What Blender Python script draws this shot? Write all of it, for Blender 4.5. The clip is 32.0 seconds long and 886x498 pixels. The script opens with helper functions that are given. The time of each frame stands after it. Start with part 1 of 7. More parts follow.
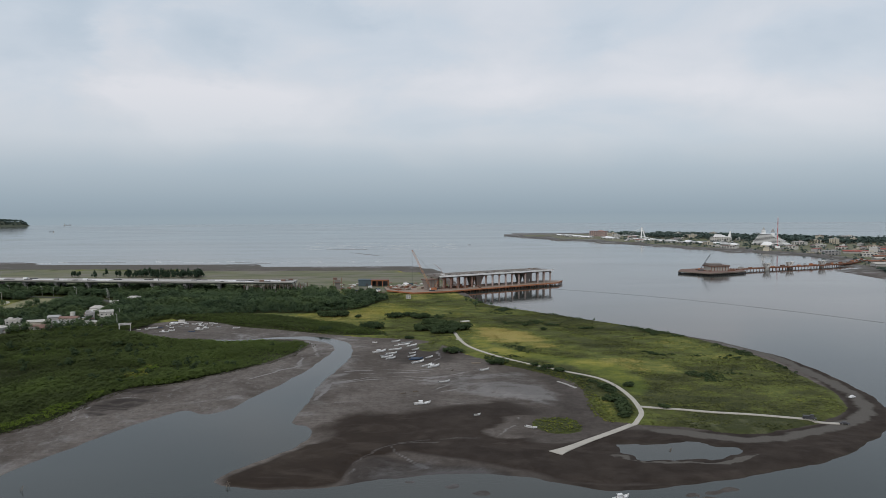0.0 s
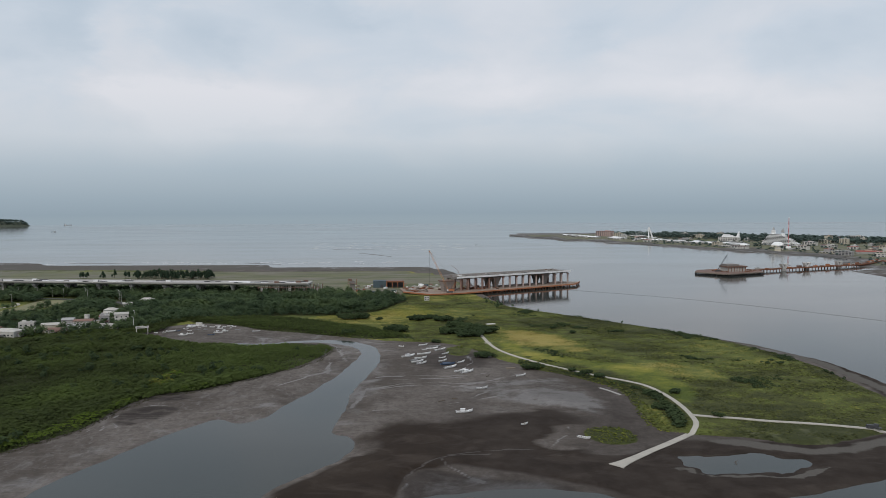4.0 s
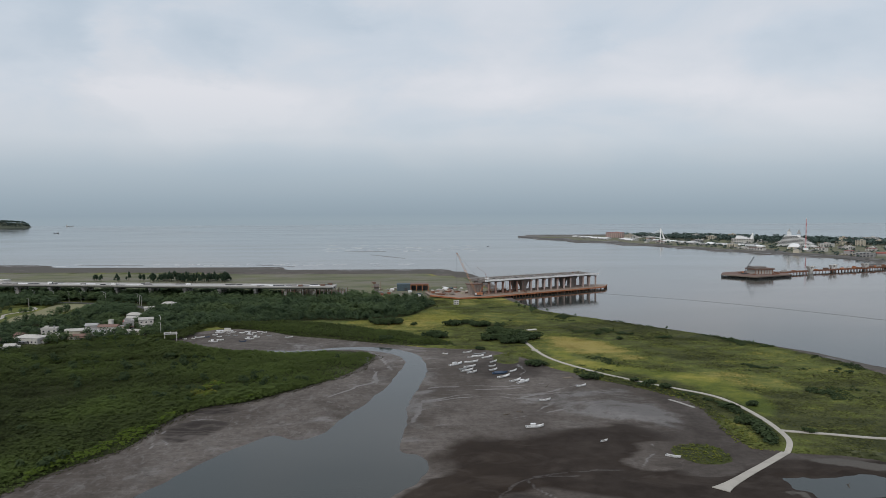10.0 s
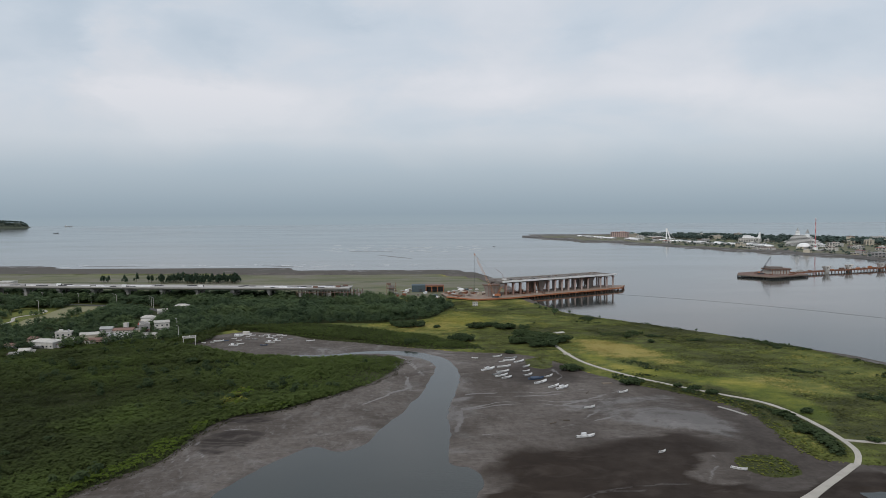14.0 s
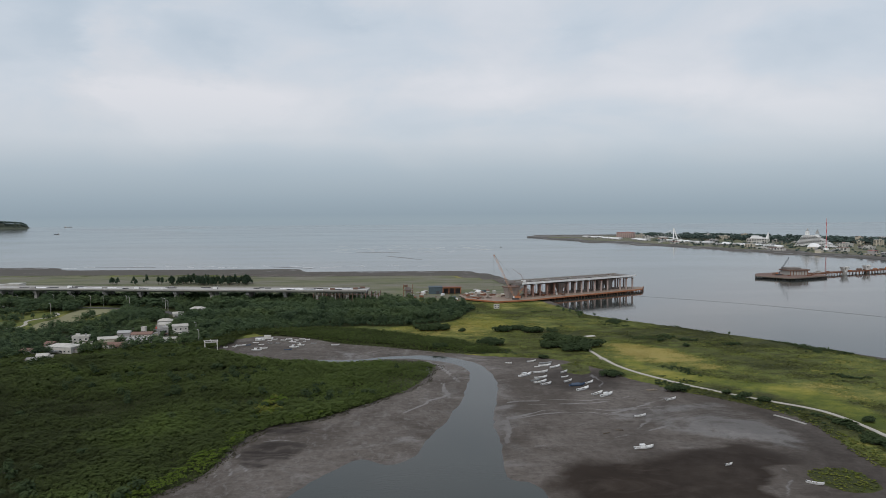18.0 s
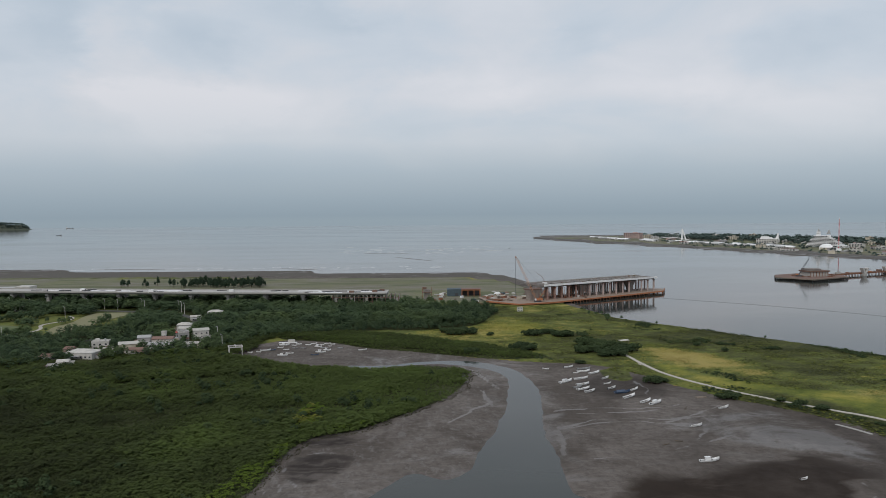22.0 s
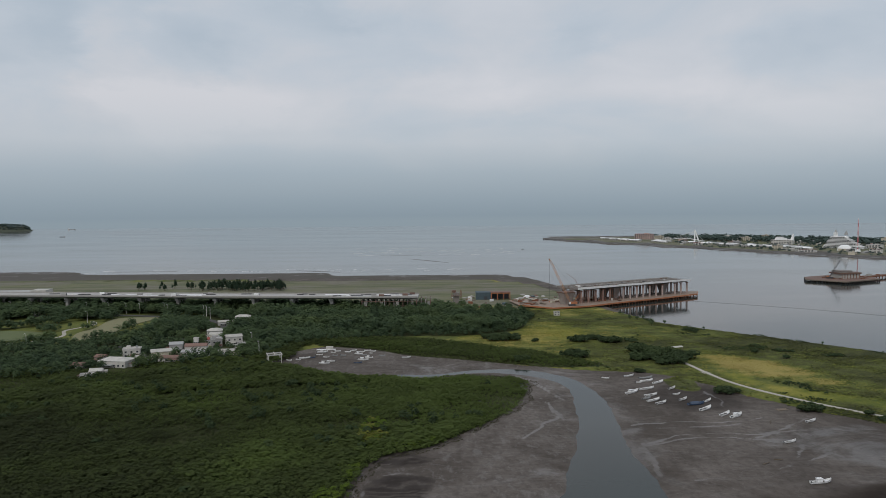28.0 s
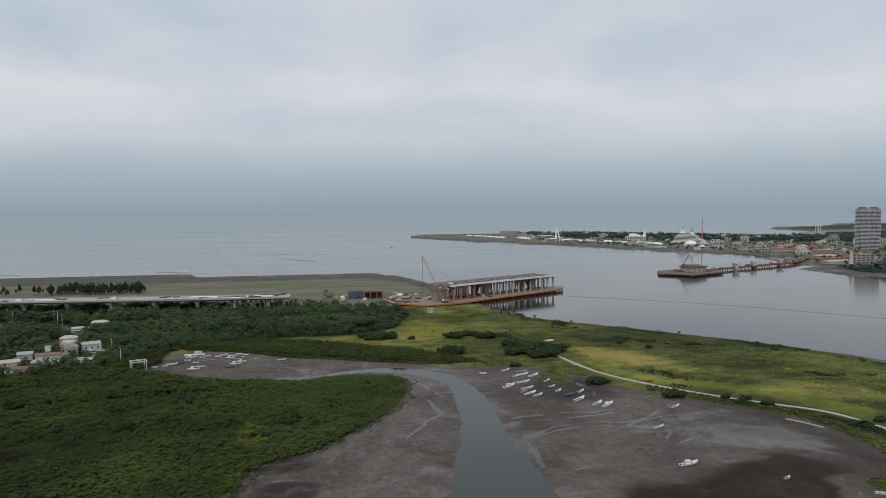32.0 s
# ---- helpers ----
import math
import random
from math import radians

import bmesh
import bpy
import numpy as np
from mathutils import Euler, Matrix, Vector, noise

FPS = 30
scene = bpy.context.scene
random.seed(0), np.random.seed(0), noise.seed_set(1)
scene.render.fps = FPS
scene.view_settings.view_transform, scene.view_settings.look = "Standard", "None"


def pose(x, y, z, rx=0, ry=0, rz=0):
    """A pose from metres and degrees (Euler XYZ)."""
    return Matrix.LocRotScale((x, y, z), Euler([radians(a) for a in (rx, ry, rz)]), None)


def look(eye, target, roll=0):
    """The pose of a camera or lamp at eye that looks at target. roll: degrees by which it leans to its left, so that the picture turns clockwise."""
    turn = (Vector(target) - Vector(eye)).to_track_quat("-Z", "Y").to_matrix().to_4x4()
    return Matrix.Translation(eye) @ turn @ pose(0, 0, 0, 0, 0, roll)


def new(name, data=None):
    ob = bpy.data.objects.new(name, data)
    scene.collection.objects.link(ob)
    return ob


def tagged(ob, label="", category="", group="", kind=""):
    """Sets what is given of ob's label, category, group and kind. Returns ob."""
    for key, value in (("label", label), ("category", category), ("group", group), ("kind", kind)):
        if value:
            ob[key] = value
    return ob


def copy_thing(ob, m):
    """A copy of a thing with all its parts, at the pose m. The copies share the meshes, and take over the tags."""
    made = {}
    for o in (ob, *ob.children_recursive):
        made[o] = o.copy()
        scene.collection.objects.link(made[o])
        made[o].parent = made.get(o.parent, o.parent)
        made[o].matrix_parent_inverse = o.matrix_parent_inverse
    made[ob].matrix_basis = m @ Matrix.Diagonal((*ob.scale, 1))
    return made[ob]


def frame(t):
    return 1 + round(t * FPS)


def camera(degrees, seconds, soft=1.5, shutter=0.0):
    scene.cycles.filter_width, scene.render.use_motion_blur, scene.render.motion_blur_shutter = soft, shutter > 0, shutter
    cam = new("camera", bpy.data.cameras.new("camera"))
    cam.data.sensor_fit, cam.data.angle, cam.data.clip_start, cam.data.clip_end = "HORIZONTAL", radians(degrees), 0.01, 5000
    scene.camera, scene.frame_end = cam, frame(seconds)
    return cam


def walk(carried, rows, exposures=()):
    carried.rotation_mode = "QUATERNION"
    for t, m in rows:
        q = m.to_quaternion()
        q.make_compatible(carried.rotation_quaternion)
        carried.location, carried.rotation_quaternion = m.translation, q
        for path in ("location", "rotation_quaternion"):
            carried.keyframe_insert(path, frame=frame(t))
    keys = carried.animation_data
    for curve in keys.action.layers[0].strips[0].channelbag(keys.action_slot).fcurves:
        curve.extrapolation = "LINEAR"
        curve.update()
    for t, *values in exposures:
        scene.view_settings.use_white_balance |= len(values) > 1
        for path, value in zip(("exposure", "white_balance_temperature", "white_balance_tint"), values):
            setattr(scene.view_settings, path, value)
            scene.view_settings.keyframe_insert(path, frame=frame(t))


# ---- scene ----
cam = camera(60.18, 32.0, soft=0.85)
PATH = [
    (0.0, pose(32.16, -23.33, 119.96, 86.722, 0.218, 0.282)),
    (2.0, pose(19.29, -13.99, 119.97, 86.709, 0.219, 0.220)),
    (4.0, pose(6.42, -4.65, 119.98, 86.716, 0.218, 0.164)),
    (6.0, pose(-6.42, 4.65, 120.01, 86.763, 0.212, 0.135)),
    (8.0, pose(-19.25, 13.93, 120.05, 86.784, 0.203, 0.098)),
    (10.0, pose(-32.06, 23.16, 120.11, 86.798, 0.213, 0.031)),
    (12.0, pose(-44.86, 32.35, 120.18, 86.782, 0.252, -0.066)),
    (14.0, pose(-57.67, 41.53, 120.28, 86.771, 0.278, -0.197)),
    (16.0, pose(-70.54, 50.71, 120.39, 86.777, 0.306, -0.277)),
    (18.0, pose(-84.20, 60.00, 120.46, 86.795, 0.318, -0.378)),
    (20.0, pose(-97.30, 69.22, 120.56, 86.820, 0.352, -0.427)),
    (22.0, pose(-110.55, 78.44, 120.73, 86.841, 0.388, -0.464)),
    (24.0, pose(-123.90, 87.75, 120.87, 86.851, 0.406, -0.518)),
    (26.0, pose(-137.10, 97.35, 121.00, 86.868, 0.412, -0.568)),
    (28.0, pose(-149.90, 106.45, 121.18, 86.898, 0.434, -0.605)),
    (28.5, pose(-152.30, 108.00, 121.20, 86.898, 0.438, -0.455)),
    (29.0, pose(-153.90, 109.00, 121.20, 86.886, 0.442, -0.590)),
    (29.5, pose(-154.85, 109.50, 121.18, 86.872, 0.450, -1.970)),
    (30.0, pose(-155.60, 109.85, 121.14, 86.856, 0.456, -3.840)),
    (30.5, pose(-156.15, 110.30, 121.06, 86.820, 0.462, -5.641)),
    (31.0, pose(-156.70, 110.70, 121.00, 86.776, 0.462, -7.442)),
    (31.5, pose(-157.25, 110.98, 120.95, 86.732, 0.452, -9.260)),
    (32.0, pose(-157.70, 111.15, 120.92, 86.706, 0.436, -10.620)),
]
EXPOSURE = [(0, 0.0), (13, 0.0), (19, -0.02), (22, -0.06), (25, -0.16), (28, -0.22), (30, -0.23), (31, -0.22), (31.5, -0.16), (32, -0.10)]
walk(cam, PATH, EXPOSURE)

# ---------------------------------------------------------------- sky and light
SUN_AZ, SUN_EL = radians(205), radians(46)      # a veiled sun behind the camera, clockwise from the y axis
world = bpy.data.worlds.new("overcast_sky")
scene.world = world
world.use_nodes = True
wt = world.node_tree
wt.nodes.clear()


def wn(kind, **kw):
    n = wt.nodes.new(kind)
    for k, v in kw.items():
        n.inputs[k].default_value = v
    return n


def ramp_node(tree, stops, interp="LINEAR"):
    n = tree.nodes.new("ShaderNodeValToRGB")
    el = n.color_ramp.elements
    n.color_ramp.interpolation = interp
    while len(el) < len(stops):
        el.new(0.5)
    for e, (p, c) in zip(el, stops):
        e.position = p
        e.color = (*c, 1) if len(c) == 3 else c
    return n


def wmath(op, a, b=None):
    n = wt.nodes.new("ShaderNodeMath")
    n.operation = op
    for i, v in enumerate((a, b)):
        if v is None:
            continue
        if isinstance(v, (int, float)):
            n.inputs[i].default_value = v
        else:
            wt.links.new(v, n.inputs[i])
    return n.outputs[0]


tc = wt.nodes.new("ShaderNodeTexCoord")
sep = wt.nodes.new("ShaderNodeSeparateXYZ")
wt.links.new(tc.outputs["Generated"], sep.inputs[0])
# heaped cloud, drawn out sideways, under a thin high veil
stretch = wt.nodes.new("ShaderNodeVectorMath")
stretch.operation = "MULTIPLY"
stretch.inputs[1].default_value = (1.0, 1.0, 2.3)
wt.links.new(tc.outputs["Generated"], stretch.inputs[0])
big = wn("ShaderNodeTexNoise", Scale=5.2, Detail=5.0, Roughness=0.50, Distortion=0.35)
wt.links.new(stretch.outputs[0], big.inputs["Vector"])
veil = wn("ShaderNodeTexNoise", Scale=2.3, Detail=2.0, Roughness=0.5)
wt.links.new(stretch.outputs[0], veil.inputs["Vector"])
mixn = wmath("ADD", wmath("MULTIPLY", big.outputs["Fac"], 0.62), wmath("MULTIPLY", veil.outputs["Fac"], 0.38))
cloud = ramp_node(wt, [(0.36, (0.80, 0.865, 0.915)), (0.46, (0.92, 0.955, 0.985)), (0.51, (1.0, 0.995, 1.0)), (0.58, (1.10, 1.065, 1.055))], "LINEAR")
# the larger heaps and hollows of the cloud deck: bearing, height, reach sideways and up, light or dark
HEAPS = [(-0.345, 0.128, 0.089, 0.024, 0.145), (-0.397, 0.201, 0.044, 0.041, 0.102), (-0.258, 0.14, 0.052, 0.022, 0.085), (0.059, 0.146, 0.148, 0.031, 0.085), (-0.167, 0.097, 0.192, 0.022, 0.034), (0.356, 0.143, 0.126, 0.026, 0.051),
         (-0.454, 0.209, 0.081, 0.041, -0.145), (-0.314, 0.207, 0.052, 0.037, -0.085), (-0.144, 0.244, 0.059, 0.022, -0.119), (0.198, 0.204, 0.044, 0.026, -0.085), (-0.109, 0.181, 0.096, 0.033, -0.051), (-0.491, 0.163, 0.052, 0.018, 0.051),
         (0.635, 0.11, 0.089, 0.022, 0.085), (0.481, 0.185, 0.096, 0.03, -0.051), (0.43, 0.176, 0.118, 0.033, -0.034), (0.479, 0.11, 0.089, 0.022, 0.034)]
warp = wn("ShaderNodeTexNoise", Scale=7.0, Detail=6.0, Roughness=0.6)
wt.links.new(stretch.outputs[0], warp.inputs["Vector"])
ragged = wmath("SUBTRACT", warp.outputs["Fac"], 0.5)
bearing = wmath("ADD", wmath("ARCTAN2", sep.outputs[0], sep.outputs[1]), wmath("MULTIPLY", ragged, 0.22))
height = wmath("ADD", sep.outputs[2], wmath("MULTIPLY", ragged, -0.09))
total = wmath("ADD", wmath("MULTIPLY", wmath("SUBTRACT", mixn, 0.478), 0.62), 0.478)
for u0, v0, ru, rv, gain in HEAPS:
    du, dv = wmath("DIVIDE", wmath("SUBTRACT", bearing, u0), ru), wmath("DIVIDE", wmath("SUBTRACT", height, v0), rv)
    near = wmath("EXPONENT", wmath("MULTIPLY", wmath("ADD", wmath("MULTIPLY", du, du), wmath("MULTIPLY", dv, dv)), -1.0))
    total = wmath("ADD", total, wmath("MULTIPLY", near, gain))
wt.links.new(total, cloud.inputs[0])
# elevation: haze over the sea, the blue-grey band, the bright deck
elev = wmath("ADD", wmath("MULTIPLY", sep.outputs[2], 1.0), 0.1)
grad = ramp_node(wt, [(0.0, (0.27, 0.335, 0.385)), (0.084, (0.305, 0.378, 0.433)), (0.089, (0.288, 0.362, 0.424)), (0.11, (0.330, 0.408, 0.474)),
                      (0.145, (0.41, 0.485, 0.555)), (0.185, (0.57, 0.615, 0.67)), (0.24, (0.645, 0.67, 0.715)), (0.36, (0.60, 0.645, 0.70)), (0.7, (0.60, 0.645, 0.71)), (1.0, (0.60, 0.645, 0.71))])
wt.links.new(elev, grad.inputs[0])
fade = ramp_node(wt, [(0.12, (0, 0, 0)), (0.22, (1, 1, 1))])
wt.links.new(elev, fade.inputs[0])
softc = wt.nodes.new("ShaderNodeMixRGB")
softc.inputs[1].default_value = (1, 1, 1, 1)
wt.links.new(fade.outputs[0], softc.inputs[0]), wt.links.new(cloud.outputs[0], softc.inputs[2])
deck = wt.nodes.new("ShaderNodeMixRGB")
deck.blend_type = "MULTIPLY"
deck.inputs[0].default_value = 1
wt.links.new(grad.outputs[0], deck.inputs[1]), wt.links.new(softc.outputs[0], deck.inputs[2])
clear = wt.nodes.new("ShaderNodeTexSky")
clear.sky_type = "NISHITA"
clear.sun_disc = False
clear.sun_elevation, clear.sun_rotation = SUN_EL, SUN_AZ
clear.altitude, clear.air_density, clear.dust_density = 120, 1.0, 3.0
bg_sky = wn("ShaderNodeBackground", Strength=0.012)
wt.links.new(clear.outputs[0], bg_sky.inputs[0])
bg_deck = wn("ShaderNodeBackground", Strength=0.96)
wt.links.new(deck.outputs[0], bg_deck.inputs[0])
addw = wt.nodes.new("ShaderNodeAddShader")
outw = wt.nodes.new("ShaderNodeOutputWorld")
wt.links.new(bg_sky.outputs[0], addw.inputs[0]), wt.links.new(bg_deck.outputs[0], addw.inputs[1])
wt.links.new(addw.outputs[0], outw.inputs[0])

sun = new("sun", bpy.data.lights.new("sun", "SUN"))
sun.data.energy, sun.data.angle, sun.data.color = 1.15, radians(22), (1.0, 0.95, 0.88)
sdir = Vector((math.sin(SUN_AZ) * math.cos(SUN_EL), math.cos(SUN_AZ) * math.cos(SUN_EL), math.sin(SUN_EL)))
sun.matrix_world = look(sdir * 300, (0, 0, 0))


# ---------------------------------------------------------------- materials
def material(name, rough=0.7, metal=0.0):
    m = bpy.data.materials.new(name)
    m.use_nodes = True
    b = m.node_tree.nodes["Principled BSDF"]
    b.inputs["Roughness"].default_value, b.inputs["Metallic"].default_value = rough, metal
    return m, m.node_tree, b


def node(t, kind, ins=(), **props):
    n = t.nodes.new(kind)
    for k, v in props.items():
        if k == "operation":
            n.operation = v
        elif k == "blend_type":
            n.blend_type = v
        elif k == "attribute_name":
            n.attribute_name = v
        elif k == "data_type":
            n.data_type = v
    for k, v in dict(ins).items():
        if hasattr(v, "is_linked"):
            t.links.new(v, n.inputs[k])
        else:
            n.inputs[k].default_value = v
    return n


def noise_of(t, scale, detail=4.0, rough=0.55, stretch=None, distort=0.0):
    geo = t.nodes.new("ShaderNodeNewGeometry")
    v = geo.outputs["Position"]
    if stretch:
        v = node(t, "ShaderNodeVectorMath", {0: v, 1: stretch}, operation="MULTIPLY").outputs[0]
    return node(t, "ShaderNodeTexNoise", {"Vector": v, "Scale": scale, "Detail": detail, "Roughness": rough, "Distortion": distort}).outputs["Fac"]


def mix(t, fac, a, b, mode="MIX"):
    return node(t, "ShaderNodeMixRGB", {0: fac, 1: a if hasattr(a, "is_linked") else (*a, 1), 2: b if hasattr(b, "is_linked") else (*b, 1)}, blend_type=mode).outputs[0]


def mth(t, op, a, b=0.0):
    return node(t, "ShaderNodeMath", {0: a, 1: b}, operation=op).outputs[0]


def step(t, v, lo, hi):
    r = ramp_node(t, [(lo, (0, 0, 0)), (hi, (1, 1, 1))])
    t.links.new(v, r.inputs[0])
    return r.outputs[0]


def attr(t, name):
    return node(t, "ShaderNodeAttribute", attribute_name=name).outputs["Fac"]


def bump(t, b, height, strength, dist):
    n = node(t, "ShaderNodeBump", {"Strength": strength, "Distance": dist, "Height": height})
    t.links.new(n.outputs[0], b.inputs["Normal"])


def plain(name, col, rough=0.7, metal=0.0, vary=0.25, grain=0.8, dirt=0.3, dirtcol=None):
    """Painted or raw surface: base colour, fine grain, broad weather stains, a change of tone from piece to piece."""
    m, t, b = material(name, rough, metal)
    fine, wide = noise_of(t, 6.0 * grain, 4), noise_of(t, 0.35 * grain, 3)
    dark = dirtcol or tuple(c * 0.55 for c in col)
    c = mix(t, mth(t, "MULTIPLY", step(t, wide, 0.42, 0.68), dirt), col, dark)
    c = mix(t, vary, c, mix(t, fine, tuple(k * 0.6 for k in col), tuple(min(1, k * 1.3) for k in col)))
    info = t.nodes.new("ShaderNodeObjectInfo")
    tone = mth(t, "ADD", mth(t, "MULTIPLY", info.outputs["Random"], 0.24), 0.88)
    c = mix(t, 1.0, c, node(t, "ShaderNodeCombineXYZ", {0: tone, 1: tone, 2: tone}).outputs[0], "MULTIPLY")
    t.links.new(c, b.inputs["Base Color"])
    t.links.new(mth(t, "ADD", mth(t, "MULTIPLY", fine, 0.2), rough - 0.1), b.inputs["Roughness"])
    bump(t, b, fine, 0.15, 0.02)
    return m


MEADOW = [(0.0, (0.046, 0.052, 0.022)), (0.22, (0.075, 0.081, 0.028)), (0.44, (0.102, 0.121, 0.035)), (0.68, (0.172, 0.174, 0.047)), (0.95, (0.310, 0.255, 0.085))]


def grass_colour(t, tone, fresh):
    r = ramp_node(t, MEADOW)
    t.links.new(tone, r.inputs[0])
    young = ramp_node(t, [(0.1, (0.082, 0.108, 0.022)), (0.45, (0.160, 0.170, 0.032)), (0.9, (0.285, 0.250, 0.058))])
    t.links.new(tone, young.inputs[0])
    return mix(t, mth(t, "MULTIPLY", step(t, fresh, 0.25, 0.95), 0.85), r.outputs[0], young.outputs[0])


def grass_material():
    m, t, b = material("grass_blades", 0.85)
    c = grass_colour(t, attr(t, "tone"), attr(t, "fresh"))
    t.links.new(c, b.inputs["Base Color"])
    b.inputs["Specular IOR Level"].default_value = 0.03
    return m


def ground_material():
    m, t, b = material("ground")
    grass, sand, silt, litter, wet = (attr(t, k) for k in ("grass", "sand", "silt", "litter", "wet"))
    bare, runnel, damp = attr(t, "bare"), attr(t, "rill"), attr(t, "damp")
    n1, n2, n3 = noise_of(t, 0.012, 6, 0.6), noise_of(t, 0.09, 5, 0.6), noise_of(t, 0.8, 4, 0.65)
    # meadow: dark scrub, olive and straw in drifts, fresh green by the path
    fine = noise_of(t, 0.28, 9, 0.72, (1.0, 0.8, 1.0))
    tone = mth(t, "ADD", attr(t, "mead"), mth(t, "ADD", mth(t, "MULTIPLY", mth(t, "SUBTRACT", fine, 0.5), 0.9), mth(t, "MULTIPLY", mth(t, "SUBTRACT", n2, 0.5), 0.35)))
    g = grass_colour(t, tone, mth(t, "ADD", attr(t, "fresh"), mth(t, "MULTIPLY", mth(t, "SUBTRACT", n2, 0.5), 0.5)))
    stony = mix(t, n2, (0.135, 0.128, 0.098), (0.225, 0.210, 0.172))
    stony = mix(t, step(t, n1, 0.40, 0.62), stony, (0.160, 0.165, 0.096))
    stony = mix(t, mth(t, "MULTIPLY", step(t, noise_of(t, 0.022, 8, 0.68, (0.4, 1.7, 1.0), 0.6), 0.46, 0.60), 0.8), stony, (0.100, 0.112, 0.060))
    bb = mth(t, "ADD", bare, mth(t, "MULTIPLY", mth(t, "SUBTRACT", n2, 0.5), 0.9))
    g = mix(t, step(t, bb, 0.30, 0.70), g, stony)
    # tidal mud: grey brown, drained by fine rills; dry black sand
    rill = noise_of(t, 0.034, 9, 0.64, (1.0, 1.0, 1.0), 1.6)
    vein = step(t, mth(t, "ABSOLUTE", mth(t, "SUBTRACT", noise_of(t, 0.020, 5, 0.55, (0.65, 1.4, 1.0), 1.6), 0.5)), 0.0, 0.012)
    vein2 = step(t, mth(t, "ABSOLUTE", mth(t, "SUBTRACT", noise_of(t, 0.06, 5, 0.55, (0.6, 1.4, 1.0), 1.6), 0.5)), 0.0, 0.020)
    broad = noise_of(t, 0.017, 8, 0.66, (1.1, 0.9, 1.0), 0.8)
    mud = mix(t, step(t, broad, 0.40, 0.64), (0.086, 0.073, 0.063), (0.152, 0.133, 0.119))
    # pale veins: gloss of water in small rills, put into the mud colour
    mud = mix(t, mth(t, "MULTIPLY", mth(t, "SUBTRACT", 1.0, vein), 0.22), mud, (0.230, 0.210, 0.196))
    mud = mix(t, mth(t, "MULTIPLY", mth(t, "SUBTRACT", 1.0, vein2), 0.18), mud, (0.030, 0.025, 0.021))
    crab = step(t, noise_of(t, 0.30, 6, 0.66, (1.0, 0.7, 1.0)), 0.44, 0.66)
    mud = mix(t, mth(t, "MULTIPLY", crab, 0.45), mud, (0.048, 0.041, 0.036))
    # pale wisps add finer rills, their wet gloss likewise painted
    wisp = step(t, mth(t, "ABSOLUTE", mth(t, "SUBTRACT", noise_of(t, 0.075, 4, 0.5, (0.30, 1.6, 1.0), 0.7), 0.5)), 0.0, 0.030)
    mud = mix(t, mth(t, "MULTIPLY", mth(t, "SUBTRACT", 1.0, wisp), mth(t, "MULTIPLY", step(t, broad, 0.36, 0.58), 0.26)), mud, (0.205, 0.190, 0.180))
    fleck = step(t, noise_of(t, 0.22, 7, 0.70, (1.0, 0.5, 1.0), 0.5), 0.53, 0.64)
    mud = mix(t, mth(t, "MULTIPLY", fleck, mth(t, "MULTIPLY", attr(t, "west"), 0.4)), mud, (0.205, 0.192, 0.184))
    mud = mix(t, mth(t, "MULTIPLY", damp, 0.85), mud, (0.040, 0.032, 0.027))
    run = step(t, mth(t, "ADD", runnel, mth(t, "MULTIPLY", mth(t, "SUBTRACT", n2, 0.5), 1.3)), 0.45, 0.95)
    sandc = mix(t, n2, (0.019, 0.014, 0.0115), (0.043, 0.032, 0.024))
    drift = noise_of(t, 0.05, 7, 0.64, (0.7, 1.2, 1.0), 0.8)
    sandc = mix(t, mth(t, "MULTIPLY", step(t, drift, 0.52, 0.68), 0.6), sandc, (0.070, 0.056, 0.046))
    sandc = mix(t, mth(t, "MULTIPLY", step(t, broad, 0.48, 0.70), 0.5), sandc, (0.058, 0.045, 0.035))
    sn = mth(t, "ADD", sand, mth(t, "MULTIPLY", mth(t, "SUBTRACT", mth(t, "ADD", mth(t, "MULTIPLY", n2, 0.5), mth(t, "MULTIPLY", broad, 0.5)), 0.5), 1.1))
    sandmask = step(t, sn, 0.22, 0.74)
    low = mix(t, sandmask, mud, sandc)
    # pale tint paints the sky's reflection in the rill water
    low = mix(t, mth(t, "MULTIPLY", run, 0.26), low, (0.165, 0.153, 0.147))
    low = mix(t, mth(t, "MULTIPLY", damp, 0.5), low, mix(t, step(t, n2, 0.4, 0.6), (0.022, 0.019, 0.018), (0.060, 0.053, 0.050)))
    pale = mix(t, n3, (0.080, 0.073, 0.064), (0.122, 0.112, 0.100))
    sl = mth(t, "ADD", silt, mth(t, "MULTIPLY", mth(t, "SUBTRACT", n2, 0.5), 0.8))
    low = mix(t, step(t, sl, 0.45, 0.65), low, pale)
    gn = mth(t, "ADD", grass, mth(t, "MULTIPLY", mth(t, "SUBTRACT", mth(t, "ADD", mth(t, "MULTIPLY", n2, 0.6), mth(t, "MULTIPLY", n3, 0.4)), 0.5), 1.1))
    gmask = step(t, gn, 0.44, 0.58)
    c = mix(t, gmask, low, g)
    floor_ = mix(t, n3, (0.040, 0.047, 0.020), (0.060, 0.068, 0.028))
    c = mix(t, step(t, litter, 0.4, 0.6), c, floor_)
    t.links.new(c, b.inputs["Base Color"])
    # wet mud shines where a film of water lies
    film = noise_of(t, 0.022, 8, 0.66, (1.0, 0.9, 1.0), 1.0)
    wt_ = mth(t, "ADD", wet, mth(t, "MULTIPLY", mth(t, "SUBTRACT", film, 0.5), 2.4))
    sheen = step(t, wt_, 0.60, 0.95)
    dry = mth(t, "MULTIPLY", mth(t, "SUBTRACT", 1.0, sandmask), mth(t, "SUBTRACT", 1.0, gmask))
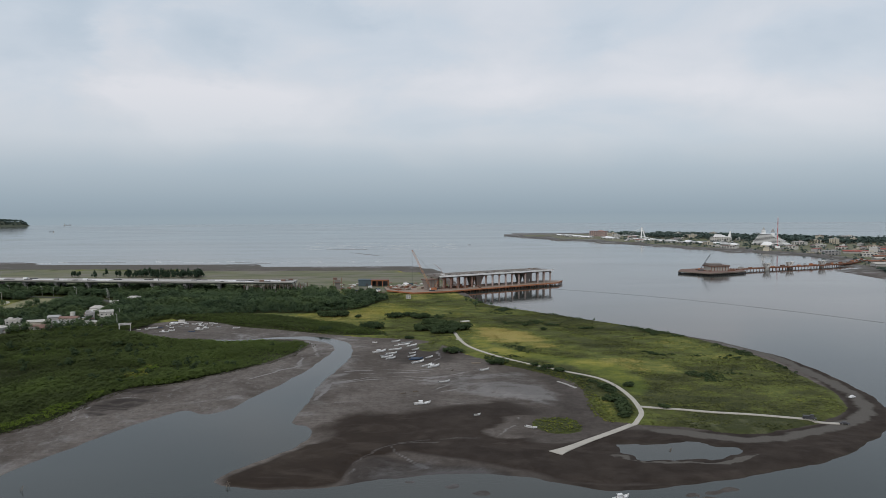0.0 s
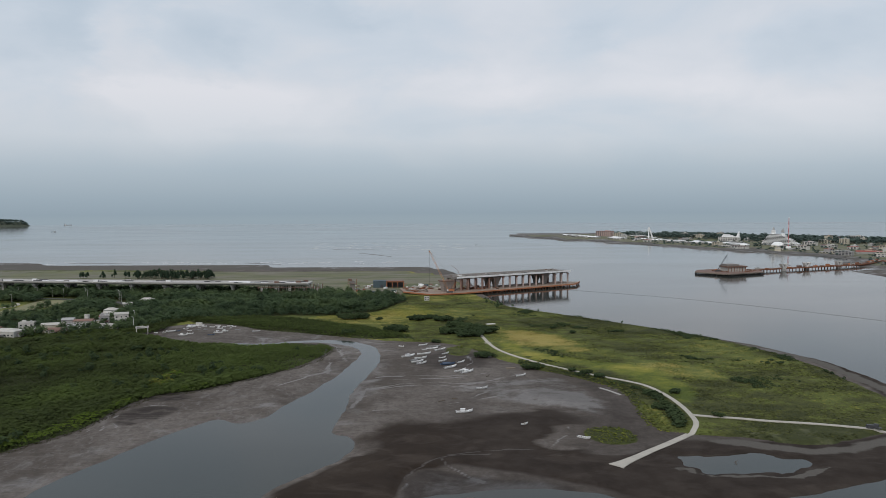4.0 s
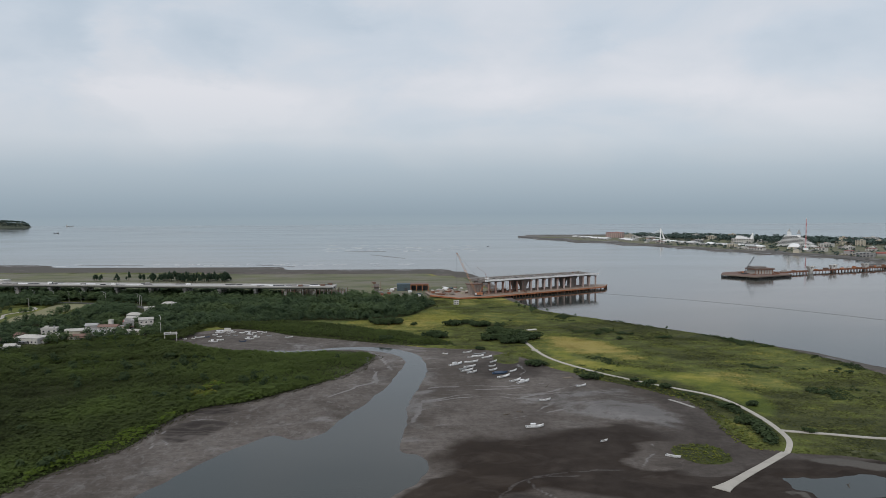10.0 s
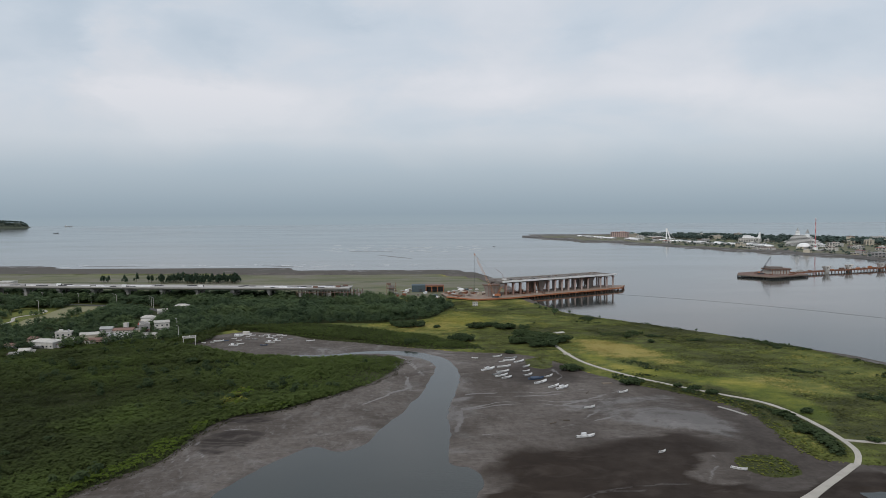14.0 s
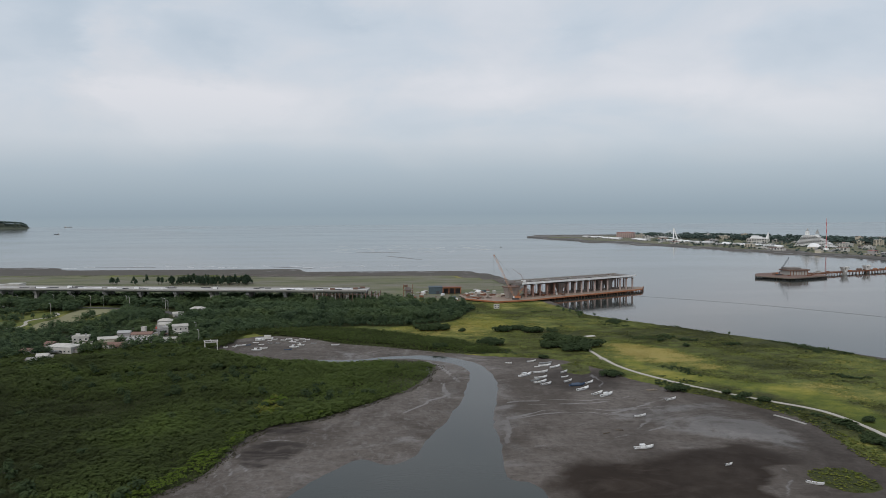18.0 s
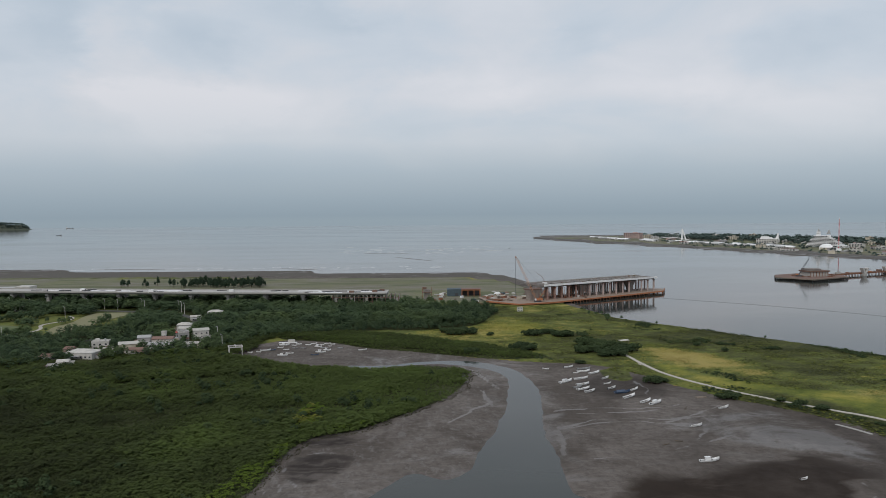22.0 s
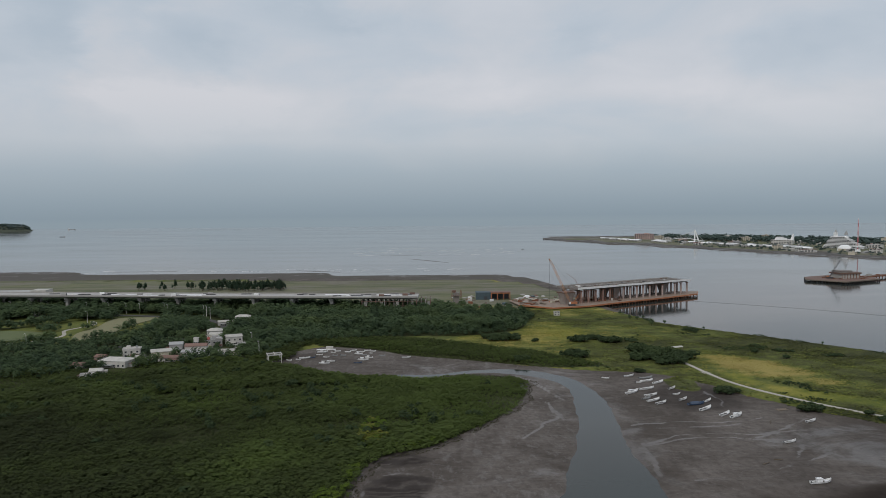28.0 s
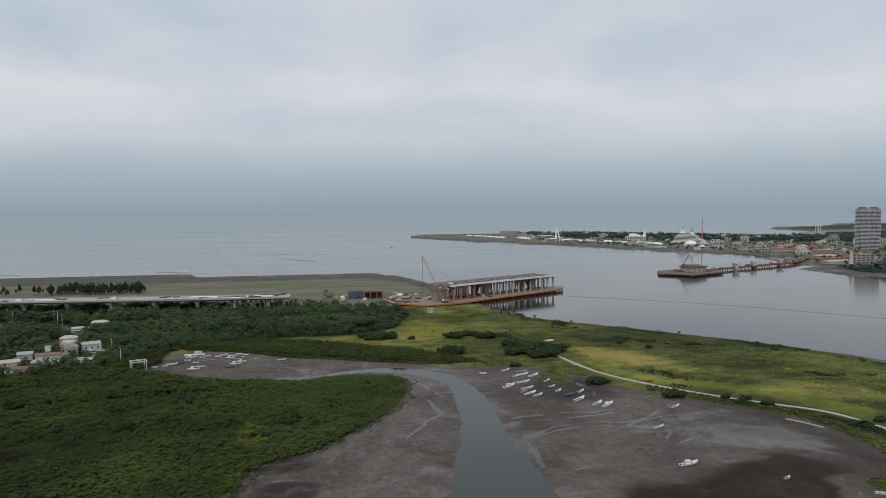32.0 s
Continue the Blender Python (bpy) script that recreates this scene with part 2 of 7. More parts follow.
    sheen = mth(t, "MAXIMUM", mth(t, "MULTIPLY", sheen, dry), mth(t, "MULTIPLY", run, 0.35))
    t.links.new(mth(t, "SUBTRACT", 0.82, mth(t, "MULTIPLY", sheen, 0.42)), b.inputs["Roughness"])
    t.links.new(mth(t, "ADD", 0.06, mth(t, "MULTIPLY", sheen, 0.14)), b.inputs["Specular IOR Level"])
    bump(t, b, mth(t, "ADD", mth(t, "MULTIPLY", rill, 0.4), mth(t, "MULTIPLY", n3, mth(t, "ADD", mth(t, "MULTIPLY", gmask, 0.9), 0.08))), 0.35, 0.8)
    return m


def water_material():
    m, t, b = material("water", 0.12)
    wide = noise_of(t, 0.004, 4, 0.55, (1.0, 2.2, 1.0))
    slick = noise_of(t, 0.0035, 5, 0.6, (0.35, 1.6, 1.0), 1.0)
    c = mix(t, step(t, wide, 0.35, 0.68), (0.030, 0.036, 0.033), (0.042, 0.048, 0.044))
    t.links.new(c, b.inputs["Base Color"])
    b.inputs["IOR"].default_value = 1.33
    b.inputs["Specular IOR Level"].default_value = 0.28
    t.links.new(mth(t, "ADD", mth(t, "MULTIPLY", step(t, slick, 0.40, 0.62), 0.05), 0.07), b.inputs["Roughness"])
    rip = mth(t, "ADD", noise_of(t, 0.45, 3, 0.5, (0.6, 1.4, 1.0)), mth(t, "MULTIPLY", noise_of(t, 1.7, 2), 0.35))
    bump(t, b, rip, 0.06, 0.25)
    return m


def leaf_material(name, dark, light, tip, speckle=0.45):
    m, t, b = material(name, 0.62)
    dark, light, tip = (tuple(k * f for k, f in zip(col, (1.30, 1.45, 1.45))) for col in (dark, light, tip))
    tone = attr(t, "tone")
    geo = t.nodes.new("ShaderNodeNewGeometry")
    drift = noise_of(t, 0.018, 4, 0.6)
    # tone runs from shaded low sprays to lit tops, painted as leaf colour
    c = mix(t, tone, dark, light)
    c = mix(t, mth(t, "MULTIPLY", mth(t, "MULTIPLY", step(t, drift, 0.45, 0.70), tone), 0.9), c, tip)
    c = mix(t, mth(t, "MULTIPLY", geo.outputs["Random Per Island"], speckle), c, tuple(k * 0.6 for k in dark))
    t.links.new(c, b.inputs["Base Color"])
    b.inputs["Specular IOR Level"].default_value = 0.04
    b.inputs["Roughness"].default_value = 0.8
    # thin leaves let some light through
    thin = t.nodes.new("ShaderNodeBsdfTranslucent")
    t.links.new(c, thin.inputs["Color"])
    both = t.nodes.new("ShaderNodeMixShader")
    both.inputs[0].default_value = 0.40
    t.links.new(b.outputs[0], both.inputs[1])
    t.links.new(thin.outputs[0], both.inputs[2])
    out = [n for n in t.nodes if n.type == "OUTPUT_MATERIAL"][0]
    t.links.new(both.outputs[0], out.inputs["Surface"])
    return m


M_GROUND, M_WATER = ground_material(), water_material()
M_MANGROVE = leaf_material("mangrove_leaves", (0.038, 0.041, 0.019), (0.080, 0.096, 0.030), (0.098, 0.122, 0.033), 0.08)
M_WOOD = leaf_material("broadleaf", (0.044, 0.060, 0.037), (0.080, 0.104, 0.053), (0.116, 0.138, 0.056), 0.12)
# greyer and bluer than M_WOOD: distance haze mixed into the leaf colour
M_HAZED = leaf_material("hazed_leaves", (0.062, 0.080, 0.072), (0.088, 0.108, 0.094), (0.096, 0.116, 0.098), 0.15)
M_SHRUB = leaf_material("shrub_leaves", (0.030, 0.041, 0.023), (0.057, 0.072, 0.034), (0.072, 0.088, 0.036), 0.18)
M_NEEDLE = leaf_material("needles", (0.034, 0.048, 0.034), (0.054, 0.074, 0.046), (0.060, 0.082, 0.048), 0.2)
M_TUFT = grass_material()
M_LUSH = leaf_material("fresh_blades", (0.056, 0.076, 0.016), (0.100, 0.128, 0.023), (0.124, 0.146, 0.028), 0.25)
M_BARK = plain("bark", (0.11, 0.085, 0.06), 0.9)
M_CONC = plain("concrete", (0.36, 0.345, 0.32), 0.85)
M_CONC_D = plain("formwork_concrete", (0.20, 0.18, 0.165), 0.9)
M_PALE = plain("pale_concrete", (0.55, 0.53, 0.50), 0.8)
M_WHITE = plain("white_paint", (0.78, 0.78, 0.77), 0.55, dirt=0.25)
M_RUST = plain("rusty_steel", (0.21, 0.085, 0.045), 0.8)
M_ORANGE = plain("orange_steel", (0.40, 0.155, 0.07), 0.7, dirt=0.6)
M_BROWN = plain("brown_scaffold", (0.17, 0.105, 0.08), 0.85)
M_DARK = plain("dark_steel", (0.05, 0.05, 0.055), 0.6)
M_BLUE = plain("blue_sheet", (0.065, 0.098, 0.115), 0.6, dirt=0.5)
M_ROOF_R = plain("red_roof", (0.30, 0.075, 0.055), 0.7)
M_ROOF_G = plain("grey_sheet_roof", (0.36, 0.36, 0.35), 0.6)
M_ROOF_W = plain("white_sheet_roof", (0.46, 0.44, 0.40), 0.7, dirt=0.6)
M_ROOF_B = plain("brown_tile_roof", (0.19, 0.115, 0.09), 0.8)
M_WALL_C = plain("cream_wall", (0.52, 0.47, 0.37), 0.85)
M_WALL_W = plain("white_wall", (0.56, 0.54, 0.50), 0.85, dirt=0.6)
M_WALL_G = plain("grey_wall", (0.34, 0.33, 0.32), 0.85)
M_WALL_P = plain("pink_wall", (0.50, 0.37, 0.33), 0.85)
M_GLASS = plain("window_glass", (0.035, 0.042, 0.05), 0.18, dirt=0.1)
M_PATH = plain("path_concrete", (0.42, 0.39, 0.34), 0.9, vary=0.4, grain=0.6, dirt=0.5)
M_GRAVEL = plain("stone_rubble", (0.15, 0.145, 0.14), 0.95, vary=0.6)
M_HULL_W = plain("white_hull", (0.68, 0.68, 0.67), 0.4, dirt=0.2)
M_HULL_B = plain("blue_hull", (0.05, 0.085, 0.15), 0.4)
M_HULL_G = plain("grey_hull", (0.30, 0.31, 0.31), 0.5)
M_DECKW = plain("boat_deck", (0.58, 0.57, 0.54), 0.7)
M_BILGE = plain("boat_inside", (0.13, 0.125, 0.12), 0.8)
M_TARP = plain("blue_tarpaulin", (0.060, 0.085, 0.130), 0.7)
M_TWOOD = plain("weathered_timber", (0.20, 0.165, 0.13), 0.9)


# ---------------------------------------------------------------- mesh helpers
class Shape:
    """Collects boxes, tubes and prisms into one mesh."""

    def __init__(self):
        self.v, self.f = [], []

    def box(self, cx, cy, z0, sx, sy, h, turn=0.0, taper=1.0):
        c, s = math.cos(turn), math.sin(turn)
        i = len(self.v)
        for z, k in ((z0, 1.0), (z0 + h, taper)):
            for dx, dy in ((-1, -1), (1, -1), (1, 1), (-1, 1)):
                x, y = dx * sx / 2 * k, dy * sy / 2 * k
                self.v.append((cx + c * x - s * y, cy + s * x + c * y, z))
        self.f += [(i, i + 3, i + 2, i + 1), (i + 4, i + 5, i + 6, i + 7)]
        self.f += [(i + a, i + (a + 1) % 4, i + 4 + (a + 1) % 4, i + 4 + a) for a in range(4)]
        return self

    def tube(self, p, q, r, r2=None, n=6):
        p, q = Vector(p), Vector(q)
        d = (q - p).normalized()
        u = d.orthogonal().normalized()
        w = d.cross(u)
        i = len(self.v)
        for e, k in ((p, r), (q, r if r2 is None else r2)):
            for a in range(n):
                t = 2 * math.pi * a / n
                self.v.append(tuple(e + (u * math.cos(t) + w * math.sin(t)) * k))
        self.f += [(i + a, i + (a + 1) % n, i + n + (a + 1) % n, i + n + a) for a in range(n)]
        self.f += [tuple(i + a for a in reversed(range(n))), tuple(i + n + a for a in range(n))]
        return self

    def prism(self, pts, z0, z1):
        if sum(a[0] * b[1] - b[0] * a[1] for a, b in zip(pts, pts[1:] + pts[:1])) < 0:
            pts = pts[::-1]
        i, n = len(self.v), len(pts)
        self.v += [(x, y, z0) for x, y in pts] + [(x, y, z1) for x, y in pts]
        self.f += [tuple(i + a for a in reversed(range(n))), tuple(i + n + a for a in range(n))]
        self.f += [(i + a, i + (a + 1) % n, i + n + (a + 1) % n, i + n + a) for a in range(n)]
        return self

    def loft(self, rings, close=True):
        """Rings of equal length, joined one to the next; the ends are capped."""
        i, n = len(self.v), len(rings[0])
        for r in rings:
            self.v += [tuple(p) for p in r]
        for k in range(len(rings) - 1):
            a0 = i + k * n
            self.f += [(a0 + a, a0 + (a + 1) % n, a0 + n + (a + 1) % n, a0 + n + a) for a in range(n if close else n - 1)]
        self.f += [tuple(i + a for a in reversed(range(n))), tuple(i + (len(rings) - 1) * n + a for a in range(n))]
        return self

    def gable(self, cx, cy, z, sx, sy, h, turn=0.0):
        """A gabled roof with a thin eave, its ridge along x."""
        c, s = math.cos(turn), math.sin(turn)
        sec = [(-sy / 2, z), (sy / 2, z), (sy / 2, z + 0.25), (0, z + h), (-sy / 2, z + 0.25)]
        return self.loft([[(cx + c * x - s * y, cy + s * x + c * y, zz) for y, zz in sec] for x in (-sx / 2, sx / 2)])

    def mesh(self, name, mat):
        me = bpy.data.meshes.new(name)
        me.from_pydata(self.v, [], self.f)
        me.materials.append(mat)
        me.update()
        return me


def part(name, shape, mat, parent=None, label=""):
    ob = new(name, shape.mesh(name, mat) if isinstance(shape, Shape) else shape)
    if parent is not None:
        ob.parent = parent
    return tagged(ob, label)


def thing(name, x, y, z, turn, label, category, group="", kind=""):
    ob = new(name)
    ob.matrix_basis = pose(x, y, z, 0, 0, turn)
    return tagged(ob, label, category, group, kind)


def big_mesh(name, verts, faces, mat, attrs=(), smooth=False):
    """A large mesh from arrays; faces is an (n, 3) or (n, 4) array."""
    me = bpy.data.meshes.new(name)
    n, k = faces.shape
    me.vertices.add(len(verts)), me.loops.add(n * k), me.polygons.add(n)
    me.vertices.foreach_set("co", np.ascontiguousarray(verts, dtype=np.float32).ravel())
    me.loops.foreach_set("vertex_index", np.ascontiguousarray(faces, dtype=np.int32).ravel())
    me.polygons.foreach_set("loop_start", np.arange(0, n * k, k, dtype=np.int32))
    for an, val in dict(attrs).items():
        at = me.attributes.new(an, "FLOAT", "POINT")
        at.data.foreach_set("value", np.ascontiguousarray(val, dtype=np.float32))
    me.materials.append(mat)
    me.update(calc_edges=True)
    if smooth:
        me.polygons.foreach_set("use_smooth", np.ones(n, dtype=bool))
    return me


def rounded(pts, times=2, closed=True):
    """Corner cutting: a smooth line from few points."""
    p = np.array(pts, float)
    for _ in range(times):
        q = np.roll(p, -1, 0) if closed else p[1:]
        a = p if closed else p[:-1]
        r = np.empty((2 * len(q), 2))
        r[0::2], r[1::2] = 0.75 * a + 0.25 * q, 0.25 * a + 0.75 * q
        p = r if closed else np.vstack([p[:1], r, p[-1:]])
    return p


def inside_by(x, y, poly):
    """Distance to a closed line, positive inside."""
    px, py = np.ravel(x), np.ravel(y)
    best, odd = np.full(px.shape, 1e9), np.zeros(px.shape, bool)
    for (ax, ay), (bx, by) in zip(poly, np.roll(poly, -1, 0)):
        dx, dy = bx - ax, by - ay
        k = np.clip(((px - ax) * dx + (py - ay) * dy) / (dx * dx + dy * dy + 1e-9), 0, 1)
        best = np.minimum(best, np.hypot(px - ax - k * dx, py - ay - k * dy))
        if ay != by:
            odd ^= ((ay > py) != (by > py)) & (px < (bx - ax) * (py - ay) / (by - ay) + ax)
    return np.where(odd, best, -best).reshape(np.shape(x))


def ripple(x, y, size, seed=0.0):
    """Smooth wandering between -1 and 1."""
    a = np.sin(x / size + 1.3 * np.sin(y / size * 0.7 + seed) + seed) * np.sin(y / size * 1.1 + 1.7 * np.sin(x / size * 0.6 - seed))
    b = np.sin(x / size * 2.3 - seed * 2 + np.sin(y / size * 1.9)) * np.sin(y / size * 2.7 + seed + np.sin(x / size * 2.1))
    return 0.65 * a + 0.35 * b


LATTICE = np.random.default_rng(11).uniform(-1, 1, (128, 128))


def fbm(x, y, size, octaves=4, seed=0):
    """Natural wandering between about -1 and 1, at several scales."""
    out, amp, tot = 0.0, 1.0, 0.0
    for o in range(octaves):
        u, v = x / size + 17.3 * (o + seed), y / size + 9.1 * (o + 2 * seed)
        i, j = np.floor(u).astype(int), np.floor(v).astype(int)
        a, b = u - i, v - j
        a, b = a * a * (3 - 2 * a), b * b * (3 - 2 * b)
        g = lambda p, q: LATTICE[(i + p) % 128, (j + q) % 128]
        out = out + amp * ((g(0, 0) * (1 - a) + g(1, 0) * a) * (1 - b) + (g(0, 1) * (1 - a) + g(1, 1) * a) * b)
        tot, amp, size = tot + amp, amp * 0.55, size / 2.1
    return out / tot * 1.6


# ---------------------------------------------------------------- plan of the ground
SEA_SHORE = [(-4700, 1950), (-2200, 1720), (-983, 1590), (-816, 1565), (-655, 1556), (-442, 1556), (-394, 1527), (-305, 1482), (-223, 1474), (-162, 1457),
             (-72, 1460), (-3, 1440), (23, 1345), (39, 1271), (46, 1150), (54, 1050), (64, 971)]
SPIT_SHORE = [(79, 890), (118, 843), (159, 796), (206, 736), (246, 679), (278, 626), (297, 561), (301, 521), (298, 473), (296, 440), (285, 405), (256, 367),
              (224, 337), (207, 325), (183, 319), (170, 311), (144, 300), (117, 292), (98, 292), (80, 299), (63, 310), (34, 314), (8, 308), (-12, 299), (-24, 295), (-45, 293), (-71, 299)]
BANK_EAST = [(-68, 313), (-59, 329), (-48, 343), (-41, 358), (-38, 376), (-43, 388), (-52, 389), (-56, 395), (-54, 408), (-52, 428), (-53, 447), (-54, 476), (-49, 523), (-45, 565), (-45, 602), (-53, 634), (-64, 656),
             (-90, 674), (-120, 671), (-152, 655), (-185, 659)]
BANK_WEST = [(-186, 655), (-159, 643), (-137, 656), (-112, 662), (-88, 653), (-70, 636), (-61, 613), (-63, 582), (-68, 543), (-74, 508), (-84, 470), (-90, 446), (-94, 428), (-103, 411), (-112, 410), (-119, 421), (-128, 415),
             (-138, 393), (-146, 375), (-153, 357), (-160, 340), (-164, 325), (-167, 308), (-178, 260), (-210, 150), (-330, -100), (-900, -500), (-4700, -900)]
LAND_EDGE = [(-4700, 1600), (-2200, 1480), (-983, 1400), (-500, 1395), (-250, 1385), (-90, 1375), (0, 1320), (32, 1150), (48, 1000), (66, 950), (84, 880), (121, 836),
             (160, 789), (206, 729), (246, 670), (269, 613), (281, 558), (281, 520), (279, 472), (275, 440), (265, 415), (249, 400), (229, 385), (188, 364), (165, 379), (137, 385)]
LAND_WEST = [(116, 394), (117, 426), (121, 468), (112, 497), (89, 528), (68, 550), (45, 587), (31, 622), (8, 652), (-19, 657), (-56, 669), (-85, 684), (-110, 702), (-140, 712),
             (-173, 730), (-203, 760), (-234, 773), (-264, 763), (-277, 712), (-300, 692), (-349, 690), (-400, 668), (-450, 650), (-700, 620), (-4700, 500)]
MANGROVE = rounded([(-228, 270), (-214, 345), (-203, 372), (-194, 386), (-187, 400), (-187, 422), (-186, 442), (-182, 457), (-174, 475), (-155, 482), (-142, 498), (-126, 520), (-109, 544), (-96, 572), (-89, 607), (-86, 624), (-92, 643),
                    (-117, 654), (-137, 651), (-161, 638), (-172, 643), (-190, 652), (-218, 655), (-262, 694), (-292, 700), (-310, 716), (-349, 712), (-382, 690), (-425, 682),
                    (-480, 672), (-760, 650), (-760, 220), (-300, 200)])
STRIP = rounded([(-262, 772), (-234, 768), (-203, 756), (-173, 726), (-136, 712), (-99, 692), (-72, 678), (-42, 668), (-18, 676), (-40, 702), (-75, 738), (-118, 770), (-158, 798), (-201, 812), (-245, 800)])
FOREST = rounded([(-286, 722), (-276, 775), (-238, 796), (-201, 803), (-161, 815), (-118, 812), (-67, 835), (-51, 905), (-38, 950), (-62, 982), (-160, 955), (-400, 975),
                  (-640, 985), (-1500, 1040), (-1500, 560), (-700, 625), (-480, 640), (-410, 668), (-330, 700)])
SAND_BAR = rounded([(-71, 299), (-45, 292), (-12, 299), (-11, 321), (5, 343), (34, 333), (66, 318), (85, 296), (144, 298), (200, 318), (262, 368), (300, 420), (300, 560), (285, 610),
                    (284, 470), (262, 405), (225, 378), (180, 372), (140, 382), (112, 372), (84, 352), (82, 366), (84, 410), (80, 436), (64, 444), (36, 437), (8, 420), (-16, 406), (-30, 391), (-34, 370), (-40, 352), (-54, 331)])
POND = rounded([(113, 345), (122, 354), (149, 359), (172, 352), (176, 342), (160, 332), (135, 329), (118, 336)])
ISLET = rounded([(77, 391), (85, 400), (102, 402), (106, 376), (93, 369), (82, 374)])
FILM = rounded([(18, 502), (46, 517), (69, 518), (87, 502), (101, 470), (105, 442), (91, 428), (77, 436), (62, 440), (42, 432), (20, 437), (32, 461), (25, 479)])
FILM_B = rounded([(50, 358), (52, 379), (64, 400), (77, 406), (81, 390), (76, 370), (62, 357)])
LUSH = rounded([(46, 640), (68, 588), (97, 557), (124, 532), (141, 495), (147, 440), (160, 450), (163, 505), (157, 550), (118, 566), (88, 590), (64, 648)])
STRAW = rounded([(52, 690), (84, 718), (119, 674), (127, 634), (116, 606), (90, 620), (64, 646)])
STRAW_B = rounded([(132, 546), (168, 570), (198, 556), (206, 508), (172, 509), (150, 528)])
CLEARING = rounded([(-148, 790), (-136, 830), (-70, 826), (-58, 905), (-30, 903), (8, 822), (-30, 789), (-62, 762), (-100, 780)])
THORN = rounded([(127, 480), (139, 475), (142, 441), (139, 408), (133, 393), (126, 395), (131, 424), (132, 458)])
MOUNDS = [(-1, 323, 7, 13), (8, 311, 6, 4), (21, 315, 7, 5), (35, 297, 5, 3), (47, 289, 6, 3.5), (133, 287, 4, 2.4), (143, 289, 5, 3), (151, 293, 5, 3), (138, 283, 5, 2.5), (16, 302, 4, 2)]
DAMP_D = rounded([(-18, 562), (6, 544), (34, 552), (44, 580), (30, 612), (4, 622), (-16, 600)])
DAMP_C = rounded([(96, 512), (114, 492), (120, 450), (114, 400), (94, 404), (88, 430), (98, 470)])
FAR_TOWN = rounded([(281, 2960), (330, 2790), (406, 2660), (528, 2470), (620, 2265), (700, 2085), (790, 1935), (868, 1790), (900, 1640), (800, 1440), (775, 1330), (768, 1190), (900, 1050),
                    (1500, 700), (4700, 300), (4700, 3300), (2600, 3050), (1800, 2700), (1500, 2420), (1250, 2600), (1000, 3000), (560, 3060), (380, 3010)], 1)
HEADLAND = rounded([(-5200, 4600), (-3600, 4640), (-2690, 4640), (-2600, 4670), (-2560, 4720), (-2620, 4830), (-3000, 4930), (-5200, 5000)])
# water runs off the flats in shallow rills: start, bends, end
RILLS_EAST = [((71, 531), (25, 525), (-15, 526), (-39, 522)), ((48, 508), (17, 502), (-26, 505), (-51, 476)), ((36, 491), (-9, 497), (-32, 493), (-46, 482)), ((61, 531), (40, 512), (16, 497)),
              ((42, 470), (13, 452), (-21, 441), (-34, 437)), ((36, 483), (20, 464), (4, 447)), ((-45, 488), (-46, 457), (-50, 444)), ((37, 532), (16, 517), (-27, 515)), ((25, 594), (28, 578), (24, 556))]
RILLS_WEST = [((-178, 461), (-171, 466), (-162, 463), (-148, 459)), ((-177, 447), (-169, 452), (-160, 447), (-146, 440)), ((-184, 430), (-179, 416), (-173, 402)), ((-190, 430), (-181, 412), (-177, 398)),
              ((-187, 412), (-183, 395), (-183, 372)), ((-95, 655), (-84, 628), (-70, 575)), ((-97, 629), (-84, 579), (-80, 537)), ((-110, 490), (-94, 522), (-80, 545))]
RILLS_SAND = [((30, 356), (6, 352), (-6, 343), (-10, 325), (-11, 303)), ((1, 348), (8, 332), (24, 320)), ((57, 365), (28, 361), (6, 352)), ((72, 401), (68, 385), (57, 365))]
LOW_CAPE = rounded([(1885, 3120), (2150, 3085), (2700, 3200), (4000, 3600), (4000, 4200), (2300, 3560)])
DAMP = rounded([(-183, 430), (-173, 447), (-160, 446), (-150, 440), (-155, 420), (-164, 410), (-173, 406)])
DAMP_B = rounded([(-184, 482), (-168, 480), (-150, 466), (-164, 457), (-178, 456)])
PATCH = rounded([(5, 628), (15, 640), (26, 640), (30, 622), (22, 596), (8, 600)])
WETS = rounded([(-14, 292), (-13, 314), (-9, 332), (-2, 338), (13, 330), (34, 324), (60, 320), (64, 304), (82, 288), (20, 280)])
GOLF = rounded([(-700, 770), (-540, 768), (-452, 792), (-436, 860), (-440, 955), (-560, 972), (-700, 985)])
exposed = rounded(SEA_SHORE + SPIT_SHORE + BANK_EAST + BANK_WEST, 1)
land = rounded(LAND_EDGE + LAND_WEST, 1)


def along(line, gap, closed=False):
    """Places and headings at even steps on a rounded line."""
    p = rounded(line, 2, closed)
    d = np.hypot(*np.diff(p, axis=0).T)
    s = np.concatenate([[0], np.cumsum(d)])
    t = np.arange(0, s[-1], gap)
    q = np.stack([np.interp(t, s, p[:, 0]), np.interp(t, s, p[:, 1])], 1)
    g = np.gradient(q, axis=0)
    return q, np.arctan2(g[:, 1], g[:, 0])


def off_line(x, y, line):
    q, _ = along(line, 4)
    return np.sqrt(np.min((x[:, None] - q[:, 0]) ** 2 + (y[:, None] - q[:, 1]) ** 2, axis=1))


def off_rill(x, y, line):
    """Distance from a rounded line, by its straight pieces."""
    p = rounded(line, 2, False)
    best = np.full(np.shape(x), 60.0)
    for (ax, ay), (bx, by) in zip(p[:-1], p[1:]):
        dx, dy = bx - ax, by - ay
        k = np.clip(((x - ax) * dx + (y - ay) * dy) / (dx * dx + dy * dy + 1e-9), 0, 1)
        best = np.minimum(best, np.hypot(x - ax - k * dx, y - ay - k * dy))
    return best


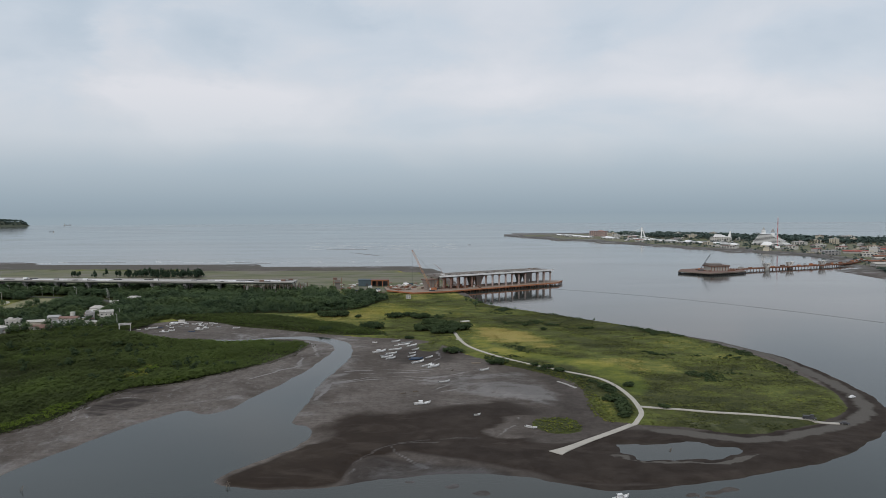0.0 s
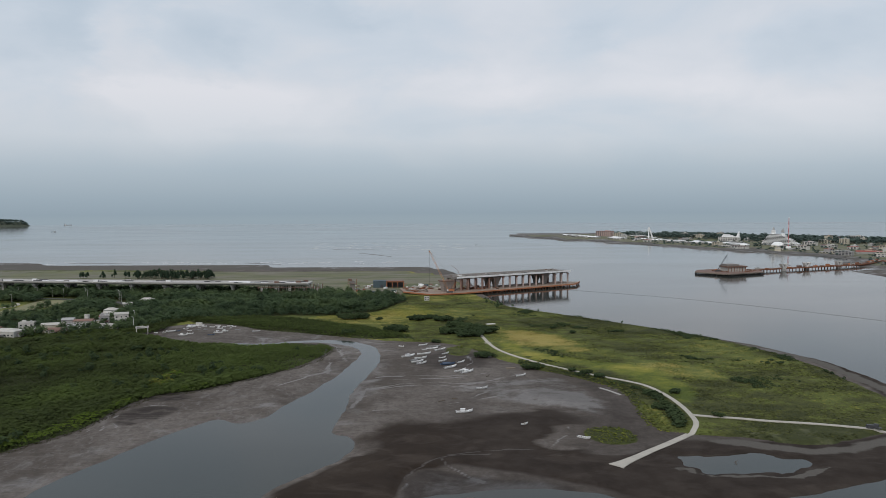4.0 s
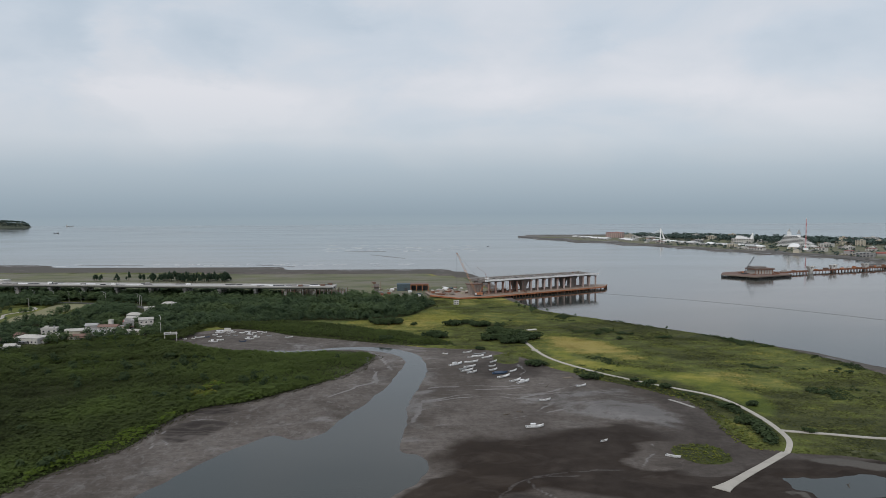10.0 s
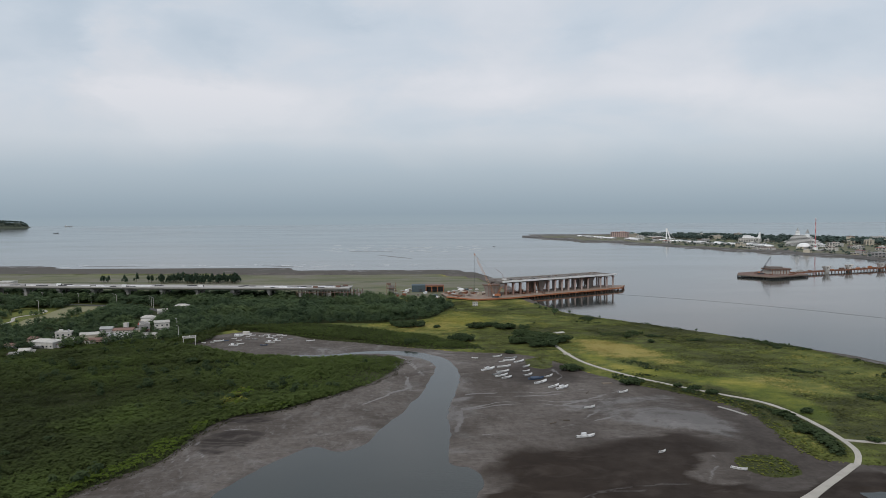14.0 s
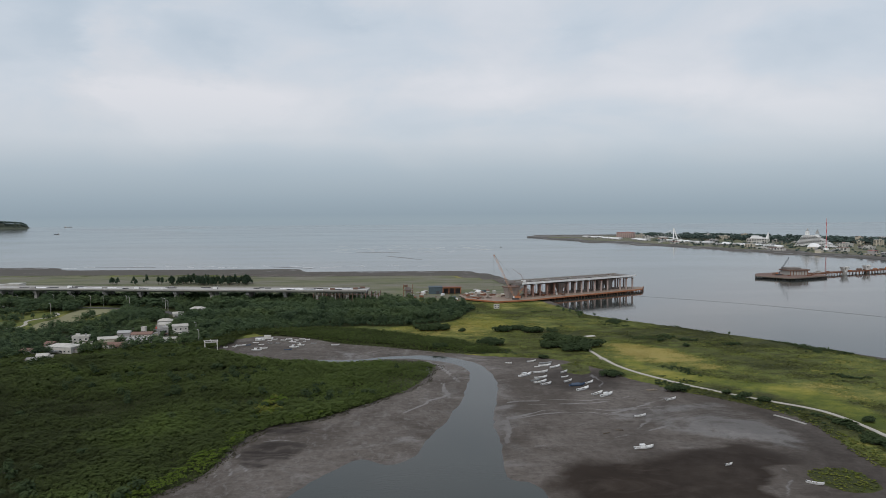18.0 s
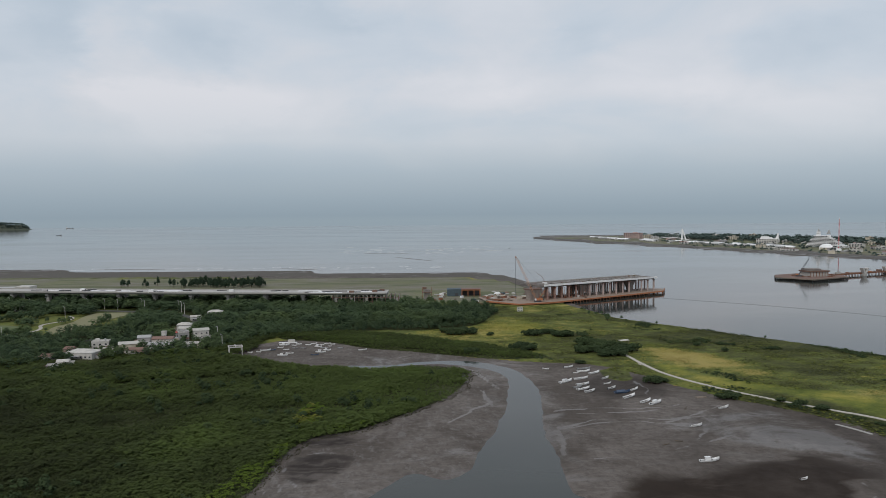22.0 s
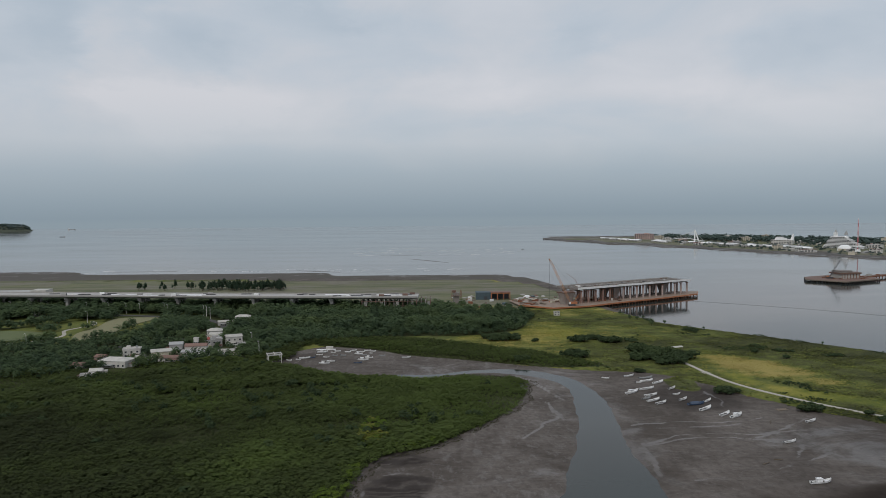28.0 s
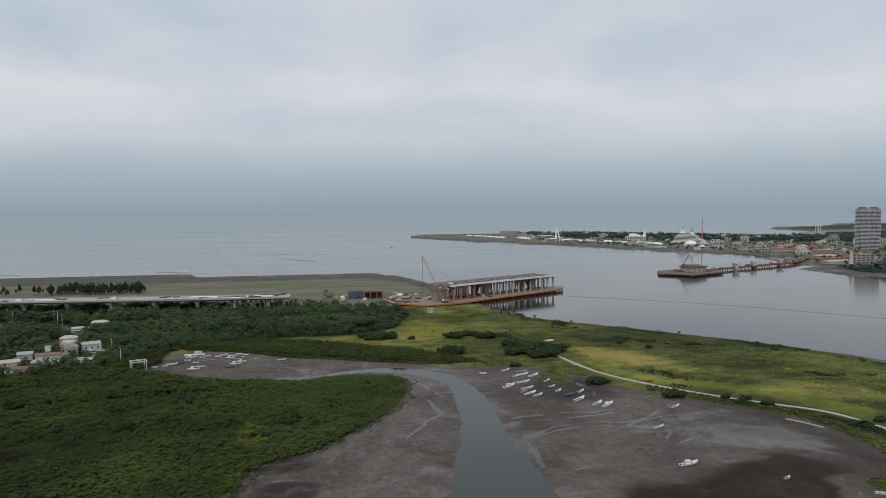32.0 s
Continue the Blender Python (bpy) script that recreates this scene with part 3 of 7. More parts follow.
def spaced(lo, hi, fine, far, grow=1.16):
    """Grid lines: even between lo and hi, widening out to the far limits."""
    c = list(np.arange(lo, hi + 0.1, fine))
    d, x = fine, c[-1]
    while x < far:
        d *= grow
        x += d
        c.append(x)
    d, x = fine, lo
    while x > -far:
        d *= grow
        x -= d
        c.insert(0, x)
    return np.array(c)


def smooth01(v):
    v = np.clip(v, 0, 1)
    return v * v * (3 - 2 * v)


def meadow(x, y):
    """Tone of the meadow, from dark scrub through olive to straw, and the share of fresh green."""
    ragged = fbm(x, y, 26, 4, 33) * 11
    straw = np.maximum(smooth01((inside_by(x, y, STRAW) + ragged) / 22 + 0.45), 0.8 * smooth01((inside_by(x, y, STRAW_B) + ragged) / 22 + 0.4))
    fresh = smooth01((inside_by(x, y, LUSH) + ragged * 0.6) / 14 + 0.5)
    open_ = smooth01((inside_by(x, y, CLEARING) + ragged) / 30 + 0.4)
    dl = inside_by(x, y, land)
    east = smooth01((x - 55) / 40)
    shore = smooth01(1.25 - dl / 22) * smooth01((x - 40) / 30) * smooth01((y - 430) / 60) * smooth01((860 - y) / 90)
    tone = 0.45 + 0.34 * fbm(x, y * 0.8, 58, 5, 3) + 0.20 * fbm(x * 0.7, y * 1.3, 19, 4, 31) + 0.60 * straw + 0.16 * open_ - 0.12 * east - 0.22 * shore + 0.15 * fbm(x, y * 1.4, 7, 3, 36)
    tone = tone - 0.5 * smooth01(inside_by(x, y, THORN) / 8 + 0.5) - 0.22 * smooth01((408 - y) / 14) * smooth01((x - 140) / 20)
    tone = tone - 0.30 * smooth01(inside_by(x, y, ISLET) / 4 + 0.7) - 0.22 * smooth01((128 - x) / 10) * smooth01((560 - y) / 20)
    return np.clip(tone, 0, 1.1), np.clip(np.maximum(fresh * 0.95, 0.62 * open_ + fbm(x, y, 40, 3, 35) * 0.4), 0, 1)


def lie(x, y):
    """Height of the ground and the share of each cover at the places given."""
    wob = ripple(x, y, 17, 0.3) * 1.5 + ripple(x, y, 6, 1.9) * 0.9
    de = inside_by(x, y, exposed) + wob
    dl = inside_by(x, y, land) + wob * 1.3
    dm, ds_, dp = inside_by(x, y, MANGROVE), inside_by(x, y, SAND_BAR) + wob * 1.5, inside_by(x, y, POND) + wob * 0.7
    di, db, dfm = inside_by(x, y, ISLET) + wob * 0.6, np.maximum(inside_by(x, y, LUSH), inside_by(x, y, STRAW)), np.maximum(inside_by(x, y, FILM), inside_by(x, y, FILM_B)) + fbm(x, y * 2.2, 26, 4, 41) * 9
    dt_, dr = inside_by(x, y, FAR_TOWN), inside_by(x, y, STRIP)
    dfo, dw, dgf = inside_by(x, y, FOREST), inside_by(x, y, WETS) + wob, inside_by(x, y, GOLF) + wob * 2
    dp = dp + ripple(x, y, 9, 0.9) * 3.0 + fbm(x, y, 11, 3, 9) * 4.0 - 0.5
    bend = fbm(x, y, 22, 3, 12) * 3.5
    sway = fbm(x, y, 17, 3, 13) * 2.5
    near = np.full(np.shape(x), 60.0)
    flat = (x > -210) & (x < 110) & (y > 290) & (y < 680)
    for line in RILLS_EAST + RILLS_WEST + RILLS_SAND:
        near[flat] = np.minimum(near[flat], off_rill((x + bend)[flat], (y + sway)[flat], line))
    rill = np.exp(-(near / 0.95) ** 2) * np.clip(0.75 + fbm(x, y, 14, 3, 17) * 0.9, 0.2, 1.1)
    damp = np.maximum(smooth01((inside_by(x, y, DAMP) + wob) / 5 + 0.5), smooth01((inside_by(x, y, DAMP_B) + wob) / 5 + 0.5))
    damp = np.maximum(damp, np.maximum(smooth01(dw / 8 + 0.4) * 0.9, smooth01((inside_by(x, y, DAMP_C) + wob * 2) / 14 + 0.4) * 0.6))
    damp = np.maximum(damp, 0.42 * smooth01((x + 10) / 50) * smooth01((500 - y) / 50) * (1 - smooth01(dfm / 16 + 0.6)))
    ridges = 0.5 + 0.5 * np.sin((y + fbm(x, y, 15, 3, 61) * 9) / 1.35)
    damp = np.where(x < -140, damp * (0.35 + 0.65 * smooth01(ridges * 1.6 - 0.25)), damp)
    z = np.clip(de * 0.045, -2.5, 0.42) + np.where(de > 0, ripple(x, y, 11, 4.0) * 0.06 * np.clip(de / 6, 0, 1), 0)
    z = z + smooth01(ds_ / 8) * 0.35
    shiny = smooth01(dfm / 12 + 0.5)
    damp = np.maximum(damp * (1 - 0.8 * shiny), 0.62 * smooth01((inside_by(x, y, DAMP_D) + fbm(x, y, 14, 3, 93) * 7) / 16 + 0.4))
    z = np.maximum(z, -2.5 + smooth01(dl / 7 + 0.3) * 4.2 + (ripple(x, y, 23, 2.2) * 0.35) * smooth01(dl / 15))
    z = np.where(dp > -5, np.minimum(z, np.maximum(-0.35, 0.42 - (dp + 5) * 0.09)), z)
    z = np.where(dw > -4, np.minimum(z, 0.16 - smooth01((dw + 4) / 7) * 0.11), z)
    for mx, my, rx_, ry_ in MOUNDS:
        z = np.maximum(z, -0.25 + 0.50 * np.exp(-((x - mx) / rx_ + fbm(x, y, 5, 2, 44) * 0.4) ** 2 - ((y - my) / ry_ + fbm(x, y, 6, 2, 45) * 0.4) ** 2))
    z = np.maximum(z, -1 + smooth01(di / 4 + 0.5) * 1.9)
    z = np.maximum(z, np.clip(dt_ * 0.4, -2.5, 2.4))
    dlc = inside_by(x, y, LOW_CAPE)
    z = np.maximum(z, np.clip(dlc * 0.1, -2.5, 2))
    grass = np.maximum.reduce([smooth01(dlc / 30), smooth01(dl / 8 + 0.4), smooth01(di / 4 + 0.5), smooth01((inside_by(x, y, PATCH) + wob) / 8 + 0.5) * 0.85, smooth01((dt_ - 16) / 14) * 0.8])
    bare = np.maximum(smooth01((y - 985 + 0.12 * x) / 60) * smooth01(dl / 10), 0.95 * smooth01(dt_ / 15))
    bare = np.maximum(bare, 0.30 * smooth01((404 - y) / 14) * smooth01((x - 140) / 20) * smooth01((330 - x) / 20))
    soft = 10 + 34 * smooth01((y - 345) / 25) * smooth01((115 - x) / 30)
    sand = smooth01((ds_ + fbm(x, y, 40, 4, 15) * 12 * (soft > 20)) / soft + 0.45) * (1 - smooth01(dw / 5 + 0.5)) * (1 - 0.85 * shiny)
    sea = smooth01((y - 1290) / 40) * smooth01(-dl / 20)
    sand = np.maximum(sand, np.maximum(sea * 0.5 * smooth01(1 - np.abs(de - 3) / 5), smooth01(1 - np.abs(de - 2) / 5) * smooth01((x - 60) / 40)))
    rim = smooth01(1 - np.abs(dp + 7) / 5) * smooth01((340 - y) / 6) * 0.85
    silt = np.maximum(rim, np.maximum(smooth01(1 - np.abs(dl + 9) / 13) * smooth01((x - 120) / 30) * 0.8, np.maximum(sea * 0.75, smooth01(dt_ / 12) * 0.7)))
    mead, fresh = meadow(x, y)
    mead = np.maximum(mead, smooth01(dgf / 20) * 0.5) * (1 - 0.9 * smooth01(dt_ / 10))
    fresh = fresh * (1 - smooth01(dt_ / 10))
    litter = np.maximum.reduce([smooth01((dm - 2) / 4 + 0.5), smooth01(dr / 4 + 0.5), smooth01(dfo / 6 + 0.2)]) * (1 - smooth01(dgf / 8))
    wet = np.clip(0.36 + 0.52 * smooth01(dfm / 26 + 0.5) + 0.35 * smooth01(1 - de / np.where(x < -90, 52, 25)) + 0.16 * smooth01(dw / 6) + 0.8 * rill, 0, 1.4) * (1 - sand)
    return z, dict(grass=grass, sand=sand, silt=silt, west=smooth01((-60 - x) / 25) * (1 - damp), mead=mead, fresh=fresh, litter=litter, wet=wet, bare=bare, rill=rill, damp=damp)


gx, gy = spaced(-690, 320, 3.0, 5600), spaced(280, 1100, 3.0, 5600)
gx, gy = np.sort(np.append(gx, np.arange(-196.5, 90, 3.0))), np.sort(np.append(gy, np.arange(290.5 + 3.0, 540, 3.0)))
GX, GY = np.meshgrid(gx, gy)
GZ, covers = lie(GX, GY)
idx = np.arange(GX.size).reshape(GX.shape)
quads = np.stack([idx[:-1, :-1], idx[:-1, 1:], idx[1:, 1:], idx[1:, :-1]], -1).reshape(-1, 4)
ground = new("ground", big_mesh("ground", np.stack([GX, GY, GZ], -1).reshape(-1, 3), quads, M_GROUND, {k: v.ravel() for k, v in covers.items()}, True))
tagged(ground, "grey tidal mud, black sand and olive meadow of a river mouth", "ground", kind="structure")


def ground_z(x, y):
    i, j = np.searchsorted(gx, x) - 1, np.searchsorted(gy, y) - 1
    u, v = (x - gx[i]) / (gx[i + 1] - gx[i]), (y - gy[j]) / (gy[j + 1] - gy[j])
    return (GZ[j, i] * (1 - u) + GZ[j, i + 1] * u) * (1 - v) + (GZ[j + 1, i] * (1 - u) + GZ[j + 1, i + 1] * u) * v


wx = wy = np.linspace(-5600, 5600, 41)
WX, WY = np.meshgrid(wx, wy)
idx = np.arange(WX.size).reshape(WX.shape)
wq = np.stack([idx[:-1, :-1], idx[:-1, 1:], idx[1:, 1:], idx[1:, :-1]], -1).reshape(-1, 4)
water = new("water", big_mesh("water", np.stack([WX, WY, WX * 0], -1).reshape(-1, 3), wq, M_WATER, (), True))
tagged(water, "calm grey-green estuary and sea under an overcast sky", "water", kind="structure")


# ---------------------------------------------------------------- plants
rng = np.random.default_rng(7)


def clump(n, leaf, height, spread, low=0.1, point=0.0, up=0.8, loose=0.18):
    """Leaf sprays set over an uneven, lobed crown: (n, 4, 3) corners and the tone of each spray."""
    lobes = rng.uniform(-0.45, 0.45, (5, 3)) * (spread, spread, 0.0) + (0, 0, 1) * rng.uniform(0.35, 0.72, (5, 1)) * height
    size = rng.uniform(0.42, 0.62, 5)
    which = rng.integers(0, 5, n)
    d = rng.normal(size=(n, 3))
    d[:, 2] = np.abs(d[:, 2]) * 0.9 - 0.25
    d /= np.linalg.norm(d, axis=1)[:, None]
    c = lobes[which] + d * size[which][:, None] * np.array([spread, spread, height * 0.62]) * rng.uniform(0.8, 1.05, (n, 1))
    if point:
        k = 1 - point * np.clip(c[:, 2] / height, 0, 1)
        c[:, 0] *= k
        c[:, 1] *= k
    c[:, 2] = np.clip(c[:, 2], low * height, height)
    nrm = d * 0.6 + np.array([0, 0, up]) + rng.normal(size=(n, 3)) * loose
    nrm /= np.linalg.norm(nrm, axis=1)[:, None]
    u = np.cross(nrm, rng.normal(size=(n, 3)))
    u /= np.linalg.norm(u, axis=1)[:, None]
    w = np.cross(nrm, u)
    s = leaf * rng.uniform(0.6, 1.25, (n, 1))
    q = np.stack([c + (u * a + w * b) * s for a, b in ((-0.6, -0.3), (0.5, -0.55), (0.65, 0.35), (-0.35, 0.6))], 1)
    # crown shading painted into the tone: dark low down, light at the top
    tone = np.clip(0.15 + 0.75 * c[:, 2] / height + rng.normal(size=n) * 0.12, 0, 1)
    return q, tone


def scatter(name, spots, sizes, kinds, mat, tint=0.25, tones=None, fresh=None):
    """Many plants in one mesh; kinds is a list of clumps, sizes scale them."""
    vs, ts, fs = [], [], []
    pick = rng.integers(0, len(kinds), len(spots))
    for k, (q, tone) in enumerate(kinds):
        sel = np.where(pick == k)[0]
        if not len(sel):
            continue
        a = rng.uniform(0, 2 * math.pi, len(sel))
        s = sizes[sel]
        c, sn = np.cos(a) * s, np.sin(a) * s
        flat = q.reshape(-1, 3)
        x = spots[sel, 0, None] + c[:, None] * flat[:, 0] - sn[:, None] * flat[:, 1]
        y = spots[sel, 1, None] + sn[:, None] * flat[:, 0] + c[:, None] * flat[:, 1]
        z = spots[sel, 2, None] + (s * rng.uniform(0.85, 1.15, len(sel)))[:, None] * flat[:, 2]
        vs.append(np.stack([x, y, z], -1).reshape(-1, 3))
        t = np.clip(np.repeat(tone, 4)[None, :] + (rng.uniform(-tint, tint, len(sel)) + (0 if tones is None else tones[sel]))[:, None], 0, 1)
        ts.append(t.ravel())
        if fresh is not None:
            fs.append(np.repeat(fresh[sel], len(tone) * 4))
    v = np.concatenate(vs)
    return big_mesh(name, v, np.arange(len(v)).reshape(-1, 4), mat, {"tone": np.concatenate(ts)} if fresh is None else {"tone": np.concatenate(ts), "fresh": np.concatenate(fs)})


def fill(poly, gap, jitter=0.45, edge=0.0):
    """Places in a closed line, about gap apart."""
    lo, hi = poly.min(0), poly.max(0)
    X, Y = np.meshgrid(np.arange(lo[0], hi[0], gap), np.arange(lo[1], hi[1], gap * 0.87))
    X[1::2] += gap / 2
    X, Y = X + rng.uniform(-jitter, jitter, X.shape) * gap, Y + rng.uniform(-jitter, jitter, Y.shape) * gap
    ok = inside_by(X, Y, poly) > edge
    return X[ok], Y[ok]


def spots_at(x, y, sink=0.2):
    return np.stack([x, y, ground_z(x, y) - sink], -1)


# ---------------------------------------------------------------- village plan (needed before the trees)
HOUSES = [  # x, y, width, depth, wall height, turn, roof kind
    (-395, 690, 22.8, 14, 5.0, -10, "hip"), (-398, 728, 13.4, 9, 6.4, 14, "flat"), (-372, 721, 15.1, 10, 5.6, 22, "gable_w"), (-370, 752, 10.7, 9, 5.6, 12, "gable_g"), (-351, 745, 17.5, 10, 5.6, 8, "gable_b")]
HOUSES_B = [
    (-346, 727, 22, 7, 3.2, -4, "gable_g"), (-322, 731, 13.4, 7, 3.2, 6, "gable_w"), (-341, 768, 9.0, 9, 7.4, 24, "flat"), (-329, 780, 13.6, 10, 7.0, 24, "gable_w"), (-357, 820, 13.5, 10, 6.5, 10, "hip"),
    (-351, 802, 10.4, 8, 5.0, 4, "arch")]
HOUSES_C = [
    (-354, 913, 15.2, 10, 6.5, 8, "hip"), (-369, 892, 10.5, 6, 3.6, 25, "gable_w"), (-360, 707, 17, 7, 3.0, 6, "gable_b"), (-400, 666, 8.5, 7, 3.0, 14, "gable_w"), (-402, 653, 7.0, 5, 2.8, 20, "flat"), (-415, 709, 7.2, 8, 3.6, -8, "gable_b")]
HOUSES_D = [
    (-357, 764, 3.6, 3.6, 8.2, 0, "flat"), (-384, 709, 7.0, 6, 3.2, 30, "gable_w"), (-349, 784, 7.4, 6, 4.2, 12, "gable_r"), (-600, 972, 7.0, 6, 5.0, 4, "flat"), (-419, 681, 9.2, 7, 3.2, -6, "gable_b"), 
    (-371, 737, 8.0, 5, 2.8, 10, "gable_w"), (-318, 764, 7.0, 6, 3.4, 20, "flat")]
ALL_HOUSES = HOUSES + HOUSES_B + HOUSES_C + HOUSES_D
FAIRWAY = rounded([(-485, 802), (-468, 808), (-462, 838), (-466, 885), (-458, 930), (-450, 950), (-487, 952), (-503, 944), (-500, 912), (-492, 870), (-500, 850)])
LAWN = rounded([(-640, 868), (-583, 866), (-538, 857), (-514, 836), (-536, 800), (-620, 785)])
GOLF_PATH = [(-590, 772), (-534, 790), (-506, 816), (-505, 838), (-520, 862), (-514, 879), (-505, 895), (-508, 912), (-522, 930)]
ROAD_LINE = [(-720, 1004), (-606, 996), (-528, 980), (-453, 958), (-405, 942), (-380, 912), (-362, 880), (-366, 830), (-400, 790), (-440, 760)]
RAMP = [(84, 338), (96, 350), (108, 362), (120, 374), (133, 387)]
WALK_MAIN = [(133, 386), (138, 393), (143, 406), (144.5, 425), (145, 447), (142, 477), (133, 498), (114, 516), (95, 537), (79, 557), (60, 588), (50, 612), (43, 641), (40, 673), (36, 705)]
WALK_EAST = [(145, 419), (166, 413), (194, 404), (228, 393), (245, 386)]


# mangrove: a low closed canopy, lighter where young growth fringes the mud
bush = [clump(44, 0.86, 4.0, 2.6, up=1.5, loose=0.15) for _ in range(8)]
# narrower range of the painted height shading for the mangrove
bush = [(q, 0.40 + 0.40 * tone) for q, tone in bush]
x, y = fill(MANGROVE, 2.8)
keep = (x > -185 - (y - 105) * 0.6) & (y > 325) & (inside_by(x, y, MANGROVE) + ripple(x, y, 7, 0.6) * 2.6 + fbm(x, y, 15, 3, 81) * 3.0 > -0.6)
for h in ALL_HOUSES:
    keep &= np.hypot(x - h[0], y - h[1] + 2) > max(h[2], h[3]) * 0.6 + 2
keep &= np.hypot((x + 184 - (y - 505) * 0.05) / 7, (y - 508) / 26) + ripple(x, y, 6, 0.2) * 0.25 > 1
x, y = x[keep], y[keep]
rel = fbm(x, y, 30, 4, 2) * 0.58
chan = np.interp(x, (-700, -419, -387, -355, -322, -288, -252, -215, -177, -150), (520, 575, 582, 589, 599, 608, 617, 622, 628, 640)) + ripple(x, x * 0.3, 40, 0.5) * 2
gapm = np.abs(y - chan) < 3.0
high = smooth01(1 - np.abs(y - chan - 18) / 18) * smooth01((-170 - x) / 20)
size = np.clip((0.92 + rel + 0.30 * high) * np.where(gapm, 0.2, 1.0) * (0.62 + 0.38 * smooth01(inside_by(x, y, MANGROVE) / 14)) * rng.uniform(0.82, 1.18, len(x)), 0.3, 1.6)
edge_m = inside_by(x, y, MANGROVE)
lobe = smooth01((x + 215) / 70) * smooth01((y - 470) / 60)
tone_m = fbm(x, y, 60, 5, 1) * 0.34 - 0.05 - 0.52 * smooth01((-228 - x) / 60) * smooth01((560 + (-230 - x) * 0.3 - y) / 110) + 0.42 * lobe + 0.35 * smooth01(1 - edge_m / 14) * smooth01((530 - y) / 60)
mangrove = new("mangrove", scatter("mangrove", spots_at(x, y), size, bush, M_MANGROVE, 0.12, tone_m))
tagged(mangrove, "dense low green mangrove thicket along the mud bank", "mangrove", kind="stuff")

X, Y = np.meshgrid(np.arange(-230, -80, 1.1), np.arange(340, 660, 1.1))
X, Y = X + rng.uniform(-0.8, 0.8, X.shape), Y + rng.uniform(-0.8, 0.8, Y.shape)
ok = np.abs(inside_by(X, Y, MANGROVE) + ripple(X, Y, 7, 0.6) * 2.6 + fbm(X, Y, 15, 3, 81) * 3.0 + 1.3) < 1.5
root_tuft = [clump(12, 0.5, 1.1, 0.9, 0.0, up=0.3) for _ in range(4)]
roots = new("mangrove_roots", scatter("mangrove_roots", spots_at(X[ok], Y[ok], 0.1), rng.uniform(0.25, 0.6, ok.sum()), root_tuft, leaf_material("root_fringe", (0.038, 0.034, 0.022), (0.072, 0.062, 0.036), (0.076, 0.068, 0.038), 0.2), 0.2))
tagged(roots, "brown tangle of roots and dead leaves at the mud edge", "roots", kind="stuff")

x, y = fill(STRIP, 2.8)
size = np.clip(0.85 + ripple(x, y, 14, 0.8) * 0.2, 0.4, 1.4) * rng.uniform(0.8, 1.2, len(x)) * (0.6 + 0.4 * smooth01(inside_by(x, y, STRIP) / 9))
strip = new("mangrove", scatter("mangrove", spots_at(x, y), size, bush, M_MANGROVE))
tagged(strip, "band of smooth green mangrove beside the creek", "mangrove", kind="stuff")

# darker, taller bushes standing out of the canopy
X, Y = fill(MANGROVE, 13.0, 0.9)
ok = (np.hypot((X + 203) / 14, (Y - 508) / 14) < 1) | (X > -185 - (Y - 105) * 0.6) & (Y > 325) & (ripple(X, Y, 30, 4.2) > 0.15) & (inside_by(X, Y, MANGROVE) > 8)
tall = [clump(90, 0.9, 5.6, 3.0, up=0.7) for _ in range(4)]
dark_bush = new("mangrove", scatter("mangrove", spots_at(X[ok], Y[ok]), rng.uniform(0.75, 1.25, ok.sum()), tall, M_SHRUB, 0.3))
tagged(dark_bush, "darker taller bushes rising from the mangrove canopy", "mangrove", kind="stuff")

# scrub between the creek and the village
x, y = fill(rounded([(-306, 702), (-268, 704), (-266, 735), (-268, 765), (-244, 782), (-240, 800), (-285, 800), (-300, 760)]), 3.2)
ok = np.ones(len(x), bool)
for h in ALL_HOUSES:
    ok &= np.hypot(x - h[0], y - h[1] + 2) > max(h[2], h[3]) * 0.6 + 2
creek_scrub = new("mangrove", scatter("mangrove", spots_at(x[ok], y[ok]), rng.uniform(0.6, 1.2, ok.sum()), bush, M_MANGROVE, 0.2, fbm(x[ok], y[ok], 20, 3, 3) * 0.2 - 0.2))
tagged(creek_scrub, "dark green scrub at the head of the creek", "mangrove", kind="stuff")
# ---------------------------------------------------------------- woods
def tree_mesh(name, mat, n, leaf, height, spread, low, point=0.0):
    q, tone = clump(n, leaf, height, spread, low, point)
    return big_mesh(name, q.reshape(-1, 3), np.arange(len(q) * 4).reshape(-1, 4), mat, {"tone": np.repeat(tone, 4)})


x, y = fill(FOREST, 5.4)
free = np.ones(len(x), bool)
for h in ALL_HOUSES:
    free &= np.hypot((x - h[0]) / (h[2] * 0.5 + 2.6), (y - h[1] + 2) / (h[3] * 0.5 + 5.5)) > 1
free &= (inside_by(x, y, FAIRWAY) < -3) & (inside_by(x, y, LAWN) < -2)
free &= (off_line(x, y, GOLF_PATH) > 5) & (off_line(x, y, ROAD_LINE) > 11)
free &= ~((np.abs(x + 368) < 52) & (np.abs(y - 735) < 34) & (ripple(x, y, 13, 3.0) > 0.05))
free &= ripple(x, y, 21, 5.5) > np.where(inside_by(x, y, GOLF) > 0, 0.02, -2)
free &= x > -200 - (y - 105) * 0.6
x, y = x[free], y[free]
size = np.clip(1.0 + fbm(x, y, 45, 3, 4) * 0.28, 0.5, 1.6) * rng.uniform(0.7, 1.3, len(x))
size *= np.where(y < 850, 0.82, 1.0) * np.where(x > -110, 0.75, 1.0) * np.where((y > 930) & (x < -250), 1.2, 1.0)
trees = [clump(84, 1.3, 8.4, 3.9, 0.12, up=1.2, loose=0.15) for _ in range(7)]
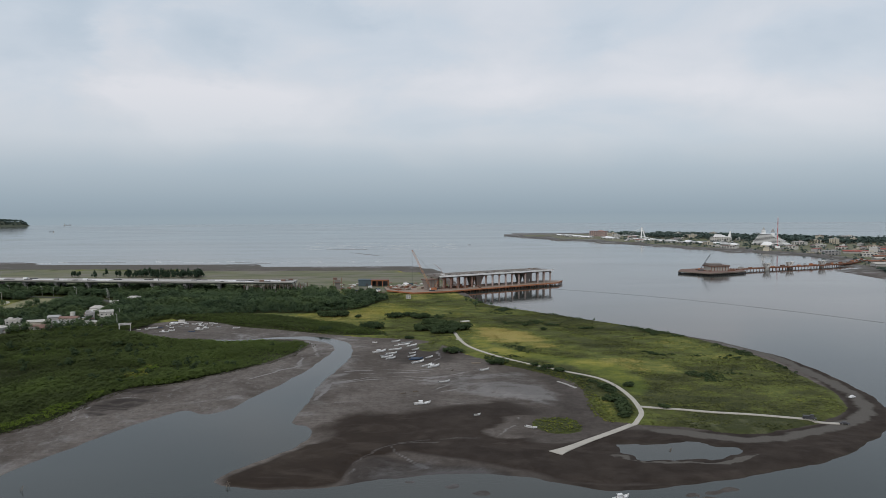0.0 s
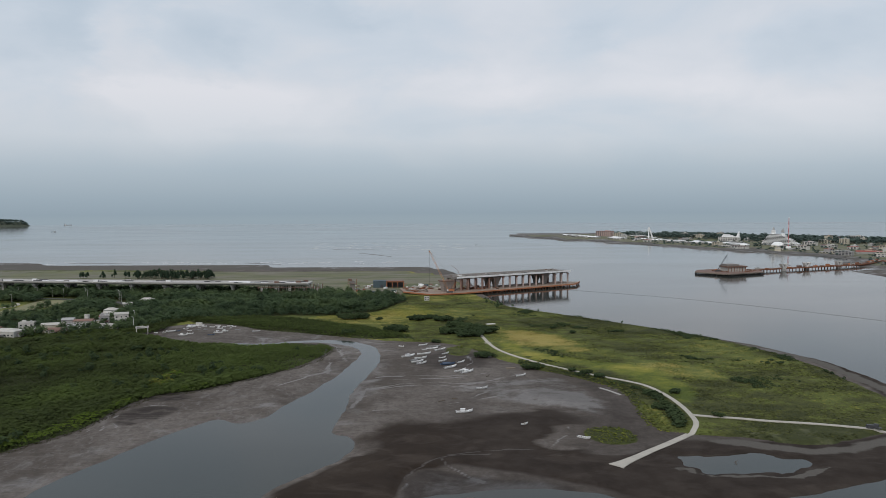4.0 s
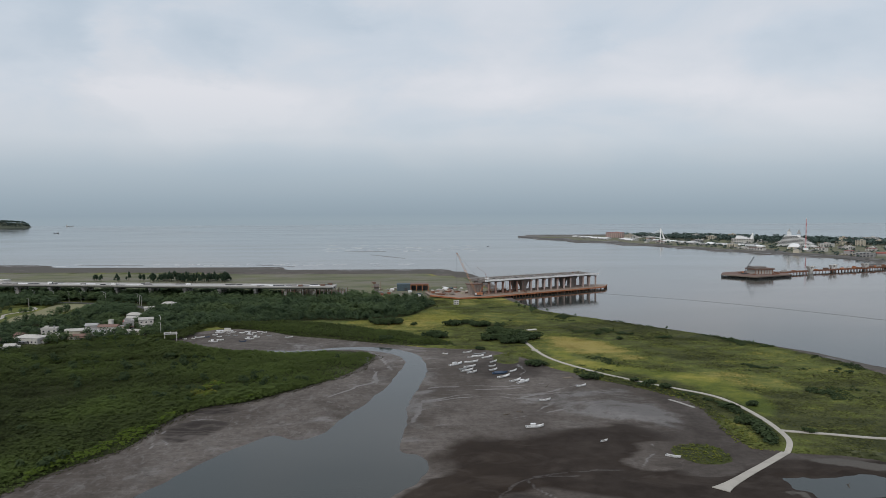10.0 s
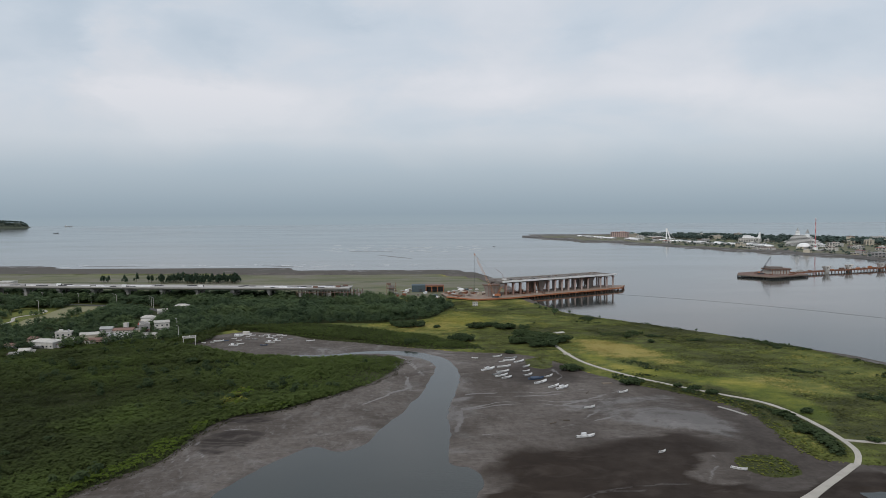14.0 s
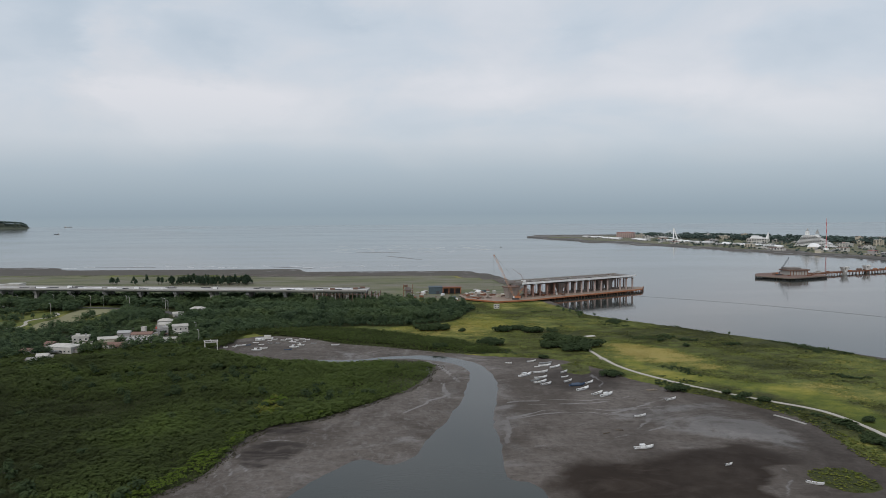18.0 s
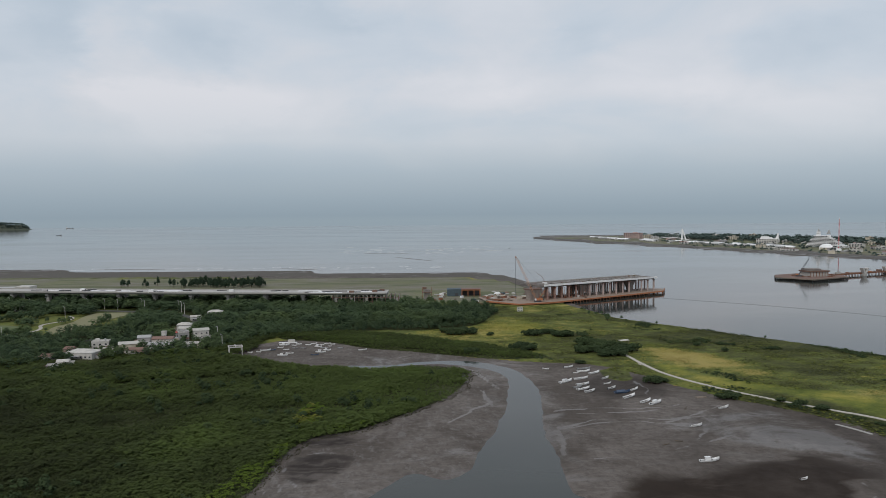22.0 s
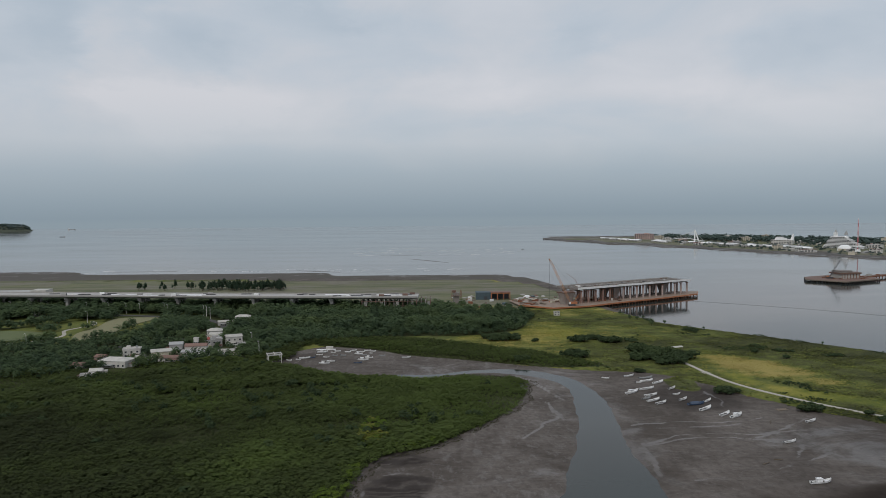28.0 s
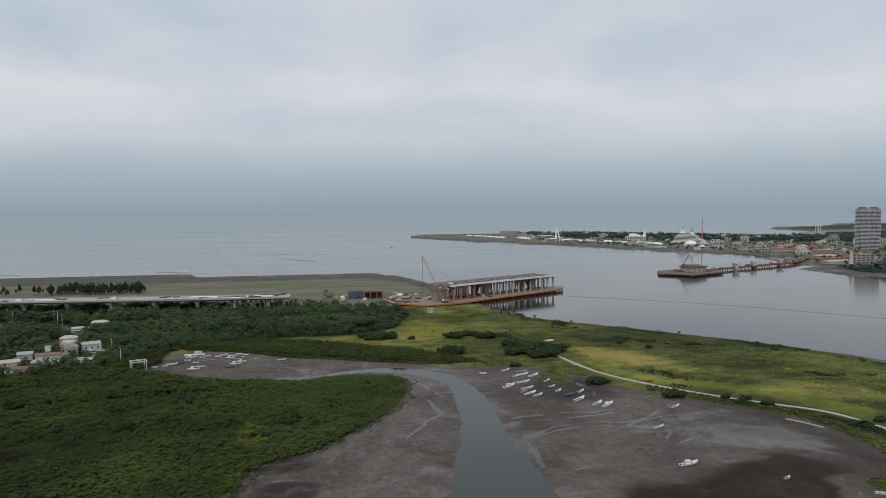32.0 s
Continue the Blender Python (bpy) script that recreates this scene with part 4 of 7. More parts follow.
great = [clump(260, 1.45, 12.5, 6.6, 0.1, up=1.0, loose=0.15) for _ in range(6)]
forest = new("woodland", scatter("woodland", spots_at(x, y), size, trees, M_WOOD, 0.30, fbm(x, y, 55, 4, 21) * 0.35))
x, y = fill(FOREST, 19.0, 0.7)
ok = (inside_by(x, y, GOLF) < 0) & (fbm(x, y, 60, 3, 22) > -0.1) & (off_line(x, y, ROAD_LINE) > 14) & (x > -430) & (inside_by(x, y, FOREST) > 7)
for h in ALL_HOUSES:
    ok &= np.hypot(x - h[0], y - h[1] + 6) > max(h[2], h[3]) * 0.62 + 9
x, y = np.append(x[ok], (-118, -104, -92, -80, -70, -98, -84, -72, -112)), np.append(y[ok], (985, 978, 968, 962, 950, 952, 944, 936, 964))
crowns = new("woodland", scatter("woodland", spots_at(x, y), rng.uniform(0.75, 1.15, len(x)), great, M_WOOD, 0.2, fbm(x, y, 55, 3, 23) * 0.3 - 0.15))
tagged(crowns, "broad dark crowns rising out of the wood", "woodland", kind="stuff")
tagged(forest, "dense dark green broadleaf wood behind the creek", "woodland", kind="stuff")

x, y = fill(rounded([(-1150, 1000), (-640, 992), (-400, 972), (-160, 955), (-120, 975), (-140, 1010), (-400, 1050), (-640, 1085), (-1150, 1180)]), 6.2)
ok = (ripple(x, y, 30, 2.0) > -0.55) & (x > -200 - (y - 105) * 0.6)
under = new("woodland", scatter("woodland", spots_at(x[ok], y[ok]), rng.uniform(1.0, 1.6, ok.sum()), trees, M_WOOD, 0.3))
tagged(under, "dark wood growing round the viaduct piers", "woodland", kind="stuff")

# single trees and shrubs that stand apart, each with its trunk and crown
shrub_crowns = [tree_mesh("crown", M_SHRUB, 150, 0.85, 4.0, 3.3, 0.02) for _ in range(4)]
tree_crowns = [tree_mesh("crown", M_WOOD, 190, 1.15, 8.5, 3.6, 0.2) for _ in range(4)]
cone_crowns = [tree_mesh("crown", M_NEEDLE, 320, 1.2, 14.0, 5.0, 0.03, 0.5) for _ in range(4)]
trunk = Shape()
for a in range(5):
    trunk.tube((0, 0, 2.4), (1.5 * math.cos(a * 1.3), 1.5 * math.sin(a * 1.3), 5.2 + a * 0.3), 0.14, 0.05, 5)
trunk_tall = trunk.tube((0, 0, -0.4), (0, 0, 3.2), 0.28, 0.17, 7).mesh("trunk", M_BARK)
stem = Shape()
for a in range(4):
    stem.tube((0, 0, -0.3), (0.9 * math.cos(a * 1.7), 0.9 * math.sin(a * 1.7), 2.0), 0.1, 0.04, 5)
stem = stem.mesh("trunk", M_BARK)
pole_trunk = Shape().tube((0, 0, -0.4), (0, 0, 13), 0.3, 0.06, 7).mesh("trunk", M_BARK)


def plant(name, x, y, size, crowns, trunk_mesh, label, category, group):
    k = thing(name, x, y, float(ground_z(x, y)), rng.uniform(0, 360), label, category, group)
    k.scale = (size, size, size * rng.uniform(0.9, 1.1))
    part("trunk", trunk_mesh, None, k)
    part("crown", crowns[rng.integers(0, len(crowns))], None, k)


SHRUBS = [(-91, 792, 20), (-62, 779, 4), (-24, 780, 9), (-9, 788, 7), (3, 774, 10), (19, 727, 12), (30, 712, 12), (43, 697, 11), (14, 694, 12), (28, 680, 12), (109, 719, 3), (124, 693, 3), (-2, 655, 3), (37, 591, 8), (69, 546, 7), (-39, 708, 10),
          (96, 533, 3.5), (105, 526, 4), (113, 514, 5), (-83, 694, 7), (134, 440, 5), (131, 432, 5), (136, 424, 4), (158, 416, 3.2), (150, 470, 3)]
for sx, sy, reach in SHRUBS:
    for _ in range(max(2, int(reach * 2.0))):
        ang, rad = rng.uniform(0, 6.28), reach * math.sqrt(rng.uniform(0, 1)) * 0.9
        plant("shrub", sx + math.cos(ang) * rad, sy + math.sin(ang) * rad * 0.6, rng.uniform(0.75, 1.45) * (0.6 if reach < 6 else (0.85 if reach < 9 else 1.15)), shrub_crowns, stem,
              "rounded dark green shrub on the meadow", "shrub", "shrubs on the meadow")
for sx, sy, s in [(65, 862, 0.95), (61, 900, 0.6), (69, 907, 0.5), (85, 884, 0.5), (109, 838, 0.4), (56, 912, 0.6), (73, 893, 0.4), (183, 756, 0.35), (238, 684, 0.3)]:
    plant("tree", sx, sy, s, tree_crowns, trunk_tall, "small dark tree alone on the river bank", "tree", "trees on the bank")
for k in range(160):
    cxx = rng.uniform(-600, -540) if k < 12 else (-518 + 3 * k % 12 if k < 16 else rng.uniform(-496, -372))
    plant("conifer", cxx, 1240 + rng.uniform(-22, 22), rng.uniform(0.45, 1.05), cone_crowns, pole_trunk, "tall dark conifer in a row behind the viaduct", "tree", "conifers behind the viaduct")
for sx, sy, s in [(-338, 762, 0.7), (-362, 756, 0.6), (-352, 805, 0.8), (-384, 752, 0.6), (-410, 722, 0.7), (-368, 782, 0.8), (-310, 752, 0.8), (-318, 735, 0.5), (-440, 700, 0.8), (-492, 820, 0.5), (-520, 880, 0.8), (-545, 905, 0.9), (-384, 738, 1.1), (-380, 700, 0.8), (-410, 744, 1.2), (-420, 726, 1.1), (-404, 682, 0.7), (-362, 776, 1.1), (-336, 750, 0.8), (-312, 776, 1.1), (-306, 760, 1.2), (-345, 812, 1.0), (-372, 810, 1.2), (-380, 790, 1.2), (-366, 840, 1.2), (-340, 800, 1.1), (-325, 800, 1.2), (-338, 900, 1.2), (-372, 905, 1.2), (-350, 890, 0.9), (-396, 760, 1.2), (-360, 730, 0.6), (-333, 742, 0.7), (-430, 700, 1.0), (-376, 686, 0.8)]:
    plant("tree", sx, sy, s, tree_crowns, trunk_tall, "leafy green tree among the village houses", "tree", "trees of the village")

# rough grass and reeds over the meadow
tuft = [clump(16, 0.5, 0.75, 1.0, 0.0, up=1.6) for _ in range(5)]
blades = [clump(7, 0.78, 0.34, 1.05, 0.0, up=2.4, loose=0.12) for _ in range(6)]
X, Y = np.meshgrid(np.arange(-130, 300, 1.75), np.arange(360, 1000, 1.75))
X, Y = X + rng.uniform(-0.8, 0.8, X.shape), Y + rng.uniform(-0.8, 0.8, Y.shape)
ok = (inside_by(X, Y, land) + fbm(X, Y, 14, 3, 5) * 5 > 3) & (inside_by(X, Y, FOREST) < 0) & (inside_by(X, Y, STRIP) < -2)
x, y = X[ok], Y[ok]
ok = (off_line(x, y, WALK_MAIN) > 3.2) & (off_line(x, y, WALK_EAST) > 3.2) & (off_line(x, y, RAMP) > 4.5)
x, y = x[ok], y[ok]
tone_g, fresh_g = meadow(x, y)
sel = rng.uniform(0, 1, len(x)) < np.clip(0.85 - 0.55 * smooth01(inside_by(x, y, LUSH) / 12 + 0.5) - 0.2 * smooth01((402 - y) / 12) * smooth01((x - 140) / 20) + fbm(x, y, 25, 3, 7) * 0.3, 0.15, 0.95)
size = np.clip(0.9 + fbm(x, y, 16, 3, 8) * 0.5, 0.35, 1.7) * rng.uniform(0.7, 1.3, len(x)) * (1 - 0.45 * smooth01(inside_by(x, y, LUSH) / 12 + 0.5))
# blades keep a faint share of the clumps' painted height shading
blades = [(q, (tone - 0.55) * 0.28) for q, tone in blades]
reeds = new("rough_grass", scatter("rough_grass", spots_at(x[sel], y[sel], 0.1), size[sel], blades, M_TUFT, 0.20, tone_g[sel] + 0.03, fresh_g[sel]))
tagged(reeds, "rough olive grass and reeds all over the spit", "grass", kind="stuff")
# low dark scrub: a belt along the river shore, islands in the meadow, a thicket by the path
X, Y = np.meshgrid(np.arange(-70, 300, 2.4), np.arange(385, 960, 2.4))
X, Y = X + rng.uniform(-1.1, 1.1, X.shape), Y + rng.uniform(-1.1, 1.1, Y.shape)
dl = inside_by(X, Y, land)
ok = (dl > 2.5) & (inside_by(X, Y, FOREST) < 0) & (inside_by(X, Y, STRIP) < 0) & (inside_by(X, Y, LUSH) < 2)
ok &= (fbm(X, Y, 34, 4, 51) + 0.7 * smooth01(1.4 - dl / 16) * smooth01((X - 45) / 25) * smooth01((Y - 440) / 50) + 2.0 * smooth01(inside_by(X, Y, THORN) / 4) - 0.8 * smooth01(inside_by(X, Y, CLEARING) / 30 + 0.6) - 0.5 * smooth01(inside_by(X, Y, STRAW) / 10 + 0.5)
       + fbm(X, Y, 9, 3, 52) * 0.28 > 0.58)
x, y = X[ok], Y[ok]
ok = (off_line(x, y, WALK_MAIN) > 3.4) & (off_line(x, y, WALK_EAST) > 3.6) & (off_line(x, y, RAMP) > 5)
x, y = x[ok], y[ok]
low_bush = [clump(30, 0.62, 1.5, 1.5, 0.0, up=1.2) for _ in range(6)]
scrub = new("scrub", scatter("scrub", spots_at(x, y, 0.15), np.clip(0.8 + fbm(x, y, 12, 3, 53) * 0.6, 0.4, 1.6) * rng.uniform(0.7, 1.3, len(x)) * (1 + 0.7 * smooth01(inside_by(x, y, THORN) / 4)), low_bush, M_SHRUB, 0.2, fbm(x, y, 30, 3, 54) * 0.3))
tagged(scrub, "low dark green scrub scattered through the grass of the spit", "scrub", kind="stuff")
# pale reeds in the small glade by the mud
gx_, gy_ = rng.uniform(-194, -172, 150), rng.uniform(482, 536, 150)
ok = (np.hypot((gx_ + 184 - (gy_ - 505) * 0.05) / 8, (gy_ - 508) / 27) < 1) & (fbm(gx_, gy_, 9, 2, 91) > -0.2)
glade_reeds = new("reeds", scatter("reeds", spots_at(gx_[ok], gy_[ok]), rng.uniform(0.6, 1.15, ok.sum()), [(q, (tone - 0.5) * 0.3) for q, tone in bush], M_TUFT, 0.12, np.full(ok.sum(), 0.42), np.full(ok.sum(), 0.75)))
tagged(glade_reeds, "pale yellow green reeds in a glade of the mangrove", "reeds", kind="stuff")
# a fringe of fresh growth on the islet, the mangrove's edge and the meadow's west side
X, Y = np.meshgrid(np.arange(-215, 160, 2.2), np.arange(340, 640, 2.2))
X, Y = X + rng.uniform(-1, 1, X.shape), Y + rng.uniform(-1, 1, Y.shape)
fr = (inside_by(X, Y, ISLET) > 0) | ((np.abs(inside_by(X, Y, MANGROVE) - 8) < 6) & (Y < 500) & (ripple(X, Y, 16, 1.0) > -0.05)) | ((np.abs(inside_by(X, Y, land) - 5) < 6) & (X > 60) & (X < 125) & (Y < 560) & (Y > 385))
fr |= (inside_by(X, Y, PATCH) > 1) & (ripple(X, Y, 7, 2.0) > 0.1)
glade = np.hypot((X + 184) / 8, (Y - 508) / 27) < 1.05
fr |= glade & (ripple(X, Y, 8, 3.0) > -0.3)
x, y = X[fr], Y[fr]
in_m = inside_by(x, y, MANGROVE) > 0
fringe = new("fresh_grass", scatter("fresh_grass", spots_at(x[in_m], y[in_m], 0.1) + np.array([0, 0, 2.0]) + np.stack([x[in_m] * 0, x[in_m] * 0, ripple(x[in_m], y[in_m], 5, 0.3) * 0.8], -1), rng.uniform(0.8, 1.8, in_m.sum()), tuft, M_LUSH, 0.3))
tagged(fringe, "bright green young growth at the edge of the mangrove", "grass", kind="stuff")
x, y = x[~in_m], y[~in_m]
herbs = new("fresh_grass", scatter("fresh_grass", spots_at(x, y, 0.1), rng.uniform(0.5, 1.2, len(x)), [(q, (tone - 0.5) * 0.3) for q, tone in tuft], M_TUFT, 0.15, 0.24 + fbm(x, y, 11, 3, 71) * 0.25, np.clip(0.6 + fbm(x, y, 14, 3, 72) * 0.5, 0, 1)))
tagged(herbs, "green herbs and grass on the islet and beside the mud", "grass", kind="stuff")


# ---------------------------------------------------------------- paths and road
def ribbon(line, width, lift=0.12, thick=0.35, gap=3.0, flare=0.0):
    q, a = along(line, gap)
    rings = []
    for k, ((px_, py_), t) in enumerate(zip(q, a)):
        w = width / 2 + flare * math.exp(-k * gap / 8)
        nx, ny = -math.sin(t), math.cos(t)
        z = float(ground_z(px_, py_)) + lift
        rings.append([(px_ - nx * w, py_ - ny * w, z - thick), (px_ + nx * w, py_ + ny * w, z - thick), (px_ + nx * w, py_ + ny * w, z), (px_ - nx * w, py_ - ny * w, z)])
    return Shape().loft(rings)


tagged(part("path", ribbon(RAMP, 3.9, 0.3, 0.8, flare=2.0), M_PATH), "broad pale concrete ramp running down to the sand", "path", kind="structure")
tagged(part("path", ribbon(WALK_MAIN, 2.9, 0.28, 0.8), M_PATH), "pale concrete path winding along the edge of the meadow", "path", kind="structure")
tagged(part("path", ribbon(WALK_EAST, 3.2, 0.32, 0.8), M_PATH), "straight pale concrete path across the meadow", "path", kind="structure")
tagged(part("path", ribbon(GOLF_PATH, 3.4, 0.25, 0.6), M_PATH), "white winding cart path on the golf course", "path", kind="structure")
tagged(part("road", ribbon(ROAD_LINE, 7.0, 0.25, 0.6, 6.0), plain("asphalt", (0.075, 0.072, 0.068), 0.9)), "grey village road lined with lamps", "road", kind="structure")
M_FAIR = plain("mown_grass", (0.215, 0.205, 0.105), 0.9, vary=0.4)
tagged(part("fairway", Shape().prism([tuple(p) for p in FAIRWAY], 1.6, 2.35), M_FAIR), "pale mown golf fairway between trees", "lawn", kind="structure")
tagged(part("lawn", Shape().prism([tuple(p) for p in LAWN], 1.6, 2.3), plain("lawn_grass", (0.105, 0.130, 0.045), 0.9, vary=0.4)), "green mown lawn of the golf course", "lawn", kind="structure")
apron = Shape().box(42.6, 646.0, 1.55, 7.0, 4.5, 0.4, 0.5)
tagged(part("apron", apron, M_PATH), "small pale concrete apron beside the head of the path", "apron", kind="structure")
tagged(part("slipway", ribbon([(116, 470), (112, 480), (106, 490)], 1.7, 0.3, 0.8), M_CONC), "short pale concrete slipway at the mud", "slipway", kind="structure")


# ---------------------------------------------------------------- village
ROOFS = {"gable_b": M_ROOF_B, "gable_g": M_ROOF_G, "gable_w": M_ROOF_W, "gable_r": M_ROOF_R, "hip": M_ROOF_W, "flat": M_PALE, "arch": M_ROOF_W}
ROOF_WORDS = {"gable_b": "brown tiled gable roof", "gable_g": "grey sheet gable roof", "gable_w": "white sheet roof", "gable_r": "red sheet roof", "hip": "pale hipped roof", "flat": "flat concrete roof", "arch": "arched pale roof"}


def house(x, y, w, d, h, turn, roof, k):
    z = float(ground_z(x, y))
    wall = (M_WALL_W, M_WALL_W, M_WALL_C, M_WALL_G)[k % 4]
    hs = thing("house", x, y, z - 0.3, turn, ("white", "white", "cream", "grey")[k % 4] + " rendered village house with a " + ROOF_WORDS[roof], "house", "houses of the village")
    part("wall", Shape().box(0, 0, 0, w, d, h + 0.3), wall, hs)
    m = ROOFS[roof]
    if roof == "flat":
        r = Shape().box(0, 0, h + 0.3, w + 0.5, d + 0.5, 0.28)
        top = part("roof", r, m, hs)
        lip = Shape()
        for s in (-1, 1):
            lip.box(0, s * (d / 2 + 0.1), h + 0.58, w + 0.5, 0.22, 0.7).box(s * (w / 2 + 0.1), 0, h + 0.58, 0.22, d - 0.2, 0.7)
        part("parapet", lip, wall, top)
        if w > 8:
            part("water_tank", Shape().tube((w * 0.25, d * 0.15, h + 0.6), (w * 0.25, d * 0.15, h + 2.4), 0.8, 0.8, 10), plain("tank_steel", (0.5, 0.5, 0.5), 0.35, 0.6), hs, "steel roof water tank")
            part("stair_head", Shape().box(-w * 0.2, 0, h + 0.58, 3.2, 3.0, 2.3), wall, hs)
    elif roof == "hip":
        r = Shape()
        r.loft([[(-w / 2 - .5, -d / 2 - .5, h + .3), (w / 2 + .5, -d / 2 - .5, h + .3), (w / 2 + .5, d / 2 + .5, h + .3), (-w / 2 - .5, d / 2 + .5, h + .3)],
                [(-w / 2 + d * .4, -.2, h + 2.4), (w / 2 - d * .4, -.2, h + 2.4), (w / 2 - d * .4, .2, h + 2.4), (-w / 2 + d * .4, .2, h + 2.4)]])
        part("roof", r, m, hs)
    elif roof == "arch":
        rings = []
        for s in (-w / 2 - .4, w / 2 + .4):
            rings.append([(s, -d / 2 - .3, h + .3)] + [(s, (d / 2 + .3) * -math.cos(a * math.pi / 8), h + .3 + 2.2 * math.sin(a * math.pi / 8)) for a in range(1, 8)] + [(s, d / 2 + .3, h + .3)])
        part("roof", Shape().loft(rings), m, hs)
    else:
        part("roof", Shape().gable(0, 0, h + 0.3, w + 0.9, d + 1.1, 1.9), m, hs)
    if w > 6:
        side = 1 if k % 2 else -1
        part("lean_to", Shape().loft([[(side * w * 0.2 - w * 0.26, -d / 2 - 3.0, 2.3), (side * w * 0.2 + w * 0.26, -d / 2 - 3.0, 2.3), (side * w * 0.2 + w * 0.26, -d / 2, 3.0), (side * w * 0.2 - w * 0.26, -d / 2, 3.0)],
                                     [(side * w * 0.2 - w * 0.26, -d / 2 - 3.0, 2.42), (side * w * 0.2 + w * 0.26, -d / 2 - 3.0, 2.42), (side * w * 0.2 + w * 0.26, -d / 2, 3.12), (side * w * 0.2 - w * 0.26, -d / 2, 3.12)]]), (M_ROOF_G, M_ROOF_B, M_ROOF_W)[k % 3], hs, "sheet-metal lean-to roof")
        for sx in (-0.24, 0.24):
            part("post", Shape().box(side * w * 0.2 + w * sx, -d / 2 - 2.85, 0, 0.16, 0.16, 2.35), M_TWOOD, hs)
        part("annex", Shape().box(-side * (w / 2 + 1.6), d * 0.1, 0, 3.2, d * 0.6, 2.9), (M_WALL_G, M_WALL_C, M_WALL_W)[k % 3], hs)
        part("annex_roof", Shape().box(-side * (w / 2 + 1.6), d * 0.1, 2.9, 3.7, d * 0.6 + 0.6, 0.18), (M_ROOF_B, M_ROOF_G, M_ROOF_W)[k % 3], hs)
    floors = max(1, int(h / 3))
    for fl in range(floors):
        n = max(2, int(w / 3.6))
        for i in range(n):
            win = part("window", Shape().box((i + 0.5) * w / n - w / 2, -d / 2 - 0.03, 1.2 + fl * 3.0, 1.5, 0.1, 1.3), M_GLASS, hs)
            part("sill", Shape().box((i + 0.5) * w / n - w / 2, -d / 2 - 0.12, 1.1 + fl * 3.0, 1.7, 0.3, 0.1), M_PALE, win)
        win = part("window", Shape().box(w / 2 + 0.03, 0, 1.2 + fl * 3.0, 0.1, 1.5, 1.3), M_GLASS, hs)
    part("door", Shape().box(w * 0.12, -d / 2 - 0.05, 0.3, 1.1, 0.12, 2.1), M_DARK, hs)
    return hs


for k, h in enumerate(ALL_HOUSES):
    house(*h, k)
# long pale hall beyond the viaduct
hall = thing("warehouse", -722, 1130, 1.5, 3, "long pale low hall beyond the viaduct", "warehouse")
part("wall", Shape().box(0, 0, 0, 84, 26, 11), M_WALL_G, hall)
part("roof", Shape().gable(0, 0, 11, 86, 28, 2.6), M_ROOF_G, hall)
part("annex", Shape().box(46, -4, 0, 20, 22, 14.5), M_WALL_W, hall)
for i in range(9):
    part("window", Shape().box(-36 + i * 8.5, -13.06, 6, 5, 0.15, 3), M_GLASS, hall)

# street and road lamps
lamp_pole = Shape().tube((0, 0, 0), (0, 0, 12.2), 0.26, 0.16, 7).mesh("pole", M_PALE)
lamp_arm = Shape().tube((0, 0, 12.0), (2.2, 0, 12.8), 0.12, 0.09, 6).mesh("arm", M_PALE)
lamp_head = Shape().box(2.7, 0, 12.7, 1.3, 0.45, 0.22).mesh("lamp_head", M_WHITE)
lamp = None
for lx, ly in [(-652, 1010), (-631, 1008), (-606, 1006), (-584, 1004), (-557, 998), (-528, 990), (-507, 987), (-489, 981), (-453, 970), (-462, 984), (-411, 964), (-405, 955), (-396, 938), (-519, 915), (-508, 773), (-312, 743), (-294, 725), (-310, 768)]:
    m = pose(lx, ly, float(ground_z(lx, ly)) - 0.1, 0, 0, 265)
    if lamp is None:
        lamp = thing("street_lamp", 0, 0, 0, 0, "pale steel street lamp with one arm beside the road", "street lamp", "lamps along the road")
        lamp.matrix_basis = m
        for nm, me in (("pole", lamp_pole), ("arm", lamp_arm), ("lamp_head", lamp_head)):
            part(nm, me, None, lamp)
    else:
        copy_thing(lamp, m)

# landing stage beside the creek: slab, hoist frame and steps
stage = thing("landing_stage", -285, 697, 0.3, 8, "grey concrete landing stage above the mud", "jetty")
part("slab", Shape().box(0, 0, 0.6, 15, 9, 0.5), M_CONC, stage)
for sx in (-6, -2, 2, 6):
    for sy in (-3.6, 3.6):
        part("pile", Shape().tube((sx, sy, -1), (sx, sy, 0.62), 0.25, 0.25, 7), M_CONC, stage)
gate = thing("hoist_frame", -277, 703, 0.2, 20, "pale steel portal frame of the boat hoist", "frame")
for sx, sy in ((-5, -4), (5, -4), (-5, 4), (5, 4)):
    part("post", Shape().box(sx, sy, -0.5, 0.5, 0.5, 7.2), M_PALE, gate)
for sy in (-4, 4):
    part("beam", Shape().box(0, sy, 6.7, 11, 0.6, 0.8), M_PALE, gate)
part("cross_beam", Shape().box(0, 0, 7.5, 0.6, 9, 0.6), M_PALE, gate)
for sx in (-5.4, 5.4):
    part("end_beam", Shape().box(sx, 0, 7.0, 0.5, 9.2, 0.6), M_PALE, gate)
ramp_ob = thing("pontoon", -244, 756, 0.1, 3, "white floating pontoon at the head of the creek", "pontoon")
part("deck", Shape().box(0, 0, 0.3, 16, 3.5, 0.5), M_WHITE, ramp_ob)
part("shed", Shape().box(3, 0.3, 0.8, 6, 2.6, 2.3), M_WALL_W, ramp_ob)
part("gangway", Shape().box(-10, 0, 0.5, 5, 1.4, 0.15), M_TWOOD, ramp_ob)


